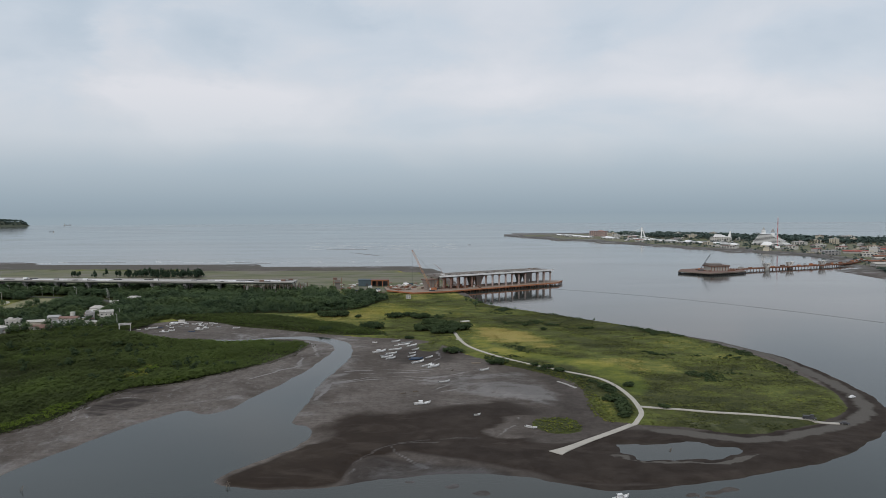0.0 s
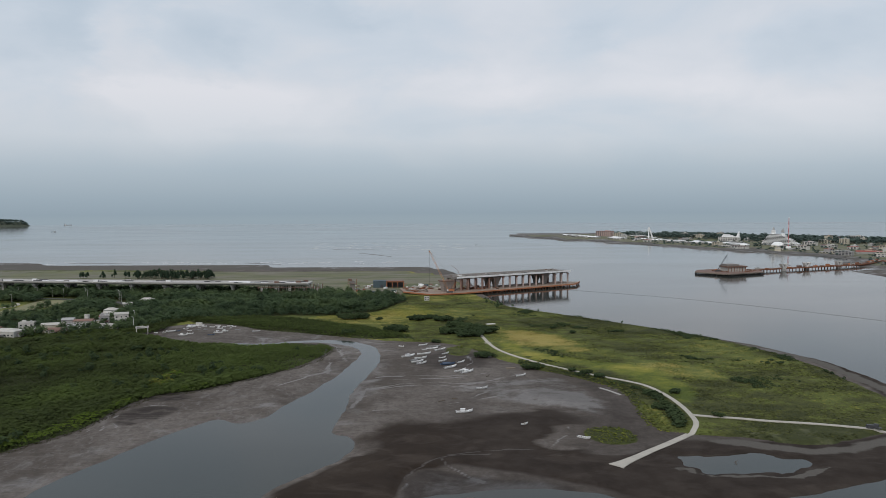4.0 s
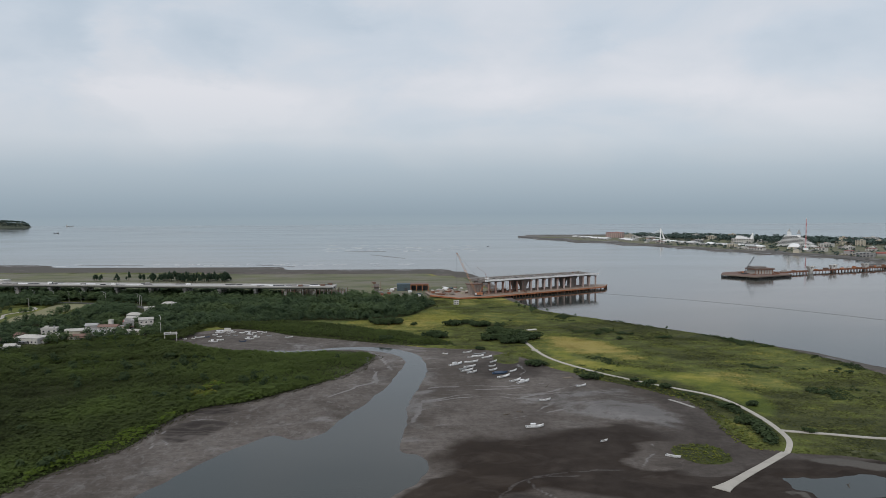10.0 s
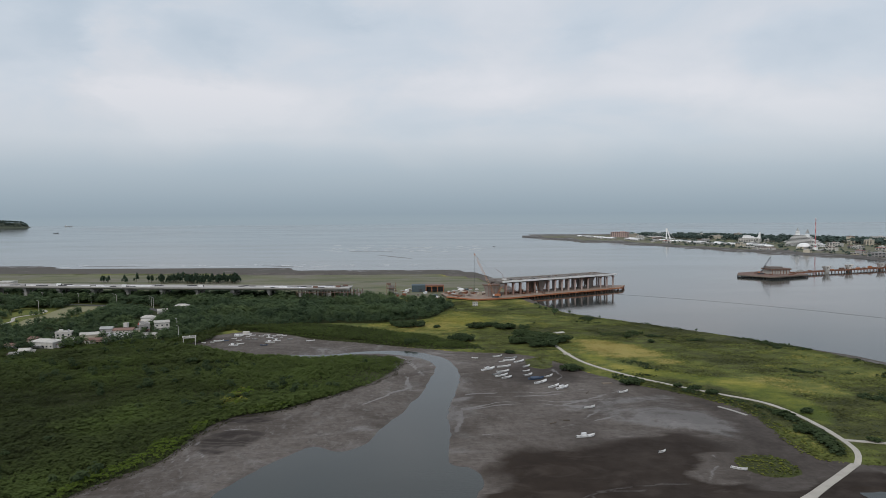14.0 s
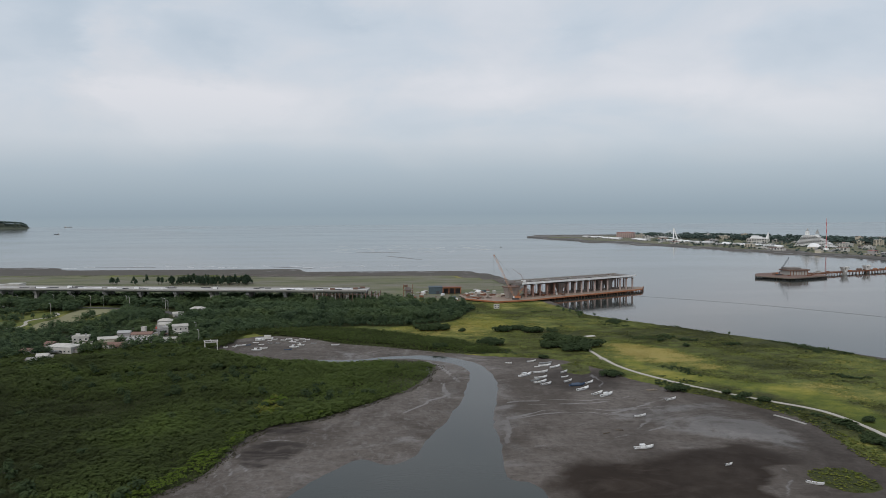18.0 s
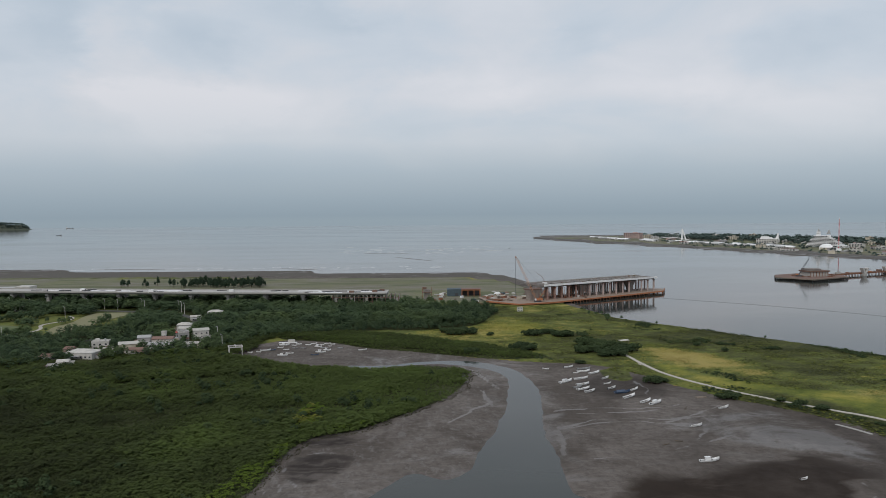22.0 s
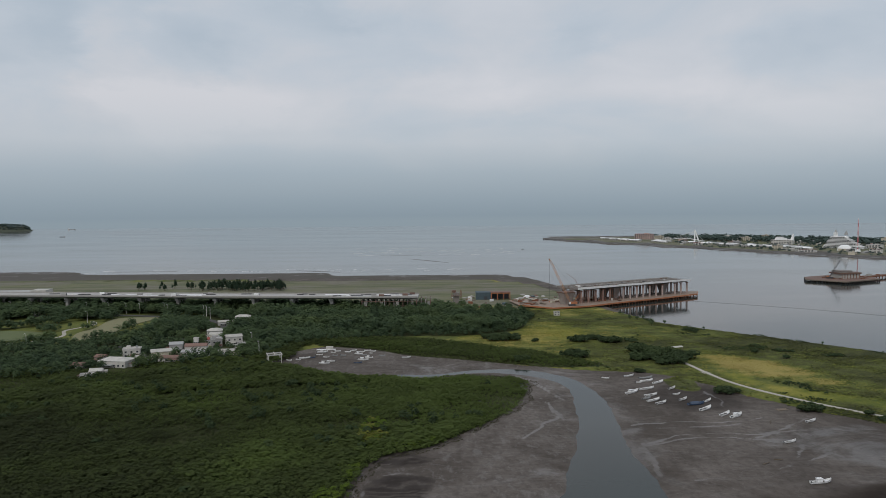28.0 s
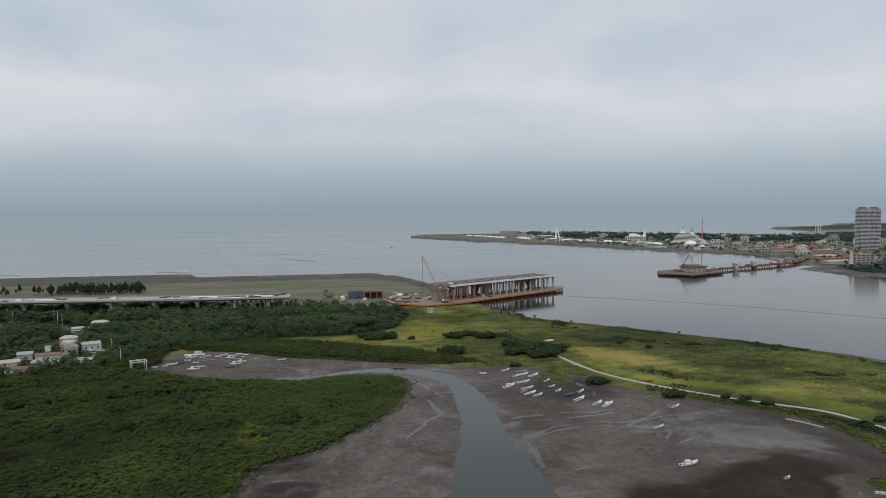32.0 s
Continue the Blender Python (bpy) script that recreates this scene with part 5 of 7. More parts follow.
# ---------------------------------------------------------------- boats
def hull_mesh(l, w, h):
    """Open work boat: raked bow, flat transom, sheer rising forward; rim and inner floor."""
    rings = []
    for s, k, zk, keel in ((-0.5, 0.78, 0.98, 0.05), (-0.3, 0.95, 0.82, 0.0), (0.0, 1.0, 0.80, 0.0), (0.25, 0.86, 1.0, 0.05), (0.42, 0.45, 1.38, 0.28), (0.5, 0.06, 1.72, 0.75)):
        hw, top, b = w / 2 * k, h * zk, h * keel
        x_ = s * l
        rings.append([(x_, -hw, top), (x_, -hw * 0.82, b + h * 0.22), (x_, -hw * 0.3, b), (x_, hw * 0.3, b), (x_, hw * 0.82, b + h * 0.22), (x_, hw, top), (x_, hw * 0.86, top), (x_, hw * 0.74, b + h * 0.42),
                      (x_, -hw * 0.74, b + h * 0.42), (x_, -hw * 0.86, top)])
    return Shape().loft(rings)


HULL = {"w": M_HULL_W, "b": M_HULL_B, "g": M_HULL_G}
HWORD = {"w": "white", "b": "blue", "g": "grey"}
hull_cache = {}


def boat(x, y, l, turn, col, fit, group, where):
    z = float(ground_z(x, y))
    l *= 1.12 if group == "boats on the mud" else 0.92
    w = max(1.4, l * 0.29)
    h = 0.62 + l * 0.055
    extra = {"open": "open work boat", "cabin": "fishing boat with a small cabin", "tarp": "boat under a blue tarpaulin", "motor": "skiff with an outboard motor"}[fit]
    b = thing("boat", x, y, max(z, -0.05) - 0.12, turn, HWORD[col] + " " + extra + " " + where, "boat", group)
    b.rotation_euler[0] = radians(rng.uniform(-5, 5))
    key = (round(l), col)
    if key not in hull_cache:
        hull_cache[key] = hull_mesh(l, w, h).mesh("hull", HULL[col])
    part("hull", hull_cache[key], None, b)
    part("floor", Shape().box(-l * 0.06, 0, h * 0.40, l * 0.86, w * 0.74, 0.08), M_BILGE, b)
    for s in (-0.22, 0.08):
        part("thwart", Shape().box(l * s, 0, h * 0.66, 0.32, w * 0.78, 0.07), M_TWOOD, b)
    if fit == "cabin":
        c = part("cabin", Shape().box(-l * 0.1, 0, h * 0.45, l * 0.26, w * 0.6, 1.7, 0, 0.92), M_WHITE, b)
        part("roof", Shape().box(-l * 0.1, 0, h * 0.45 + 1.7, l * 0.3, w * 0.68, 0.1), M_WHITE, c)
        part("window", Shape().box(l * 0.035, 0, h * 0.45 + 0.9, 0.06, w * 0.5, 0.5), M_GLASS, c)
        part("mast", Shape().tube((-l * 0.1, 0, h), (-l * 0.1, 0, h + 3.4), 0.05, 0.03, 5), M_DARK, b)
        part("foredeck", Shape().box(l * 0.28, 0, h * 0.8, l * 0.2, w * 0.5, 0.08), M_WHITE, b)
    if fit == "tarp":
        rings = [[(s * l, -w * k, h * 0.9), (s * l, -w * k * 0.5, h * 1.5), (s * l, 0, h * 1.8), (s * l, w * k * 0.5, h * 1.5), (s * l, w * k, h * 0.9)] for s, k in ((-0.38, 0.30), (-0.1, 0.44), (0.16, 0.34))]
        part("tarpaulin", Shape().loft(rings), M_TARP, b, "crumpled blue tarpaulin")
    if fit in ("motor", "cabin", "open"):
        mo = part("outboard_motor", Shape().box(-l * 0.52, 0, h * 0.55, 0.38, 0.4, 0.62, 0, 0.8), M_DARK, b)
        part("shaft", Shape().tube((-l * 0.53, 0, h * 0.6), (-l * 0.55, 0, 0.05), 0.08, 0.06, 6), M_DARK, mo)
    return b


MUD_BOATS = [(-23, 595, 11, 40, "w", "cabin"), (-31, 637, 5, -35, "w", "open"), (-13, 643, 7, 20, "w", "open"), (-11, 623, 4.5, 10, "w", "motor"), (-5, 627, 9, 15, "w", "motor"),
             (-3, 636, 9, 10, "g", "open"), (2, 622, 9, 35, "w", "motor"), (-11, 604, 10, 20, "w", "open"), (-13, 587, 8.5, 25, "w", "motor"), (-18, 579, 6.5, 30, "g", "open"), (-15, 574, 8.5, 30, "w", "open"), (-12, 568, 8, 35, "w", "motor")]
MUD_BOATS_B = [(6, 605, 6.5, 40, "w", "open"), (4, 589, 5.5, 20, "w", "motor"), (4, 576, 7.5, 40, "w", "motor"), (8, 564, 10, 15, "b", "tarp"), (10, 553, 10, 40, "w", "motor"), (18, 572, 6, 40, "w", "open"),
               (17, 541, 9, 42, "w", "motor"), (22, 537, 9.5, 40, "w", "cabin"), (59, 525, 7, 28, "w", "motor"), (30, 488, 7, 20, "w", "motor"), (17, 431, 8.5, 12, "w", "cabin"), (49, 405, 3.6, 20, "w", "open"), (77, 381, 6, -35, "w", "open")]
boat(103, 283, 7, 25, "w", "cabin", "boats on the mud", "off the sand bar")
for bt in MUD_BOATS + MUD_BOATS_B:
    boat(*bt, "boats on the mud", "on the drained mud")
CREEK_BOATS = [(-267, 711, 6.5, -35, "w", "open"), (-260, 713, 5, -30, "w", "motor"), (-256, 719, 10, 10, "w", "open"), (-250, 721, 5, 20, "b", "motor"), (-237, 697, 10, -8, "w", "cabin"), (-233, 705, 8, -15, "w", "open"),
               (-239, 722, 7, -20, "w", "motor"), (-233, 729, 6, -30, "g", "open"), (-236, 742, 6, -40, "w", "motor"), (-245, 744, 10, 5, "w", "cabin"), (-246, 732, 7, -15, "w", "open"), (-233, 748, 6, -10, "w", "motor"), (-226, 729, 6, -30, "g", "motor")]
CREEK_BOATS_B = [(-224, 744, 6, -20, "w", "open"), (-220, 750, 7, 5, "w", "motor"), (-214, 735, 8, -20, "w", "cabin"), (-212, 744, 5, -30, "w", "open"), (-209, 730, 5.5, -20, "g", "open"), (-208, 749, 7, -10, "w", "motor"),
                 (-203, 746, 5.5, -20, "w", "open"), (-204, 719, 8, -25, "w", "cabin"), (-208, 710, 10, -10, "w", "cabin"), (-204, 737, 4.5, -50, "w", "open"), (-211, 698, 7, -5, "b", "open"), (-194, 727, 6, -20, "g", "motor"), (-174, 718, 7.5, 5, "w", "open")]
for bt in CREEK_BOATS + CREEK_BOATS_B:
    boat(*bt, "boats in the creek", "in the muddy creek")

# small things left on the flats
raft = thing("raft", 54, 550, float(ground_z(54, 550)), 12, "dark weathered timber raft stranded on the mud", "raft")
for i in range(6):
    part("log", Shape().tube((-3.4, -1.3 + i * 0.52, 0.2), (3.4, -1.3 + i * 0.52, 0.24), 0.24, 0.2, 7), M_TWOOD, raft)
for s in (-2, 2):
    part("cross_beam", Shape().box(s, 0, 0.42, 0.3, 3.0, 0.16), M_TWOOD, raft)
for lx, ly, a in ((4, 456, 20), (36, 524, 60), (12, 461, -30), (141, 344, 70)):
    drift = thing("driftwood", lx, ly, float(ground_z(lx, ly)), a, "dark branched driftwood lying on the mud", "driftwood", "driftwood on the mud")
    part("trunk", Shape().tube((-2.2, 0, 0.15), (2.0, 0.3, 0.4), 0.24, 0.14, 7), M_BARK, drift)
    for s in range(3):
        part("branch", Shape().tube((-0.8 + s, 0.1, 0.3), (-0.2 + s, 1.2 - s * 0.9, 0.9 + 0.2 * s), 0.1, 0.04, 5), M_BARK, drift)
poles = thing("mooring_poles", -149, 292, -0.4, 20, "pair of dark leaning poles standing in the shallow river", "poles")
for a, b in ((0, 1.6), (1.1, 0.7)):
    part("pole", Shape().tube((a, 0, -0.6), (a + b, 0.3, 2.6), 0.11, 0.08, 6), M_TWOOD, poles)
stand = thing("net_stand", -62, 297, float(ground_z(-62, 297)), 0, "dark wooden fishing net stand at the sand tip", "net stand")
for a in range(3):
    part("leg", Shape().tube((1.0 * math.cos(a * 2.1), 1.0 * math.sin(a * 2.1), -0.3), (0, 0, 2.6), 0.1, 0.07, 6), M_TWOOD, stand)
part("cross_bar", Shape().tube((-1.1, 0, 1.6), (1.1, 0.2, 1.7), 0.07, 0.07, 6), M_TWOOD, stand)


def car(x, y, turn, l, w, h, paint, label, cargo=False):
    c = thing("car", x, y, max(float(ground_z(x, y)), 0.3) + (0.34 if cargo else 0.05), turn, label, "car", "cars on the spit")
    part("body", Shape().loft([[(-l / 2, -w / 2, .4), (l / 2, -w / 2, .4), (l / 2, w / 2, .4), (-l / 2, w / 2, .4)], [(-l / 2, -w / 2, .95), (l / 2, -w / 2, .85), (l / 2, w / 2, .85), (-l / 2, w / 2, .95)]]), paint, c)
    part("cabin", Shape().box(0.15 * l if cargo else -0.05 * l, 0, 0.95, l * (0.3 if cargo else 0.52), w * 0.92, h - 0.95, 0, 0.82), paint, c)
    part("windscreen", Shape().box(0.31 * l if cargo else 0.17 * l, 0, 1.0, 0.12, w * 0.8, h - 1.15), M_GLASS, c)
    if cargo:
        part("cargo_bed", Shape().box(-0.22 * l, 0, 0.95, l * 0.5, w, 1.0), M_DARK, c)
    for sx in (-0.32, 0.32):
        for sy in (-0.5, 0.5):
            wh = part("wheel", Shape().tube((l * sx, w * sy - 0.12, 0.34), (l * sx, w * sy + 0.12, 0.34), 0.34, 0.34, 12), M_DARK, c)
            part("rim", Shape().tube((l * sx, w * sy - 0.14, 0.34), (l * sx, w * sy + 0.14, 0.34), 0.18, 0.18, 8), M_PALE, wh)
    for sy in (-0.36, 0.36):
        part("headlight", Shape().box(l / 2, w * sy, 0.66, 0.08, 0.3, 0.16), M_WHITE, c)


car(231, 391.5, -18, 7.2, 2.3, 2.6, M_DARK, "dark flatbed truck parked on the concrete path", True)
car(247, 385, -20, 4.5, 1.8, 1.5, M_DARK, "dark saloon car at the end of the path")
car(281, 442, 30, 4.6, 1.8, 1.7, M_WHITE, "white car parked on the black beach")


# ---------------------------------------------------------------- the bridge head on the bank
BT = 31.0
bridge = thing("bridge_section", 5, 1013, 0, BT, "unfinished concrete bridge deck on piers, white parapet, over the water", "bridge")
# deck: two box girders with wide cantilevers
sec = [(0, 21.6), (0, 21.1), (5, 20.3), (7, 18.8), (14, 18.8), (16, 20.3), (24, 20.3), (26, 18.8), (33, 18.8), (35, 20.3), (40, 21.1), (40, 21.6)]
part("deck", Shape().loft([[(s, y_, z_) for y_, z_ in sec] for s in (20, 60, 120, 180, 219)]), M_CONC_D, bridge, "dark formed concrete deck girders")
part("road_slab", Shape().box(119.5, 20, 21.6, 199, 39.4, 0.25), plain("raw_deck", (0.135, 0.115, 0.10), 0.9, vary=0.5, dirt=0.7), bridge)
part("parapet", Shape().box(119.5, 0.1, 20.8, 199, 0.5, 2.4), M_WHITE, bridge, "white parapet along the deck edge")
part("parapet", Shape().box(119.5, 39.9, 21.2, 199, 0.5, 1.5), M_CONC, bridge)
for i in range(16):
    part("median_block", Shape().box(30 + i * 12, 20, 21.85, 9, 0.6, 0.9), M_CONC, bridge)
for i in range(22):
    part("stacked_formwork", Shape().box(26 + i * 8.6 + rng.uniform(-2, 2), rng.uniform(6, 36), 21.85, rng.uniform(2, 6), rng.uniform(1, 3), rng.uniform(0.5, 1.6), rng.uniform(0, 1)), (M_BROWN, M_TWOOD, M_DARK, M_CONC)[i % 4], bridge)


def fork_pier(s, y_, wide=16.0, name="pier"):
    """A pier that opens like a chalice from a narrow foot."""
    rings = []
    for z_, a, b in ((-2, 4.2, 3.0), (5, 4.2, 3.0), (10, 5.4, 3.0), (16, 8.8, 3.2), (18.8, 11.0, 3.4)):
        rings.append([(s - b / 2 * 2, y_ - a / 2, z_), (s + b / 2 * 2, y_ - a / 2, z_), (s + b / 2 * 2, y_ + a / 2, z_), (s - b / 2 * 2, y_ + a / 2, z_)])
    # the opening is seen along the deck: widen along s as well
    k = (1.0, 1.0, 1.25, 1.75, 2.15)
    rings = [[(s + (p[0] - s) * f, p[1], p[2]) for p in r] for r, f in zip(rings, k)]
    return part(name, Shape().loft(rings), M_CONC_D, bridge)


for s in (90, 176):
    for y_ in (10.5, 29.5):
        fork_pier(s, y_)
# the abutment pier, wrapped in brown scaffolding
part("end_pier", Shape().loft([[(8 - a, 8 - b, z_), (8 + a, 8 - b, z_), (8 + a, 8 + b, z_), (8 - a, 8 + b, z_)] for z_, a, b in ((0, 6.2, 4), (7, 6.4, 4.2), (13, 7.4, 5.2), (17.5, 8.8, 6.5))]), plain("raw_pier", (0.27, 0.235, 0.21), 0.9, dirt=0.6), bridge, "unfinished flared concrete end pier")
part("pier_cap", Shape().box(8, 8, 17.5, 18.6, 14, 1.2), M_BROWN, bridge, "brown timber formwork on the pier head")
for i in range(7):
    part("starter_bar", Shape().tube((0.5 + i * 2.5, 3.5, 18.7), (0.5 + i * 2.5, 3.5, 20.6), 0.12, 0.12, 5), M_RUST, bridge)
for i in range(5):
    part("pier_scaffold", Shape().tube((-1.5 + i * 4.6, 1.0, 4), (-1.5 + i * 4.6, 1.0, 18.4), 0.12, 0.12, 5).tube((-1.5 + i * 4.6, 1.0, 11 + i % 2), (3.1 + i * 4.6, 1.0, 11 + i % 2), 0.1, 0.1, 5), M_RUST, bridge)
col = Shape().tube((0, 0, -2.5), (0, 0, 18.9), 1.25, 1.25, 12).mesh("column", plain("cased_column", (0.43, 0.34, 0.31), 0.8, dirt=0.6))
colr = Shape().tube((0, 0, -2.5), (0, 0, 18.9), 1.25, 1.25, 12).mesh("column", plain("rusted_casing", (0.31, 0.20, 0.165), 0.8, dirt=0.6))
capm = Shape().box(0, 0, 18.1, 2.6, 3.4, 0.75).mesh("column_cap", M_RUST)
for i in range(17):
    s = 28 + i * 11.7
    if min(abs(s - 90), abs(s - 176)) < 5:
        continue
    for y_ in (3.2, 20.0, 36.8):
        c = part("column", colr if s < 92 else col, None, bridge)
        c.location = (s, y_, 0)
        k = part("column_cap", capm, None, bridge)
        k.location = (s, y_, 0)
for i in range(12):
    part("scaffold_bay", Shape().tube((24 + i * 6, 1.5, 4), (24 + i * 6, 1.5, 18.8), 0.14, 0.14, 5).tube((24 + i * 6, 1.5, 10), (30 + i * 6, 1.5, 10), 0.1, 0.1, 5).tube((24 + i * 6, 1.5, 4), (30 + i * 6, 1.5, 14), 0.1, 0.1, 5), M_RUST, bridge)
for i in range(12):
    part("end_rail", Shape().tube((219, 1 + i * 3.4, 21.8), (219, 1 + i * 3.4, 23), 0.06, 0.06, 5), M_DARK, bridge)

# working trestle around it: steel deck on piles with an orange fender beam
NEAR = [(-50, 1018), (-13, 987), (32, 1003), (79, 1036), (147, 1080), (199, 1117)]
FARR = [(209, 1146), (176, 1150), (100, 1108), (20, 1064), (-30, 1078), (-58, 1062)]
trestle = thing("work_trestle", 60, 1040, 0, 0, "rusty steel working trestle with an orange edge beam", "trestle")
tl = lambda p: (p[0] - 60, p[1] - 1040)
part("deck", Shape().prism([tl(p) for p in NEAR + FARR], 3.2, 3.9), plain("trestle_plates", (0.30, 0.225, 0.175), 0.85, vary=0.6, dirt=0.7), trestle)
for a, b in zip(NEAR, NEAR[1:] + FARR[:1]):
    (ax, ay), (bx, by) = tl(a), tl(b)
    ln = math.hypot(bx - ax, by - ay)
    part("edge_beam", Shape().box((ax + bx) / 2, (ay + by) / 2, 2.6, ln, 0.7, 1.7, math.atan2(by - ay, bx - ax)), M_ORANGE, trestle)
    n = int(ln / 5)
    for i in range(n):
        q = Vector((ax + (bx - ax) * (i + 0.5) / n, ay + (by - ay) * (i + 0.5) / n))
        if q.x + 60 > 55:
            part("pile", Shape().tube((q.x, q.y + 0.6, -3), (q.x, q.y + 0.6, 3.2), 0.38, 0.38, 8), M_RUST, trestle)
        part("rail_post", Shape().tube((q.x, q.y, 4.2), (q.x, q.y, 5.2), 0.06, 0.06, 5), M_ORANGE, trestle)
for i in range(26):
    for off in (9, 18):
        s = i * 6.0
        px_, py_ = 79 + s * 0.84 - off * 0.5 - 60, 1036 + s * 0.55 + off * 0.85 - 1040
        part("inner_pile", Shape().tube((px_, py_, -3), (px_, py_, 3.2), 0.38, 0.38, 7), M_RUST, trestle)
for i in range(88):
    u = rng.uniform(0, 1) ** 1.5
    bx, by = -66 + 150 * u, 1036 + 40 * u + rng.uniform(-26, 24)
    if float(inside_by(np.array([bx]), np.array([by]), np.array(NEAR + FARR, float))[0]) < 5 or math.hypot(bx - 12, by - 1008) < 8:
        continue
    it = thing(("steel_stack", "timber_stack", "container", "formwork_panel")[i % 4], bx, by, 3.9, rng.uniform(0, 180),
               ("rusty bundle of steel piles on the trestle", "stack of weathered timber on the trestle", "small faded site container on the trestle", "brown formwork panels stacked on the trestle")[i % 4],
               ("steel stack", "timber stack", "container", "formwork")[i % 4], "site materials")
    if i % 4 == 2:
        part("box", Shape().box(0, 0, 0, 6, 2.4, 2.5), (M_RUST, M_WALL_W, M_WALL_C)[i % 3], it)
        part("door", Shape().box(3.04, 0, 0.1, 0.08, 2.0, 2.2), M_DARK, it)
    else:
        for j in range(3):
            part("layer", Shape().box(rng.uniform(-.3, .3), 0, j * 0.5, rng.uniform(5, 11), rng.uniform(1.6, 3), 0.5), (M_RUST, M_TWOOD, M_DARK, M_BROWN)[i % 4], it)

# sheds and plant on the site behind the wood
shed = thing("site_shed", -88, 1098, 1.8, 0, "blue sheet-metal site shed on bare ground", "shed")
part("wall", Shape().box(0, 0, 0, 19, 16, 9), M_BLUE, shed)
part("roof", Shape().gable(0, 0, 9, 20, 17, 1.6), M_BLUE, shed)
part("door", Shape().box(3, -8.06, 0, 4, 0.15, 4.2), M_DARK, shed)
portal = thing("gantry_shed", -66, 1094, 1.8, 0, "open orange steel portal shed beside the blue shed", "shed")
for s in (-12, -4, 4, 12):
    for y_ in (-7, 7):
        part("post", Shape().box(s, y_, 0, 0.9, 0.9, 9), M_ORANGE, portal)
for y_ in (-7, 7):
    part("beam", Shape().box(0, y_, 8.0, 25, 0.8, 1.5), M_ORANGE, portal)
part("roof", Shape().gable(0, 0, 9.4, 26, 16, 1.3), M_ROOF_B, portal)
part("back_wall", Shape().box(0, 6.4, 0, 23, 0.3, 8), M_DARK, portal)
heap = thing("sand_heap", -29, 1112, 1.7, 10, "white covered heap of sand on the site", "heap")
part("heap", Shape().loft([[(r * 5.6 * math.cos(a * .628), r * 3.6 * math.sin(a * .628), z_) for a in range(10)] for z_, r in ((0, 1), (1.6, .8), (2.8, .45), (3.2, .12))]), M_WHITE, heap)
tow = thing("pier_stump", -124, 1062, 1.5, 5, "brown scaffolded pier stump at the viaduct's end", "pier")
part("shaft", Shape().box(0, 0, 0, 7, 7, 13), M_CONC_D, tow)
part("platform", Shape().box(0, 0, 9, 13, 11, 0.6), M_BROWN, tow)
for sx in (-6, 6):
    for sy in (-5, 5):
        part("scaffold_post", Shape().tube((sx, sy, 0), (sx, sy, 16), 0.2, 0.2, 6), M_RUST, tow)
part("hopper", Shape().box(-3, 0, 13, 4, 4, 3, 0, 1.2), M_BROWN, tow)
for i in range(18):
    bx, by = rng.uniform(-118, 0), rng.uniform(1082, 1140)
    if -105 < bx < -50 and by < 1110:
        continue
    it = thing("rubble_heap", bx, by, float(ground_z(bx, by)) - 0.2, rng.uniform(0, 180), "grey brown heap of spoil on the building site", "heap", "spoil heaps")
    part("heap", Shape().loft([[(r * 5 * math.cos(a * .785) * rng.uniform(.8, 1.2), r * 3.4 * math.sin(a * .785) * rng.uniform(.8, 1.2), z_) for a in range(8)] for z_, r in ((0, 1), (1.1, .7), (1.8, .25))]), (M_GRAVEL, M_BROWN, M_CONC)[i % 3], it)
for i in range(60):
    bx, by = rng.uniform(-128, 14), rng.uniform(1000, 1120)
    if (-104 < bx < -50 and 1082 < by < 1112) or float(inside_by(np.array([bx]), np.array([by]), np.array(NEAR + FARR, float))[0]) > -4 or float(inside_by(np.array([bx]), np.array([by]), FOREST)[0]) > 0 or math.hypot(bx + 124, by - 1062) < 14:
        continue
    kinds = (("pipe_stack", "grey concrete pipes stacked on the site", "pipes"), ("beam_stack", "rusty steel beams stacked on bare earth", "beams"), ("crate", "pale timber crate on the building site", "crate"), ("site_container", "faded site container on bare earth", "container"))[i % 4]
    it = thing(kinds[0], bx, by, float(ground_z(bx, by)) - 0.05, rng.uniform(0, 180), kinds[1], kinds[2], "stores on the building site")
    if i % 4 == 0:
        for j in range(4):
            part("pipe", Shape().tube((-3, j * 1.1 - 1.6, 0.5), (3, j * 1.1 - 1.6, 0.5), 0.5, 0.5, 9), M_CONC, it)
    elif i % 4 == 1:
        for j in range(3):
            part("beam", Shape().box(rng.uniform(-.5, .5), j * 0.8 - 0.8, 0, rng.uniform(7, 12), 0.5, 0.9), M_RUST, it)
    elif i % 4 == 2:
        part("box", Shape().box(0, 0, 0, 3, 2.2, 1.8), M_TWOOD, it)
        part("lid", Shape().box(0, 0, 1.8, 3.2, 2.4, 0.12), M_TWOOD, it)
    else:
        part("box", Shape().box(0, 0, 0, 6, 2.5, 2.6), (M_WALL_G, M_RUST, M_WHITE, M_BLUE)[(i // 4) % 4], it)
        part("door", Shape().box(3.04, 0, 0.1, 0.08, 2.0, 2.2), M_DARK, it)
hut = thing("site_hut", -17, 941, 1.8, 6, "small white two-storey cabin at the edge of the meadow", "hut")
hut.scale = (0.8, 0.8, 0.8)
part("cabin", Shape().box(0, 0, 0, 7.5, 4.5, 2.8), M_WALL_W, hut)
part("upper_cabin", Shape().box(0, 0, 3.0, 7.5, 4.5, 2.7), M_WALL_W, hut)
part("roof", Shape().box(0, 0, 5.75, 8.2, 5.2, 0.2), M_ROOF_W, hut)
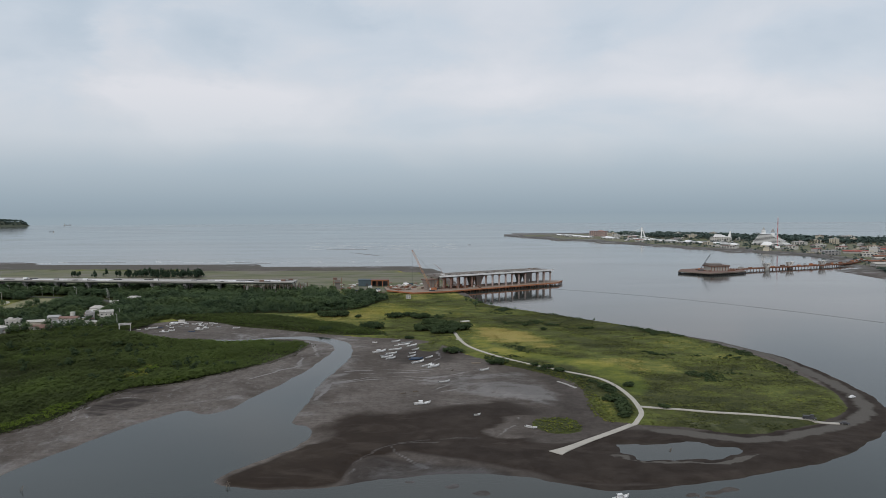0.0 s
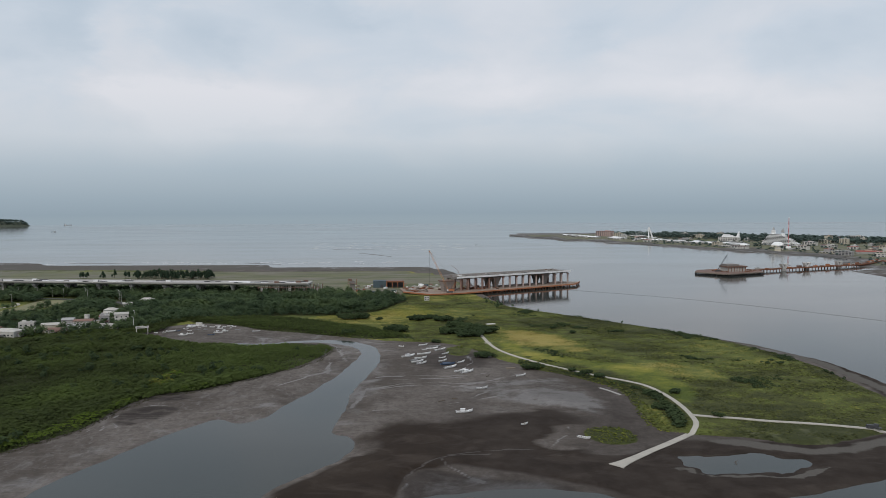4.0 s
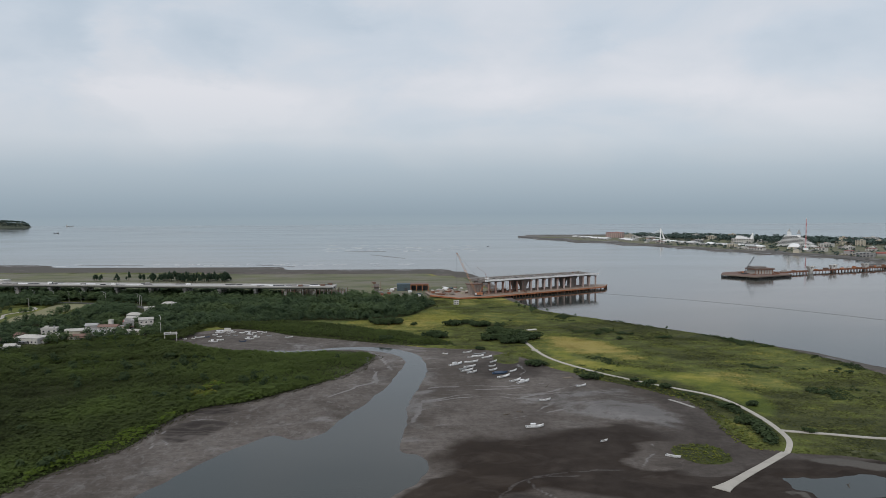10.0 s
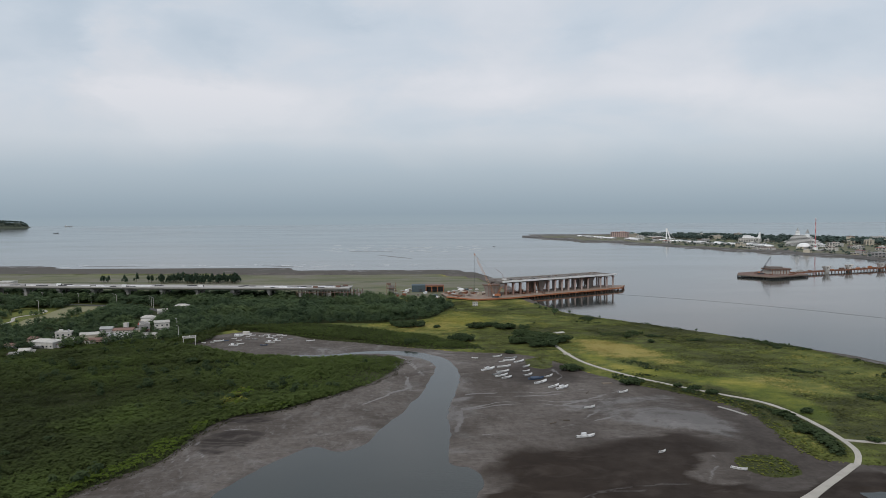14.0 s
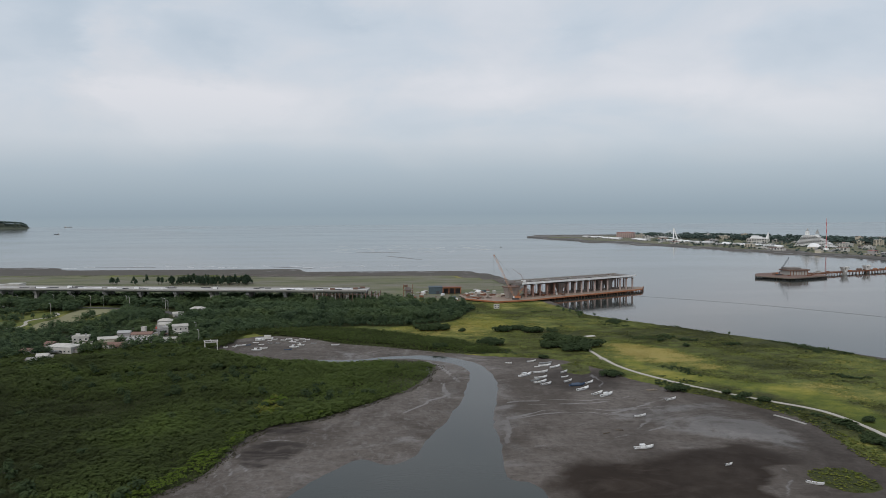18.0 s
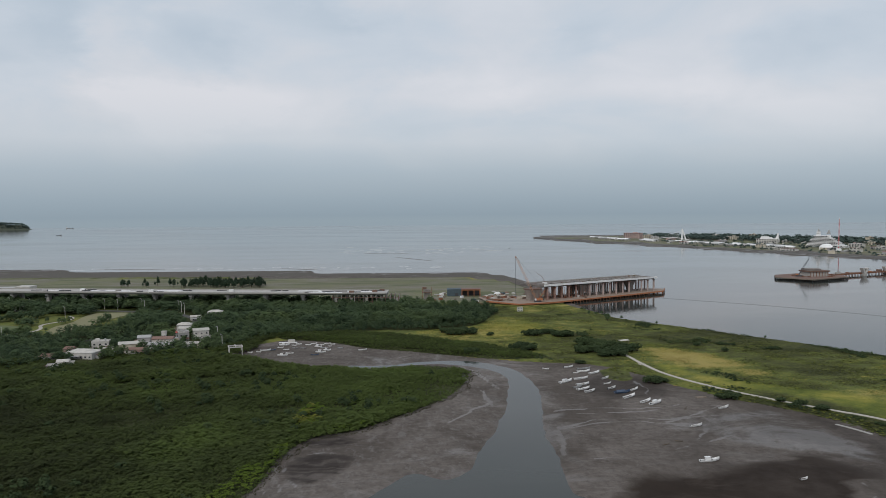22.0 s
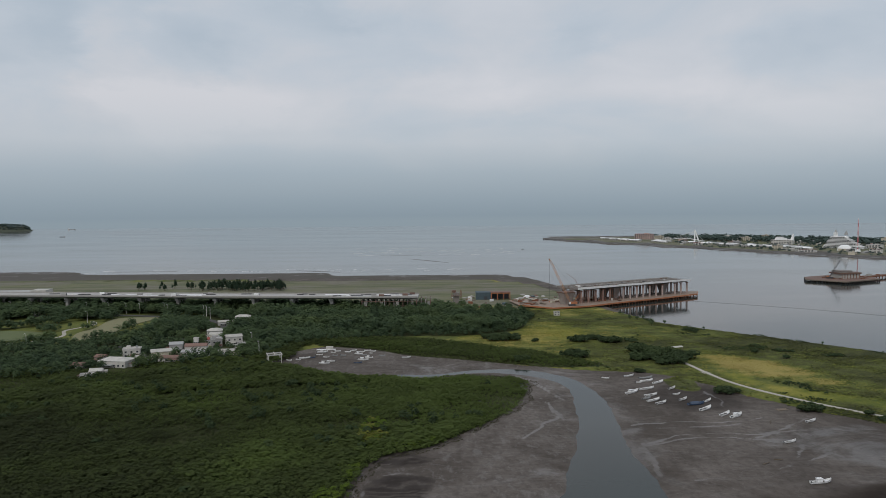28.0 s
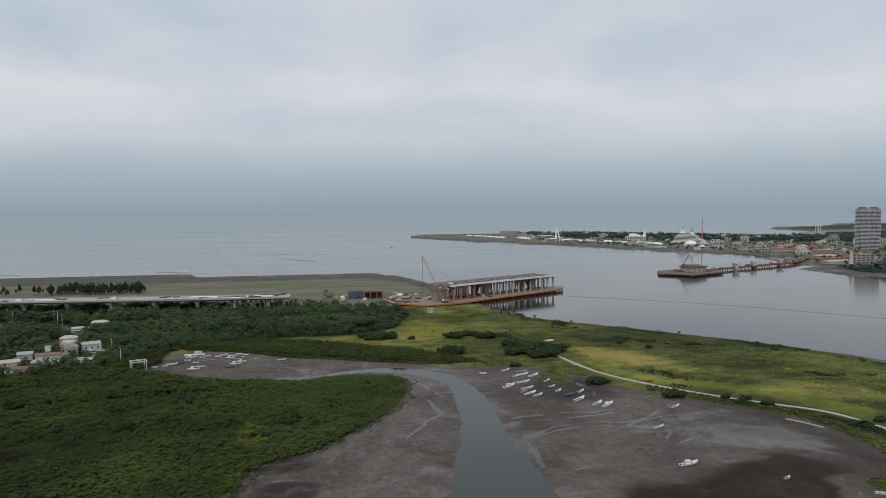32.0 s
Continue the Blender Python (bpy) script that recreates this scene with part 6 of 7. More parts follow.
for z_ in (1.0, 4.0):
    for s in (-2, 2):
        part("window", Shape().box(s, -2.28, z_, 1.7, 0.08, 1.1), M_GLASS, hut)
lean = thing("open_shelter", 50.0, 733.0, 1.8, 24, "low pale sheet roof on posts among the meadow shrubs", "shelter")
part("roof", Shape().gable(0, 0, 2.5, 9, 5, 0.9), M_ROOF_W, lean)
for sx in (-4, 4):
    for sy in (-2, 2):
        part("post", Shape().box(sx, sy, -0.3, 0.2, 0.2, 2.85), M_TWOOD, lean)
boat_shed = thing("boat_shed", -66, 930, 1.8, 22, "low white shed among the trees by the meadow", "shed")
part("wall", Shape().box(0, 0, 0, 13, 5, 2.4), M_WALL_W, boat_shed)
part("roof", Shape().gable(0, 0, 2.4, 14, 6, 1.0), M_ROOF_W, boat_shed)


# crawler crane with a lattice boom
def lattice(p, q, w, mat, parent, name, bays):
    p, q = Vector(p), Vector(q)
    d = (q - p).normalized()
    u = d.cross(Vector((0, 1, 0))).normalized()
    v = d.cross(u)
    corner = lambda t, a, b: p + (q - p) * t + (u * a + v * b) * w * (0.5 if 0.08 < t < 0.94 else 0.2)
    sh = Shape()
    ts = [0] + [0.08 + 0.86 * i / bays for i in range(bays + 1)] + [1]
    for t0, t1 in zip(ts, ts[1:]):
        for a, b in ((-1, -1), (1, -1), (1, 1), (-1, 1)):
            sh.tube(corner(t0, a, b), corner(t1, a, b), 0.13, 0.13, 4)
        sh.tube(corner(t0, -1, -1), corner(t1, 1, -1), 0.08, 0.08, 4).tube(corner(t0, 1, 1), corner(t1, -1, 1), 0.08, 0.08, 4)
        sh.tube(corner(t0, -1, 1), corner(t1, -1, -1), 0.08, 0.08, 4).tube(corner(t0, 1, -1), corner(t1, 1, 1), 0.08, 0.08, 4)
    return part(name, sh, mat, parent)


crane = thing("crawler_crane", 12, 1008, 3.9, 0, "red and yellow crawler crane with a tall lattice boom", "crane")
for s in (-2.6, 2.6):
    part("track", Shape().box(0, s, 0, 8.5, 1.2, 1.3), M_DARK, crane)
part("carriage", Shape().box(0, 0, 1.0, 4, 4, 0.9), M_DARK, crane)
part("machine_house", Shape().box(2.5, 0, 1.9, 8, 3.2, 2.6), M_ORANGE, crane)
part("cab", Shape().box(-2.6, -1.3, 1.9, 1.8, 1.4, 2.2), M_WHITE, crane)
part("counterweight", Shape().box(7.0, 0, 1.9, 1.6, 3.6, 2.2), M_DARK, crane)
lattice((-1.5, 0, 2.6), (-26.5, 0, 55.0), 1.9, plain("boom_paint", (0.55, 0.27, 0.13), 0.6), crane, "boom", 22)
lattice((2, 0, 4.2), (9, 0, 14), 1.2, M_ORANGE, crane, "mast", 5)
part("pendant", Shape().tube((9, 0, 14), (-26, 0, 54.5), 0.09, 0.09, 4), M_DARK, crane)
part("hoist_rope", Shape().tube((-27, 0, 54.6), (-27, 0, 6), 0.16, 0.16, 5), M_DARK, crane)
part("hook_block", Shape().box(-27, 0, 4.2, 0.8, 0.6, 1.9), M_ORANGE, crane)
part("tip_sheave", Shape().box(-26.8, 0, 54.4, 1.6, 1.0, 1.4), M_ORANGE, crane)
pump = thing("concrete_pump", 26, 1046, 21.85, 0, "thin folding pump arm standing on the bridge deck", "concrete pump")
part("base", Shape().box(0, 0, 0, 6, 2.4, 2.2), M_WHITE, pump)
part("arm", Shape().tube((0, 0, 2), (-3, 0, 9), 0.25, 0.2, 6), M_RUST, pump)
part("upper_arm", Shape().tube((-3, 0, 9), (-14, 0, 17), 0.2, 0.12, 6), M_RUST, pump)


# ---------------------------------------------------------------- the viaduct on land
VIA = [(-1500, 1150), (-1000, 1062), (-668, 1020), (-600, 1013), (-460, 996), (-325, 980), (-195, 970), (-150, 968)]
via = thing("viaduct", -400, 990, -1.5, 0, "long pale concrete viaduct under construction above the trees", "viaduct")
q, ang = along(VIA, 22.0)
rings, slab, para_n, para_f = [], [], [], []
for (px_, py_), t in zip(q, ang):
    n = Vector((-math.sin(t), math.cos(t)))
    f = lambda off, z_: (px_ + n.x * off + 400, py_ + n.y * off - 990, z_)
    rings.append([f(0, 21.3), f(0, 20.9), f(4, 20.3), f(6, 18.7), f(13, 18.7), f(15, 20.3), f(19, 20.3), f(21, 18.7), f(28, 18.7), f(30, 20.3), f(34, 20.9), f(34, 21.3)])
    slab.append([f(0.4, 21.3), f(33.6, 21.3), f(33.6, 21.55), f(0.4, 21.55)])
    para_n.append([f(-0.25, 20.8), f(0.25, 20.8), f(0.25, 22.5), f(-0.25, 22.5)])
    para_f.append([f(33.75, 20.8), f(34.25, 20.8), f(34.25, 22.5), f(33.75, 22.5)])
part("girder", Shape().loft(rings), M_CONC, via)
part("road_slab", Shape().loft(slab), plain("new_slab", (0.44, 0.425, 0.40), 0.85, vary=0.4, dirt=0.7), via, "pale bare concrete road slab")
part("parapet", Shape().loft(para_n), M_CONC, via)
part("parapet", Shape().loft(para_f), M_CONC, via)
q, ang = along(VIA, 46.0)
for k, ((px_, py_), t) in enumerate(zip(q, ang)):
    if px_ > -235:
        continue
    for off in (9.5, 24.5):
        x_, y_ = px_ - math.sin(t) * off + 400, py_ + math.cos(t) * off - 990
        pr = part("pier", Shape().box(x_, y_, -0.5, 3.4, 5.0, 16.5, t).box(x_, y_, 16, 4.2, 9.5, 2.7, t, 1.05), M_CONC, via)
for i in range(16):
    for off in (2, 12, 22, 32):
        part("falsework_post", Shape().tube((-234 + i * 5.2 + 400, 973 - i * 0.3 + off - 990, -0.3), (-234 + i * 5.2 + 400, 973 - i * 0.3 + off - 990, 18.7), 0.5, 0.5, 7), (M_CONC_D, M_CONC, M_BROWN)[(i + off) % 3], via)
for i in range(3):
    part("falsework_beam", Shape().box(-195 + 400, 971.5 - 990, 6 + i * 5.2, 80, 0.5, 0.5), M_BROWN, via)
for i in range(5):
    part("end_wall", Shape().box(-230 + i * 18 + 400, 974 - 990, -0.3, 3.0, 0.8, 17), M_CONC, via)
# things lying on the deck
for i in range(40):
    s = rng.uniform(-620, -165)
    yy = np.interp(s, [p[0] for p in VIA], [p[1] for p in VIA]) + rng.uniform(5, 29)
    it = thing(("deck_container", "panel_stack", "cover_sheet", "rebar_bundle")[i % 4], s, yy, 20.05, rng.uniform(-8, 8),
               ("grey site container on the viaduct deck", "timber panels stacked on the viaduct deck", "white sheets over fresh concrete on the viaduct", "dark bundle of reinforcing bars on the viaduct")[i % 4],
               ("container", "panel stack", "sheet", "steel bars")[i % 4], "materials on the viaduct")
    if i % 4 == 0:
        part("box", Shape().box(0, 0, 0, 6, 2.4, 2.4), (M_WALL_G, M_WHITE, M_BROWN)[i % 3], it)
        part("door", Shape().box(3.04, 0, 0.1, 0.08, 2.0, 2.1), M_DARK, it)
    elif i % 4 == 2:
        part("sheet", Shape().box(0, 0, 0, rng.uniform(16, 40), 6, 0.35), M_WHITE, it)
    else:
        part("load", Shape().box(0, 0, 0, rng.uniform(6, 16), 2.2, 0.9), (M_TWOOD, M_DARK)[i % 2], it)
        part("bearer", Shape().box(0, 0, 0.9, 0.3, 2.4, 0.2), M_TWOOD, it)


# ---------------------------------------------------------------- platform and trestle in the river
plat = thing("river_platform", 490, 1300, 0, 0, "rusty steel working platform on piles in the river", "platform")
PP = [(434, 1302), (474, 1256), (549, 1296), (556, 1340), (520, 1376), (450, 1340)]
pl = lambda p: (p[0] - 490, p[1] - 1300)
part("deck", Shape().prism([pl(p) for p in PP], 3.4, 4.2), M_BROWN, plat)
for a, b in zip(PP, PP[1:] + PP[:1]):
    (ax, ay), (bx, by) = pl(a), pl(b)
    ln = math.hypot(bx - ax, by - ay)
    part("edge_beam", Shape().box((ax + bx) / 2, (ay + by) / 2, 2.7, ln, 0.6, 1.5, math.atan2(by - ay, bx - ax)), M_TWOOD, plat)
    for i in range(int(ln / 4.5)):
        u = (i + 0.5) / int(ln / 4.5)
        part("pile", Shape().tube((ax + (bx - ax) * u, ay + (by - ay) * u, -3), (ax + (bx - ax) * u, ay + (by - ay) * u, 3.5), 0.45, 0.45, 7), M_DARK, plat)
cof = thing("cofferdam", 505, 1318, 4.2, 12, "grey brown cofferdam with stacked formwork on the platform", "cofferdam")
part("wall", Shape().box(0, 0, 0, 34, 24, 7), M_CONC, cof)
part("formwork", Shape().box(0, 0, 7, 38, 27, 2.2), M_BROWN, cof)
part("upper_formwork", Shape().box(-6, 0, 9.2, 22, 20, 3.0), M_CONC_D, cof)
for i in range(7):
    part("strut", Shape().box(-16 + i * 5.3, -12.3, 0, 0.7, 0.7, 7), M_RUST, cof)
for i in range(14):
    bx, by = rng.uniform(455, 545), rng.uniform(1285, 1345)
    if abs(bx - 505) < 22 and abs(by - 1318) < 18:
        continue
    it = thing("steel_stack", bx, by, 4.2, rng.uniform(0, 180), "stack of rusty steel on the river platform", "steel stack", "stacks on the river platform")
    part("layer", Shape().box(0, 0, 0, rng.uniform(5, 10), 2.6, 0.9), M_RUST, it)
    part("layer", Shape().box(0.4, 0, 0.9, rng.uniform(4, 8), 2.2, 0.9), M_BROWN, it)
rc = thing("mobile_crane", 474, 1306, 4.2, 0, "dark mobile crane with a leaning boom on the platform", "crane")
part("carrier", Shape().box(0, 0, 0.6, 10, 3, 1.8), M_DARK, rc)
part("cab", Shape().box(-3, 0, 2.4, 3, 2.4, 2), M_ORANGE, rc)
lattice((0, 0, 3), (17, 2, 29), 1.6, M_DARK, rc, "boom", 12)
part("rope", Shape().tube((17, 2, 29), (17, 2, 16), 0.12, 0.12, 4), M_DARK, rc)
link = thing("river_trestle", 690, 1390, 0, 0, "long rusty trestle bridging from the platform to the far bank", "trestle")
LINE = [(548, 1330), (620, 1368), (700, 1400), (810, 1452), (905, 1560)]
q, ang = along(LINE, 8.0)
rings = [[(px_ - math.sin(t) * o - 690, py_ + math.cos(t) * o - 1390, z_) for o, z_ in ((0, 3.6), (16, 3.6), (16, 4.5), (0, 4.5))] for (px_, py_), t in zip(q, ang)]
part("deck", Shape().loft(rings), M_BROWN, link)
for (px_, py_), t in zip(q, ang):
    for o in (0.8, 15):
        part("pile", Shape().tube((px_ - math.sin(t) * o - 690, py_ + math.cos(t) * o - 1390, -3), (px_ - math.sin(t) * o - 690, py_ + math.cos(t) * o - 1390, 3.7), 0.5, 0.5, 7), M_RUST, link)
    part("side_panel", Shape().box(px_ - 690, py_ - 1390, 3.0, 7.6, 0.4, 2.2, t), M_RUST, link)
for k, (sx, sy) in enumerate(((612, 1362), (668, 1394), (742, 1424))):
    yp = thing("bridge_pier", sx, sy, 0, 25, "pale forked concrete bridge pier standing in the river", "pier", "river piers")
    yp.scale = (0.8, 0.8, 0.85)
    part("foot", Shape().box(0, 0, -3, 9, 7, 7), M_CONC, yp)
    for s in (-1, 1):
        part("arm", Shape().loft([[(s * 2 - 2, -3, 4), (s * 2 + 2, -3, 4), (s * 2 + 2, 3, 4), (s * 2 - 2, 3, 4)], [(s * 8 - 2, -4, 15), (s * 8 + 3, -4, 15), (s * 8 + 3, 4, 15), (s * 8 - 2, 4, 15)]]), M_PALE, yp)
    part("tie", Shape().box(0, 0, 12.5, 16, 5, 1.5), M_CONC, yp)
for i in range(34):
    u = rng.uniform(0.03, 0.98)
    j = int(u * (len(q) - 1))
    it = thing(("steel_stack", "site_cabin")[i % 2], q[j][0] - math.sin(ang[j]) * 8, q[j][1] + math.cos(ang[j]) * 8, 4.5, math.degrees(ang[j]) + rng.uniform(-10, 10),
               ("rusty steel beams stacked on the river trestle", "small faded site cabin on the river trestle")[i % 2], ("steel stack", "cabin")[i % 2], "load of the river trestle")
    part("body", Shape().box(0, 0, 0, rng.uniform(4, 11), rng.uniform(2, 5), rng.uniform(1, 3.4)), (M_RUST, M_ORANGE, M_BROWN, M_CONC)[i % 4], it)
    part("cover", Shape().box(0.5, 0, 3.42, 3, 2, 0.3), M_DARK, it) if i % 2 else None
# thin tube added in place of a current seam on the water
q, ang = along([(170, 1075), (232, 1028), (300, 972), (368, 895), (430, 812), (478, 735), (520, 650)], 12.0)
seam_line = Shape().loft([[(px_ - math.sin(t) * 0.16 * math.cos(k * 1.047), py_ + math.cos(t) * 0.16 * math.cos(k * 1.047), 0.02 + 0.16 * math.sin(k * 1.047)) for k in range(6)] for (px_, py_), t in zip(q, ang)])
tagged(part("floating_boom", seam_line, M_GRAVEL), "thin grey tube along a current seam across the river", "floating boom")


# ---------------------------------------------------------------- the town on the far bank
def block(x, y, w, d, h, turn, wall, roof, label, floors, group="buildings of the far town", name="building"):
    b = thing(name, x, y, float(ground_z(x, y)) - 0.3, turn, label, "building", group)
    part("wall", Shape().box(0, 0, 0, w, d, h), wall, b)
    top = part("roof", Shape().box(0, 0, h, w + 0.8, d + 0.8, 0.5), roof, b)
    part("plant_room", Shape().box(w * 0.15, 0, h + 0.5, w * 0.25, d * 0.35, 2.4), wall, top)
    n = max(2, int(w / 7))
    for fl in range(floors):
        for i in range(n):
            part("window", Shape().box((i + 0.5) * w / n - w / 2, -d / 2 - 0.06, 1.2 + fl * h / floors, w / n * 0.62, 0.14, h / floors * 0.48), M_GLASS, b)
    return b


# the terraced hotel shaped like a liner
hotel = thing("terraced_hotel", 960, 2165, 2, -52, "white stepped hotel shaped like a ship with two funnels", "hotel")
for fl in range(9):
    wq_, dq_ = 104 - fl * 8.5, 30 - fl * 1.6
    sx = -fl * 1.8
    fb = part("storey", Shape().box(sx, 0, fl * 3.6, wq_, dq_, 2.5), M_WALL_W, hotel)
    part("balcony_slab", Shape().box(sx, 0, fl * 3.6 + 2.5, wq_ + 2.4, dq_ + 2.4, 1.1), M_WHITE, fb)
    for i in range(max(3, int(wq_ / 6))):
        n = max(3, int(wq_ / 6))
        part("window", Shape().box(sx + (i + 0.5) * wq_ / n - wq_ / 2, -dq_ / 2 - 0.08, fl * 3.6 + 0.5, wq_ / n * 0.7, 0.2, 1.7), M_GLASS, fb)
for sx, hh in ((-24, 20), (4, 17)):
    fn = part("funnel", Shape().box(sx, 0, 32.4 if sx < 0 else 25, 9, 8, hh * 0.55, 0, 0.9), M_WHITE, hotel)
    part("sail_peak", Shape().loft([[(sx - 5, -4, 32 + hh * 0.3), (sx + 4, -4, 32 + hh * 0.3), (sx + 4, 4, 32 + hh * 0.3), (sx - 5, 4, 32 + hh * 0.3)],
                                    [(sx - 0.5, -0.4, 32 + hh), (sx + 0.5, -0.4, 32 + hh), (sx + 0.5, 0.4, 32 + hh), (sx - 0.5, 0.4, 32 + hh)]]), M_ROOF_G, fn)
shell = thing("domed_hall", 905, 2062, 2.2, -48, "white shell-roofed hall beside the hotel", "hall")
part("roof", Shape().loft([[(s, 13 * math.cos(a * math.pi / 10) * k, 16 * math.sin(a * math.pi / 10) * k + 0.2) for a in range(11)] for s, k in ((-16, 0.55), (-9, 0.9), (0, 1.0), (9, 0.9), (16, 0.55))]), M_WHITE, shell)
part("colonnade", Shape().box(6, -14, 0, 34, 4, 6), M_WALL_C, shell)
# observation tower, red and white
tower = thing("observation_tower", 914, 2018, 2.2, 0, "slender red and white observation tower on the quay", "tower")
part("foot", Shape().tube((0, 0, 0), (0, 0, 6), 7, 6, 16), M_WHITE, tower)
for i in range(8):
    part("mast_section", Shape().tube((0, 0, 6 + i * 9.4), (0, 0, 15.4 + i * 9.4), 1.25 - i * 0.04, 1.21 - i * 0.04, 10), (plain("tower_red", (0.50, 0.12, 0.13), 0.5), plain("tower_pink", (0.62, 0.36, 0.36), 0.5))[i % 2], tower)
part("tip", Shape().tube((0, 0, 81), (0, 0, 85), 0.9, 0.2, 8), M_WHITE, tower)
part("cabin_ring", Shape().tube((0, 0, 11), (0, 0, 14.5), 4.2, 4.2, 16), M_WHITE, tower)
# white footbridge with one leaning pylon
foot = thing("cable_footbridge", 700, 2590, 2.0, -42, "white footbridge with a leaning twin pylon", "footbridge")
dk = []
for i in range(15):
    u = i / 14
    dk.append([(-100 + 130 * u, yy, 4 + 7.5 * math.sin(math.pi * min(1, u * 1.1)) + zz) for yy, zz in ((-3, 0), (3, 0), (3, 1.6), (-3, 1.6))])
part("deck", Shape().loft(dk), M_WHITE, foot)
for s in (-1, 1):
    part("pylon_leg", Shape().tube((4 + 5 * s, s * 6, 0), (-3, 0, 41), 3.0, 1.3, 8), M_WHITE, foot)
for i in range(6):
    part("stay", Shape().tube((-3, 0, 37 - i), (-88 + i * 13, 0, 9), 0.22, 0.22, 4), M_WHITE, foot)
part("back_stay", Shape().tube((-3, 0, 38), (26, 0, 5), 0.3, 0.3, 4), M_WHITE, foot)
# sail-fronted white building
sail = block(905, 2415, 62, 24, 13, -45, M_WALL_W, M_ROOF_W, "white tiered building with a tall sail at its end", 3)
for fl in range(3):
    part("terrace", Shape().box(-4 * fl, -2, 13.5 + fl * 3, 40 - fl * 10, 18 - fl * 4, 3), M_WHITE, sail)
part("sail", Shape().loft([[(22, -4, 12), (33, -4, 12), (33, 4, 12), (22, 4, 12)], [(30, -1, 32), (32, -1, 32), (32, 1, 32), (30, 1, 32)]]), M_WHITE, sail)
block(600, 2840, 62, 26, 19, -35, M_WALL_P, M_ROOF_R, "pink many-windowed hotel on the far pier", 5)
block(640, 2795, 30, 18, 14, -35, M_WALL_C, M_ROOF_G, "cream block beside the pink hotel", 4)
for k in range(46):
    u = (k + 0.5) / 46 + rng.uniform(-0.015, 0.015)
    sx, sy = np.interp(u, (0, 0.3, 0.6, 1), (430, 545, 700, 850)) + rng.uniform(6, 60), np.interp(u, (0, 0.3, 0.6, 1), (2830, 2600, 2330, 2030)) + rng.uniform(10, 60)
    w = rng.uniform(16, 40)
    if math.hypot(sx - 690, sy - 2590) < 60 or math.hypot(sx - 930, sy - 2100) < 90:
        continue
    hl = thing("market_hall", sx, sy, 2.2, -55 + rng.uniform(-12, 12), "low white roofed market hall on the quay", "hall", "quayside halls")
    part("wall", Shape().box(0, 0, 0, w, 14, 4), M_WALL_W, hl)
    part("roof", Shape().loft([[(s, -8, 4), (s, -5, 6.0), (s, 0, 6.8), (s, 5, 6.0), (s, 8, 4)] for s in (-w / 2 - 1, w / 2 + 1)]), M_WHITE if k % 3 else M_ROOF_G, hl)
    for i in range(int(w / 6)):
        part("door", Shape().box(-w / 2 + 3 + i * 6, -7.06, 0, 3.4, 0.12, 3), M_DARK, hl)
# the quay wall and breakwater
QUAY = [(262, 2985), (300, 2870), (345, 2760), (406, 2655), (528, 2465), (620, 2262), (700, 2083), (790, 1933), (868, 1788), (893, 1660)]
q, ang = along(QUAY, 25.0)
quay = tagged(part("quay", Shape().loft([[(px_ - math.sin(t) * o, py_ + math.cos(t) * o, z_) for o, z_ in ((-5, -3), (5, -3), (5, 3.4), (-2, 3.4))] for (px_, py_), t in zip(q, ang)]), M_GRAVEL), "dark stone quay wall round the far harbour", "quay", kind="structure")
head = tagged(part("breakwater", Shape().loft([[(258 + u * 240, 2985 - u * 60 + o, z_) for o, z_ in ((-14, -3), (14, -3), (7, 4.5), (-7, 4.5))] for u in (0, 0.5, 1)]), M_GRAVEL), "rubble breakwater at the harbour mouth", "breakwater", kind="structure")
# ordinary buildings
WORDS = [("white", M_WALL_W), ("grey", M_WALL_G), ("cream", M_WALL_C), ("pink", M_WALL_P), ("pale", M_PALE)]
ROOFK = [("grey", M_ROOF_G), ("white", M_ROOF_W), ("red", M_ROOF_R), ("brown", M_ROOF_B)]
made = 0
for k in range(2600):
    bx, by = rng.uniform(560, 2300), rng.uniform(1120, 2950)
    dq = float(inside_by(np.array([bx]), np.array([by]), FAR_TOWN)[0])
    if dq < (60 if bx < 780 else 24) or math.hypot(bx - 940, by - 2120) < 95 or math.hypot(bx - 1257, by - 1830) < 70 or (math.hypot(bx - 690, by - 2590) < 110 and by < 2640) or (bx < 900 and by < 1500):
        continue
    if by > 2640 - 0.25 * (bx - 900) and rng.uniform() < 0.75:
        continue
    cw, rw = WORDS[int(rng.choice(5, p=(0.34, 0.26, 0.2, 0.06, 0.14)))], ROOFK[int(rng.choice(4, p=(0.42, 0.3, 0.14, 0.14)))]
    fl = int(rng.choice((1, 2, 3, 4, 5), p=(0.3, 0.32, 0.22, 0.1, 0.06)))
    block(bx, by, rng.uniform(14, 40), rng.uniform(10, 20), fl * 3.3, rng.choice((-48, -50, -40, 38, 45)) + rng.uniform(-5, 5), cw[1], rw[1], cw[0] + " town building with a flat " + rw[0] + " roof", fl)
    made += 1
    if made >= 215:
        break
block(1543, 2396, 52, 20, 21, -40, M_WALL_W, M_ROOF_W, "white office block above the far trees", 6)
block(1699, 2597, 18, 14, 34, -40, M_WALL_W, M_ROOF_W, "slim white tower block above the far trees", 9)
block(1320, 2440, 42, 18, 15, -40, M_WALL_W, M_ROOF_G, "white slab building above the far trees", 4)
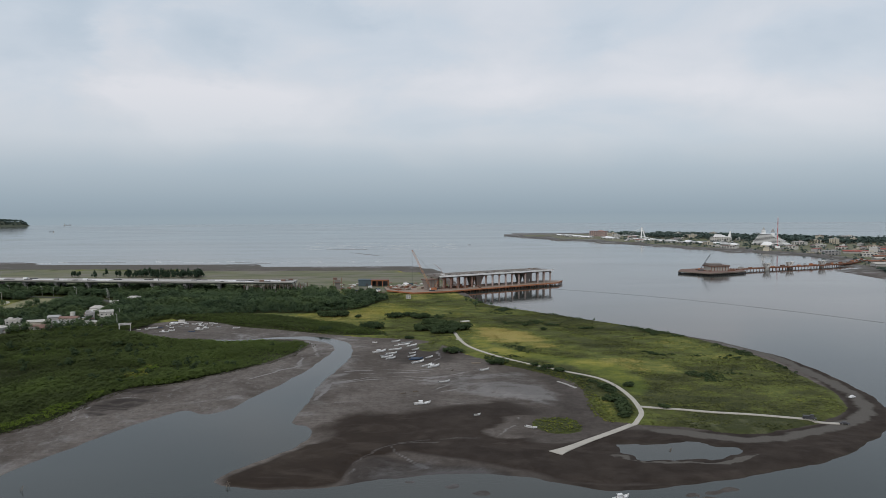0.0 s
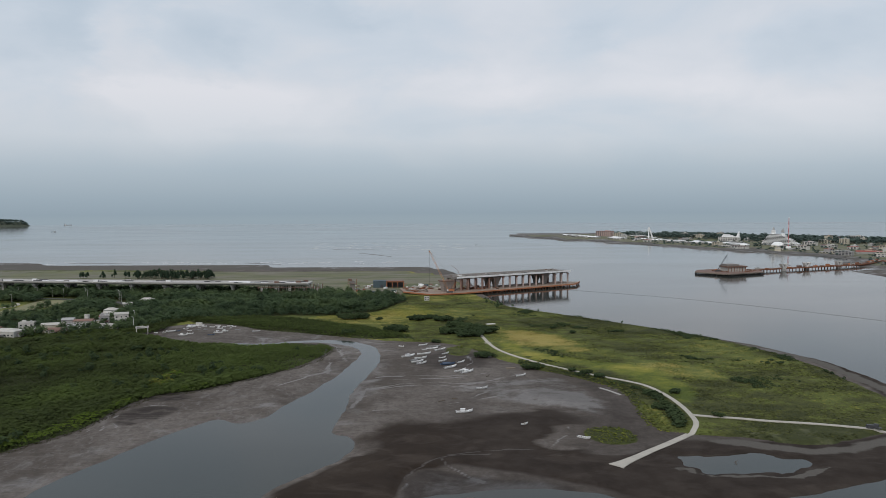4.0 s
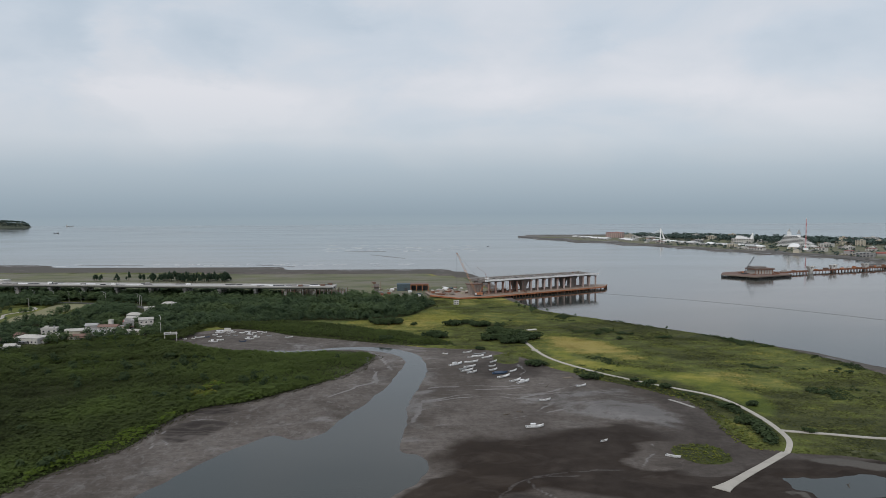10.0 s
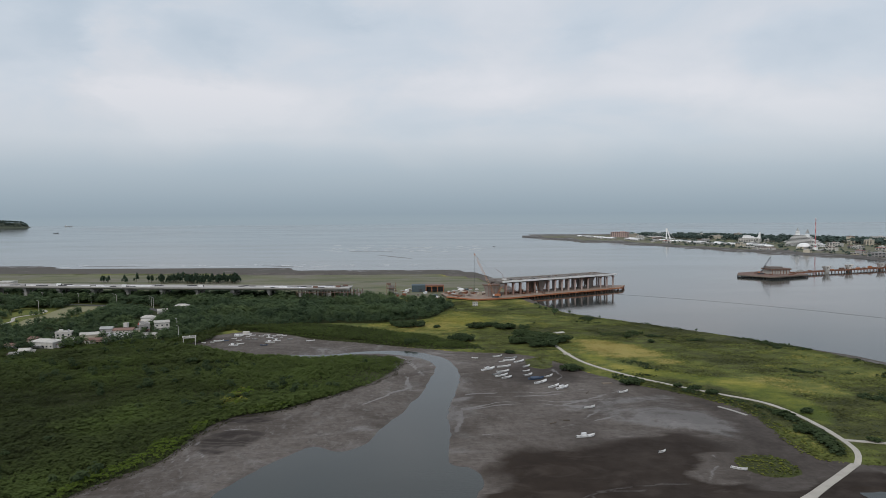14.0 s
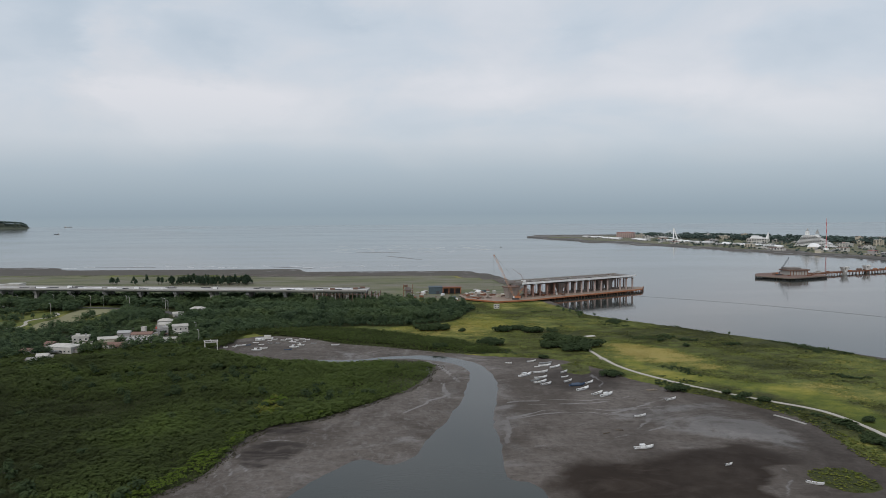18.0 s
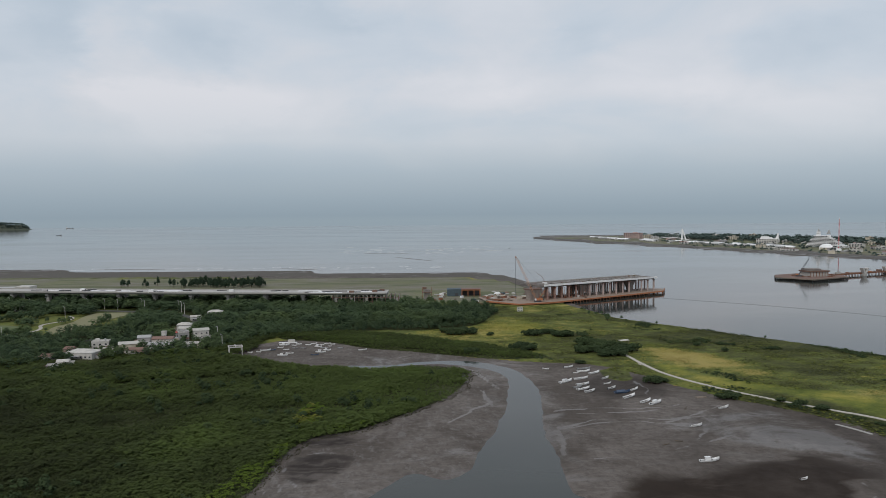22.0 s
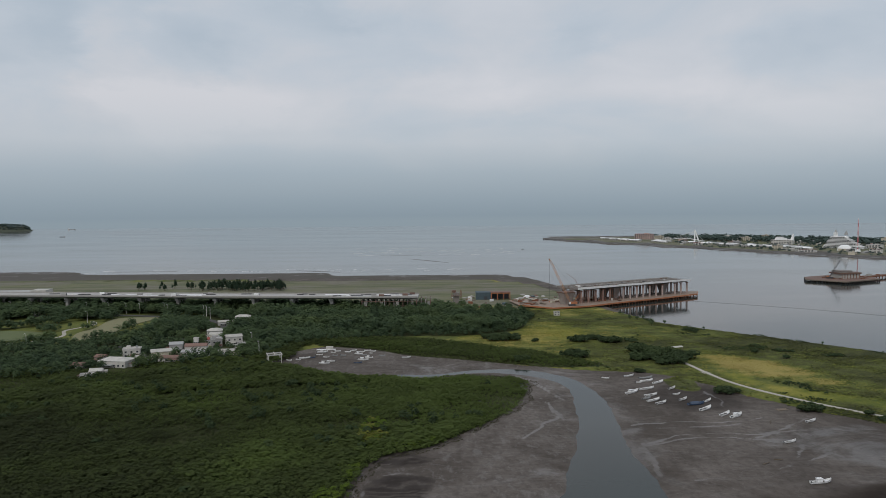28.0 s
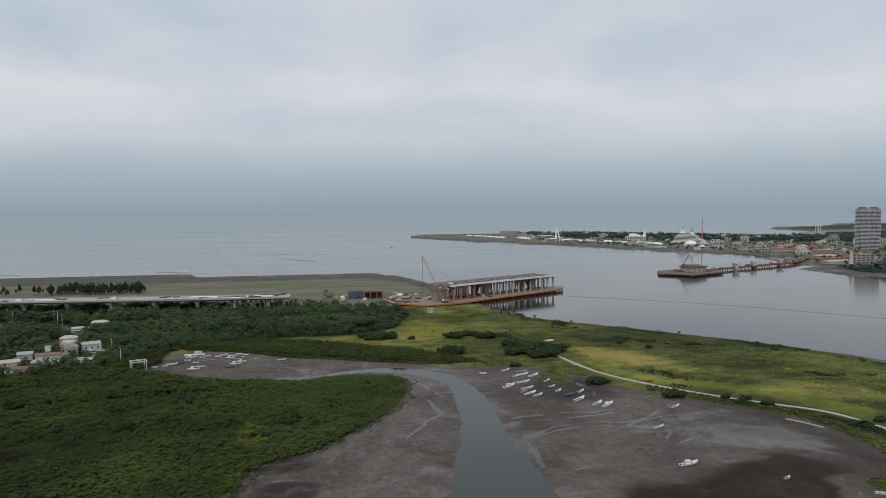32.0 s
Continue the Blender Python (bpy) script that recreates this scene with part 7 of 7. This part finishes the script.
# trees of the far bank
x, y = fill(rounded([(560, 3030), (700, 2760), (930, 2520), (1050, 2330), (1400, 2100), (2300, 1900), (2600, 2900), (1500, 2420), (1250, 2600), (1000, 2960)]), 13.0)
ok = (inside_by(x, y, FAR_TOWN) > 8) & (ripple(x, y, 60, 0.7) > -0.35)
x, y = x[ok], y[ok]
woods = [clump(16, 5.6, 11.0, 6.5, 0.05, up=1.2) for _ in range(5)]
far_wood = new("far_woodland", scatter("far_woodland", spots_at(x, y), rng.uniform(0.7, 1.3, len(x)), woods, M_HAZED))
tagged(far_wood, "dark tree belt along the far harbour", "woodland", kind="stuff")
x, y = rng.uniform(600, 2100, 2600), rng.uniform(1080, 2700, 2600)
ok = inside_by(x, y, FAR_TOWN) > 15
town_trees = new("town_trees", scatter("town_trees", spots_at(x[ok], y[ok]), rng.uniform(0.35, 0.75, ok.sum()), woods, M_HAZED))
tagged(town_trees, "scattered green trees between the far buildings", "trees", kind="stuff")
# dark planted bank nearest the river, and the tapering mast on it
x, y = fill(rounded([(800, 1290), (860, 1180), (1000, 1060), (1100, 1030), (1100, 1200), (950, 1330)]), 9.0)
bank = new("bank_trees", scatter("bank_trees", spots_at(x, y), rng.uniform(0.8, 1.3, len(x)), woods, M_HAZED))
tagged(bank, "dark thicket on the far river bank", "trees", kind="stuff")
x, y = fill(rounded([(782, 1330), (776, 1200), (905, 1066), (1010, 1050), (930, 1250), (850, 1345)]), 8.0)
verge = new("bank_scrub", scatter("bank_scrub", spots_at(x, y), rng.uniform(0.3, 0.75, len(x)), woods, M_HAZED))
tagged(verge, "low dark scrub along the edge of the far bank", "scrub", kind="stuff")
pyl = thing("bridge_pylon", 838, 1352, 1.5, 0, "pale tapering concrete pylon on the far bank", "pylon")
part("shaft", Shape().loft([[(-3.4, -3, 0), (3.4, -3, 0), (3.4, 3, 0), (-3.4, 3, 0)], [(-1.1, -1, 30), (1.1, -1, 30), (1.1, 1, 30), (-1.1, 1, 30)]]), M_PALE, pyl)
part("foot", Shape().box(0, 0, -1, 16, 12, 3), M_CONC, pyl)
for k, (sx, sy, w) in enumerate(((1010, 1790, 70), (1040, 1700, 90), (980, 1620, 60), (940, 1560, 50), (1130, 1870, 50), (1145, 1975, 60), (890, 1480, 60), (860, 1420, 50), (960, 1500, 40))):
    hl = thing("harbour_shed", sx, sy, 2.0, -20 + 8 * k % 30, "low red brown roofed shed by the far river bank", "shed", "sheds of the far bank")
    part("wall", Shape().box(0, 0, 0, w, 16, 5), M_WALL_G, hl)
    part("roof", Shape().gable(0, 0, 5, w + 2, 18, 2.6), (M_ROOF_R, M_ROOF_B, M_RUST, M_ROOF_W)[k % 4], hl)


M_BAND = plain("balcony_paint", (0.50, 0.50, 0.52), 0.8)


def eight_sided(w, d, c):
    """Plan of a tower with cut corners."""
    a, b = w / 2, d / 2
    return [(-a + c, -b), (a - c, -b), (a, -b + c), (a, b - c), (a - c, b), (-a + c, b), (-a, b - c), (-a, -b + c)]


def highrise(x, y, w, d, floors, turn):
    """Residential tower: dark glazed core, pale balcony bands all round, dark wavering seams, a crown set back."""
    t = thing("apartment_tower", x, y, 2.0, turn, "tall apartment tower with pale wavy balcony bands", "apartment tower", "apartment towers")
    part("core", Shape().prism(eight_sided(w - 3, d - 3, 8), 0, floors * 3.4), M_GLASS, t, "dark glazed core")
    for fl in range(floors):
        k = 1.2 * math.sin(fl * 0.5)
        part("balcony_band", Shape().prism(eight_sided(w + k, d - k, 8.5), fl * 3.4 + 1.2, fl * 3.4 + 2.9), M_BAND, t)
        for s, off in ((-0.30, 0.0), (-0.08, 1.1), (0.14, 2.3), (0.32, 3.6)):
            part("seam", Shape().box(w * s + 1.8 * math.sin(fl * 0.4 + off), -d / 2 - 0.5, fl * 3.4 + 0.2, 1.3 + 0.7 * math.sin(fl * 0.7 + off), 1.6, 3.2), M_SEAM, t)
    part("crown", Shape().prism(eight_sided(w - 4, d - 4, 8), floors * 3.4, floors * 3.4 + 3.5), M_WALL_G, t)
    part("crown_frame", Shape().box(-w * 0.22, 0, floors * 3.4 + 3.5, w * 0.34, d - 8, 3.2, 0, 0.85).box(w * 0.22, 0, floors * 3.4 + 3.5, w * 0.34, d - 8, 3.2, 0, 0.85), M_DARK, t)


M_SEAM = plain("balcony_recess", (0.10, 0.105, 0.115), 0.7)
highrise(1254, 1814, 58, 40, 29, -37)
highrise(1339, 1754, 60, 44, 26, -37)

# ---------------------------------------------------------------- headland, ships and shoals
def cape_z(x, y):
    d = inside_by(x, y, HEADLAND)
    return np.clip(d * 0.55, -3, 27) + np.where(d > 40, ripple(x, y, 90, 1) * 4, 0)


hx, hy = np.meshgrid(np.linspace(-3700, -2520, 100), np.linspace(4560, 5000, 40))
idx = np.arange(hx.size).reshape(hx.shape)
hq = np.stack([idx[:-1, :-1], idx[:-1, 1:], idx[1:, 1:], idx[1:, :-1]], -1).reshape(-1, 4)
cape_hill = new("headland", big_mesh("headland", np.stack([hx, hy, cape_z(hx, hy)], -1).reshape(-1, 3), hq, plain("cape_earth", (0.075, 0.088, 0.062), 0.95, vary=0.5), (), True))
tagged(cape_hill, "low dark hill of the distant headland", "headland", kind="structure")
x, y = fill(HEADLAND, 20.0)
ok = (inside_by(x, y, HEADLAND) > 9) & (x > -3600)
x, y = x[ok], y[ok]
cape = new("headland_woods", scatter("headland_woods", np.stack([x, y, cape_z(x, y) - 1], -1), rng.uniform(0.9, 1.5, len(x)), woods, M_HAZED))
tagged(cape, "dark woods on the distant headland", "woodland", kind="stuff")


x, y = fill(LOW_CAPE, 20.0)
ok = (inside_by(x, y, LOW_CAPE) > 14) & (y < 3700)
low = new("headland_woods", scatter("headland_woods", spots_at(x[ok], y[ok]), rng.uniform(0.22, 0.42, ok.sum()), woods, M_HAZED))
tagged(low, "low grey green woods on the land beyond the harbour", "woodland", kind="stuff")


def ship(x, y, l, turn, label, hullmat):
    s = thing("ship", x, y, 0, turn, label, "ship", "ships at sea")
    part("hull", Shape().loft([[(k * l, -w, -2), (k * l, w, -2), (k * l, w * 1.1, h), (k * l, -w * 1.1, h)] for k, w, h in ((-0.5, l * 0.06, l * 0.06), (0.3, l * 0.07, l * 0.055), (0.5, l * 0.008, l * 0.085))]), hullmat, s)
    part("superstructure", Shape().box(-l * 0.36, 0, l * 0.055, l * 0.14, l * 0.1, l * 0.11), M_WHITE, s)
    part("funnel", Shape().box(-l * 0.42, 0, l * 0.16, l * 0.04, l * 0.04, l * 0.05), M_DARK, s)
    part("mast", Shape().tube((l * 0.3, 0, l * 0.05), (l * 0.3, 0, l * 0.16), l * 0.006, l * 0.004, 5), M_DARK, s)


ship(-2434, 4935, 46, 8, "distant freighter with a white bridge on the sea", M_HULL_G)
ship(-1848, 3605, 26, 170, "small dark work boat off the headland", M_DARK)
ship(100, 2290, 9, 30, "tiny dark boat out on the sea", M_DARK)
ship(395, 2560, 9, 10, "tiny dark boat off the quay", M_DARK)
for pts in ([(-215, 1925), (-170, 1860), (-118, 1778)], [(-790, 1605), (-720, 1602), (-650, 1604)], [(-300, 2080), (-240, 2060), (-180, 2065)], [(-420, 1600), (-380, 1580), (-330, 1556)]):
    q, ang = along(pts, 9.0)
    n = len(q)
    rings = []
    for k, ((px_, py_), t) in enumerate(zip(q, ang)):
        w = 5.5 * math.sin(math.pi * (k + 0.4) / n) + 0.3
        rings.append([(px_ - math.sin(t) * o * w, py_ + math.cos(t) * o * w, z_) for o, z_ in ((-1, -0.6), (1, -0.6), (0.5, 0.22), (-0.5, 0.22))])
    tagged(part("shoal", Shape().loft(rings), M_GRAVEL), "dark narrow mud shoal just above the sea", "shoal", kind="structure")
FOAM = plain("foam", (0.7, 0.71, 0.72), 0.8)
foam = Shape()
for k in range(120):
    bx, by = rng.uniform(-380, 60), rng.uniform(2050, 2420)
    if k % 3 == 0:
        bx, by = rng.uniform(-900, -100), rng.uniform(1575, 1640)
    foam.box(bx, by, 0.0, rng.uniform(5, 26), rng.uniform(1.0, 2.6), 0.12, rng.uniform(-0.15, 0.15))
tagged(part("breakers", foam, FOAM), "thin white lines of small breakers on the shoals", "breakers", kind="stuff")
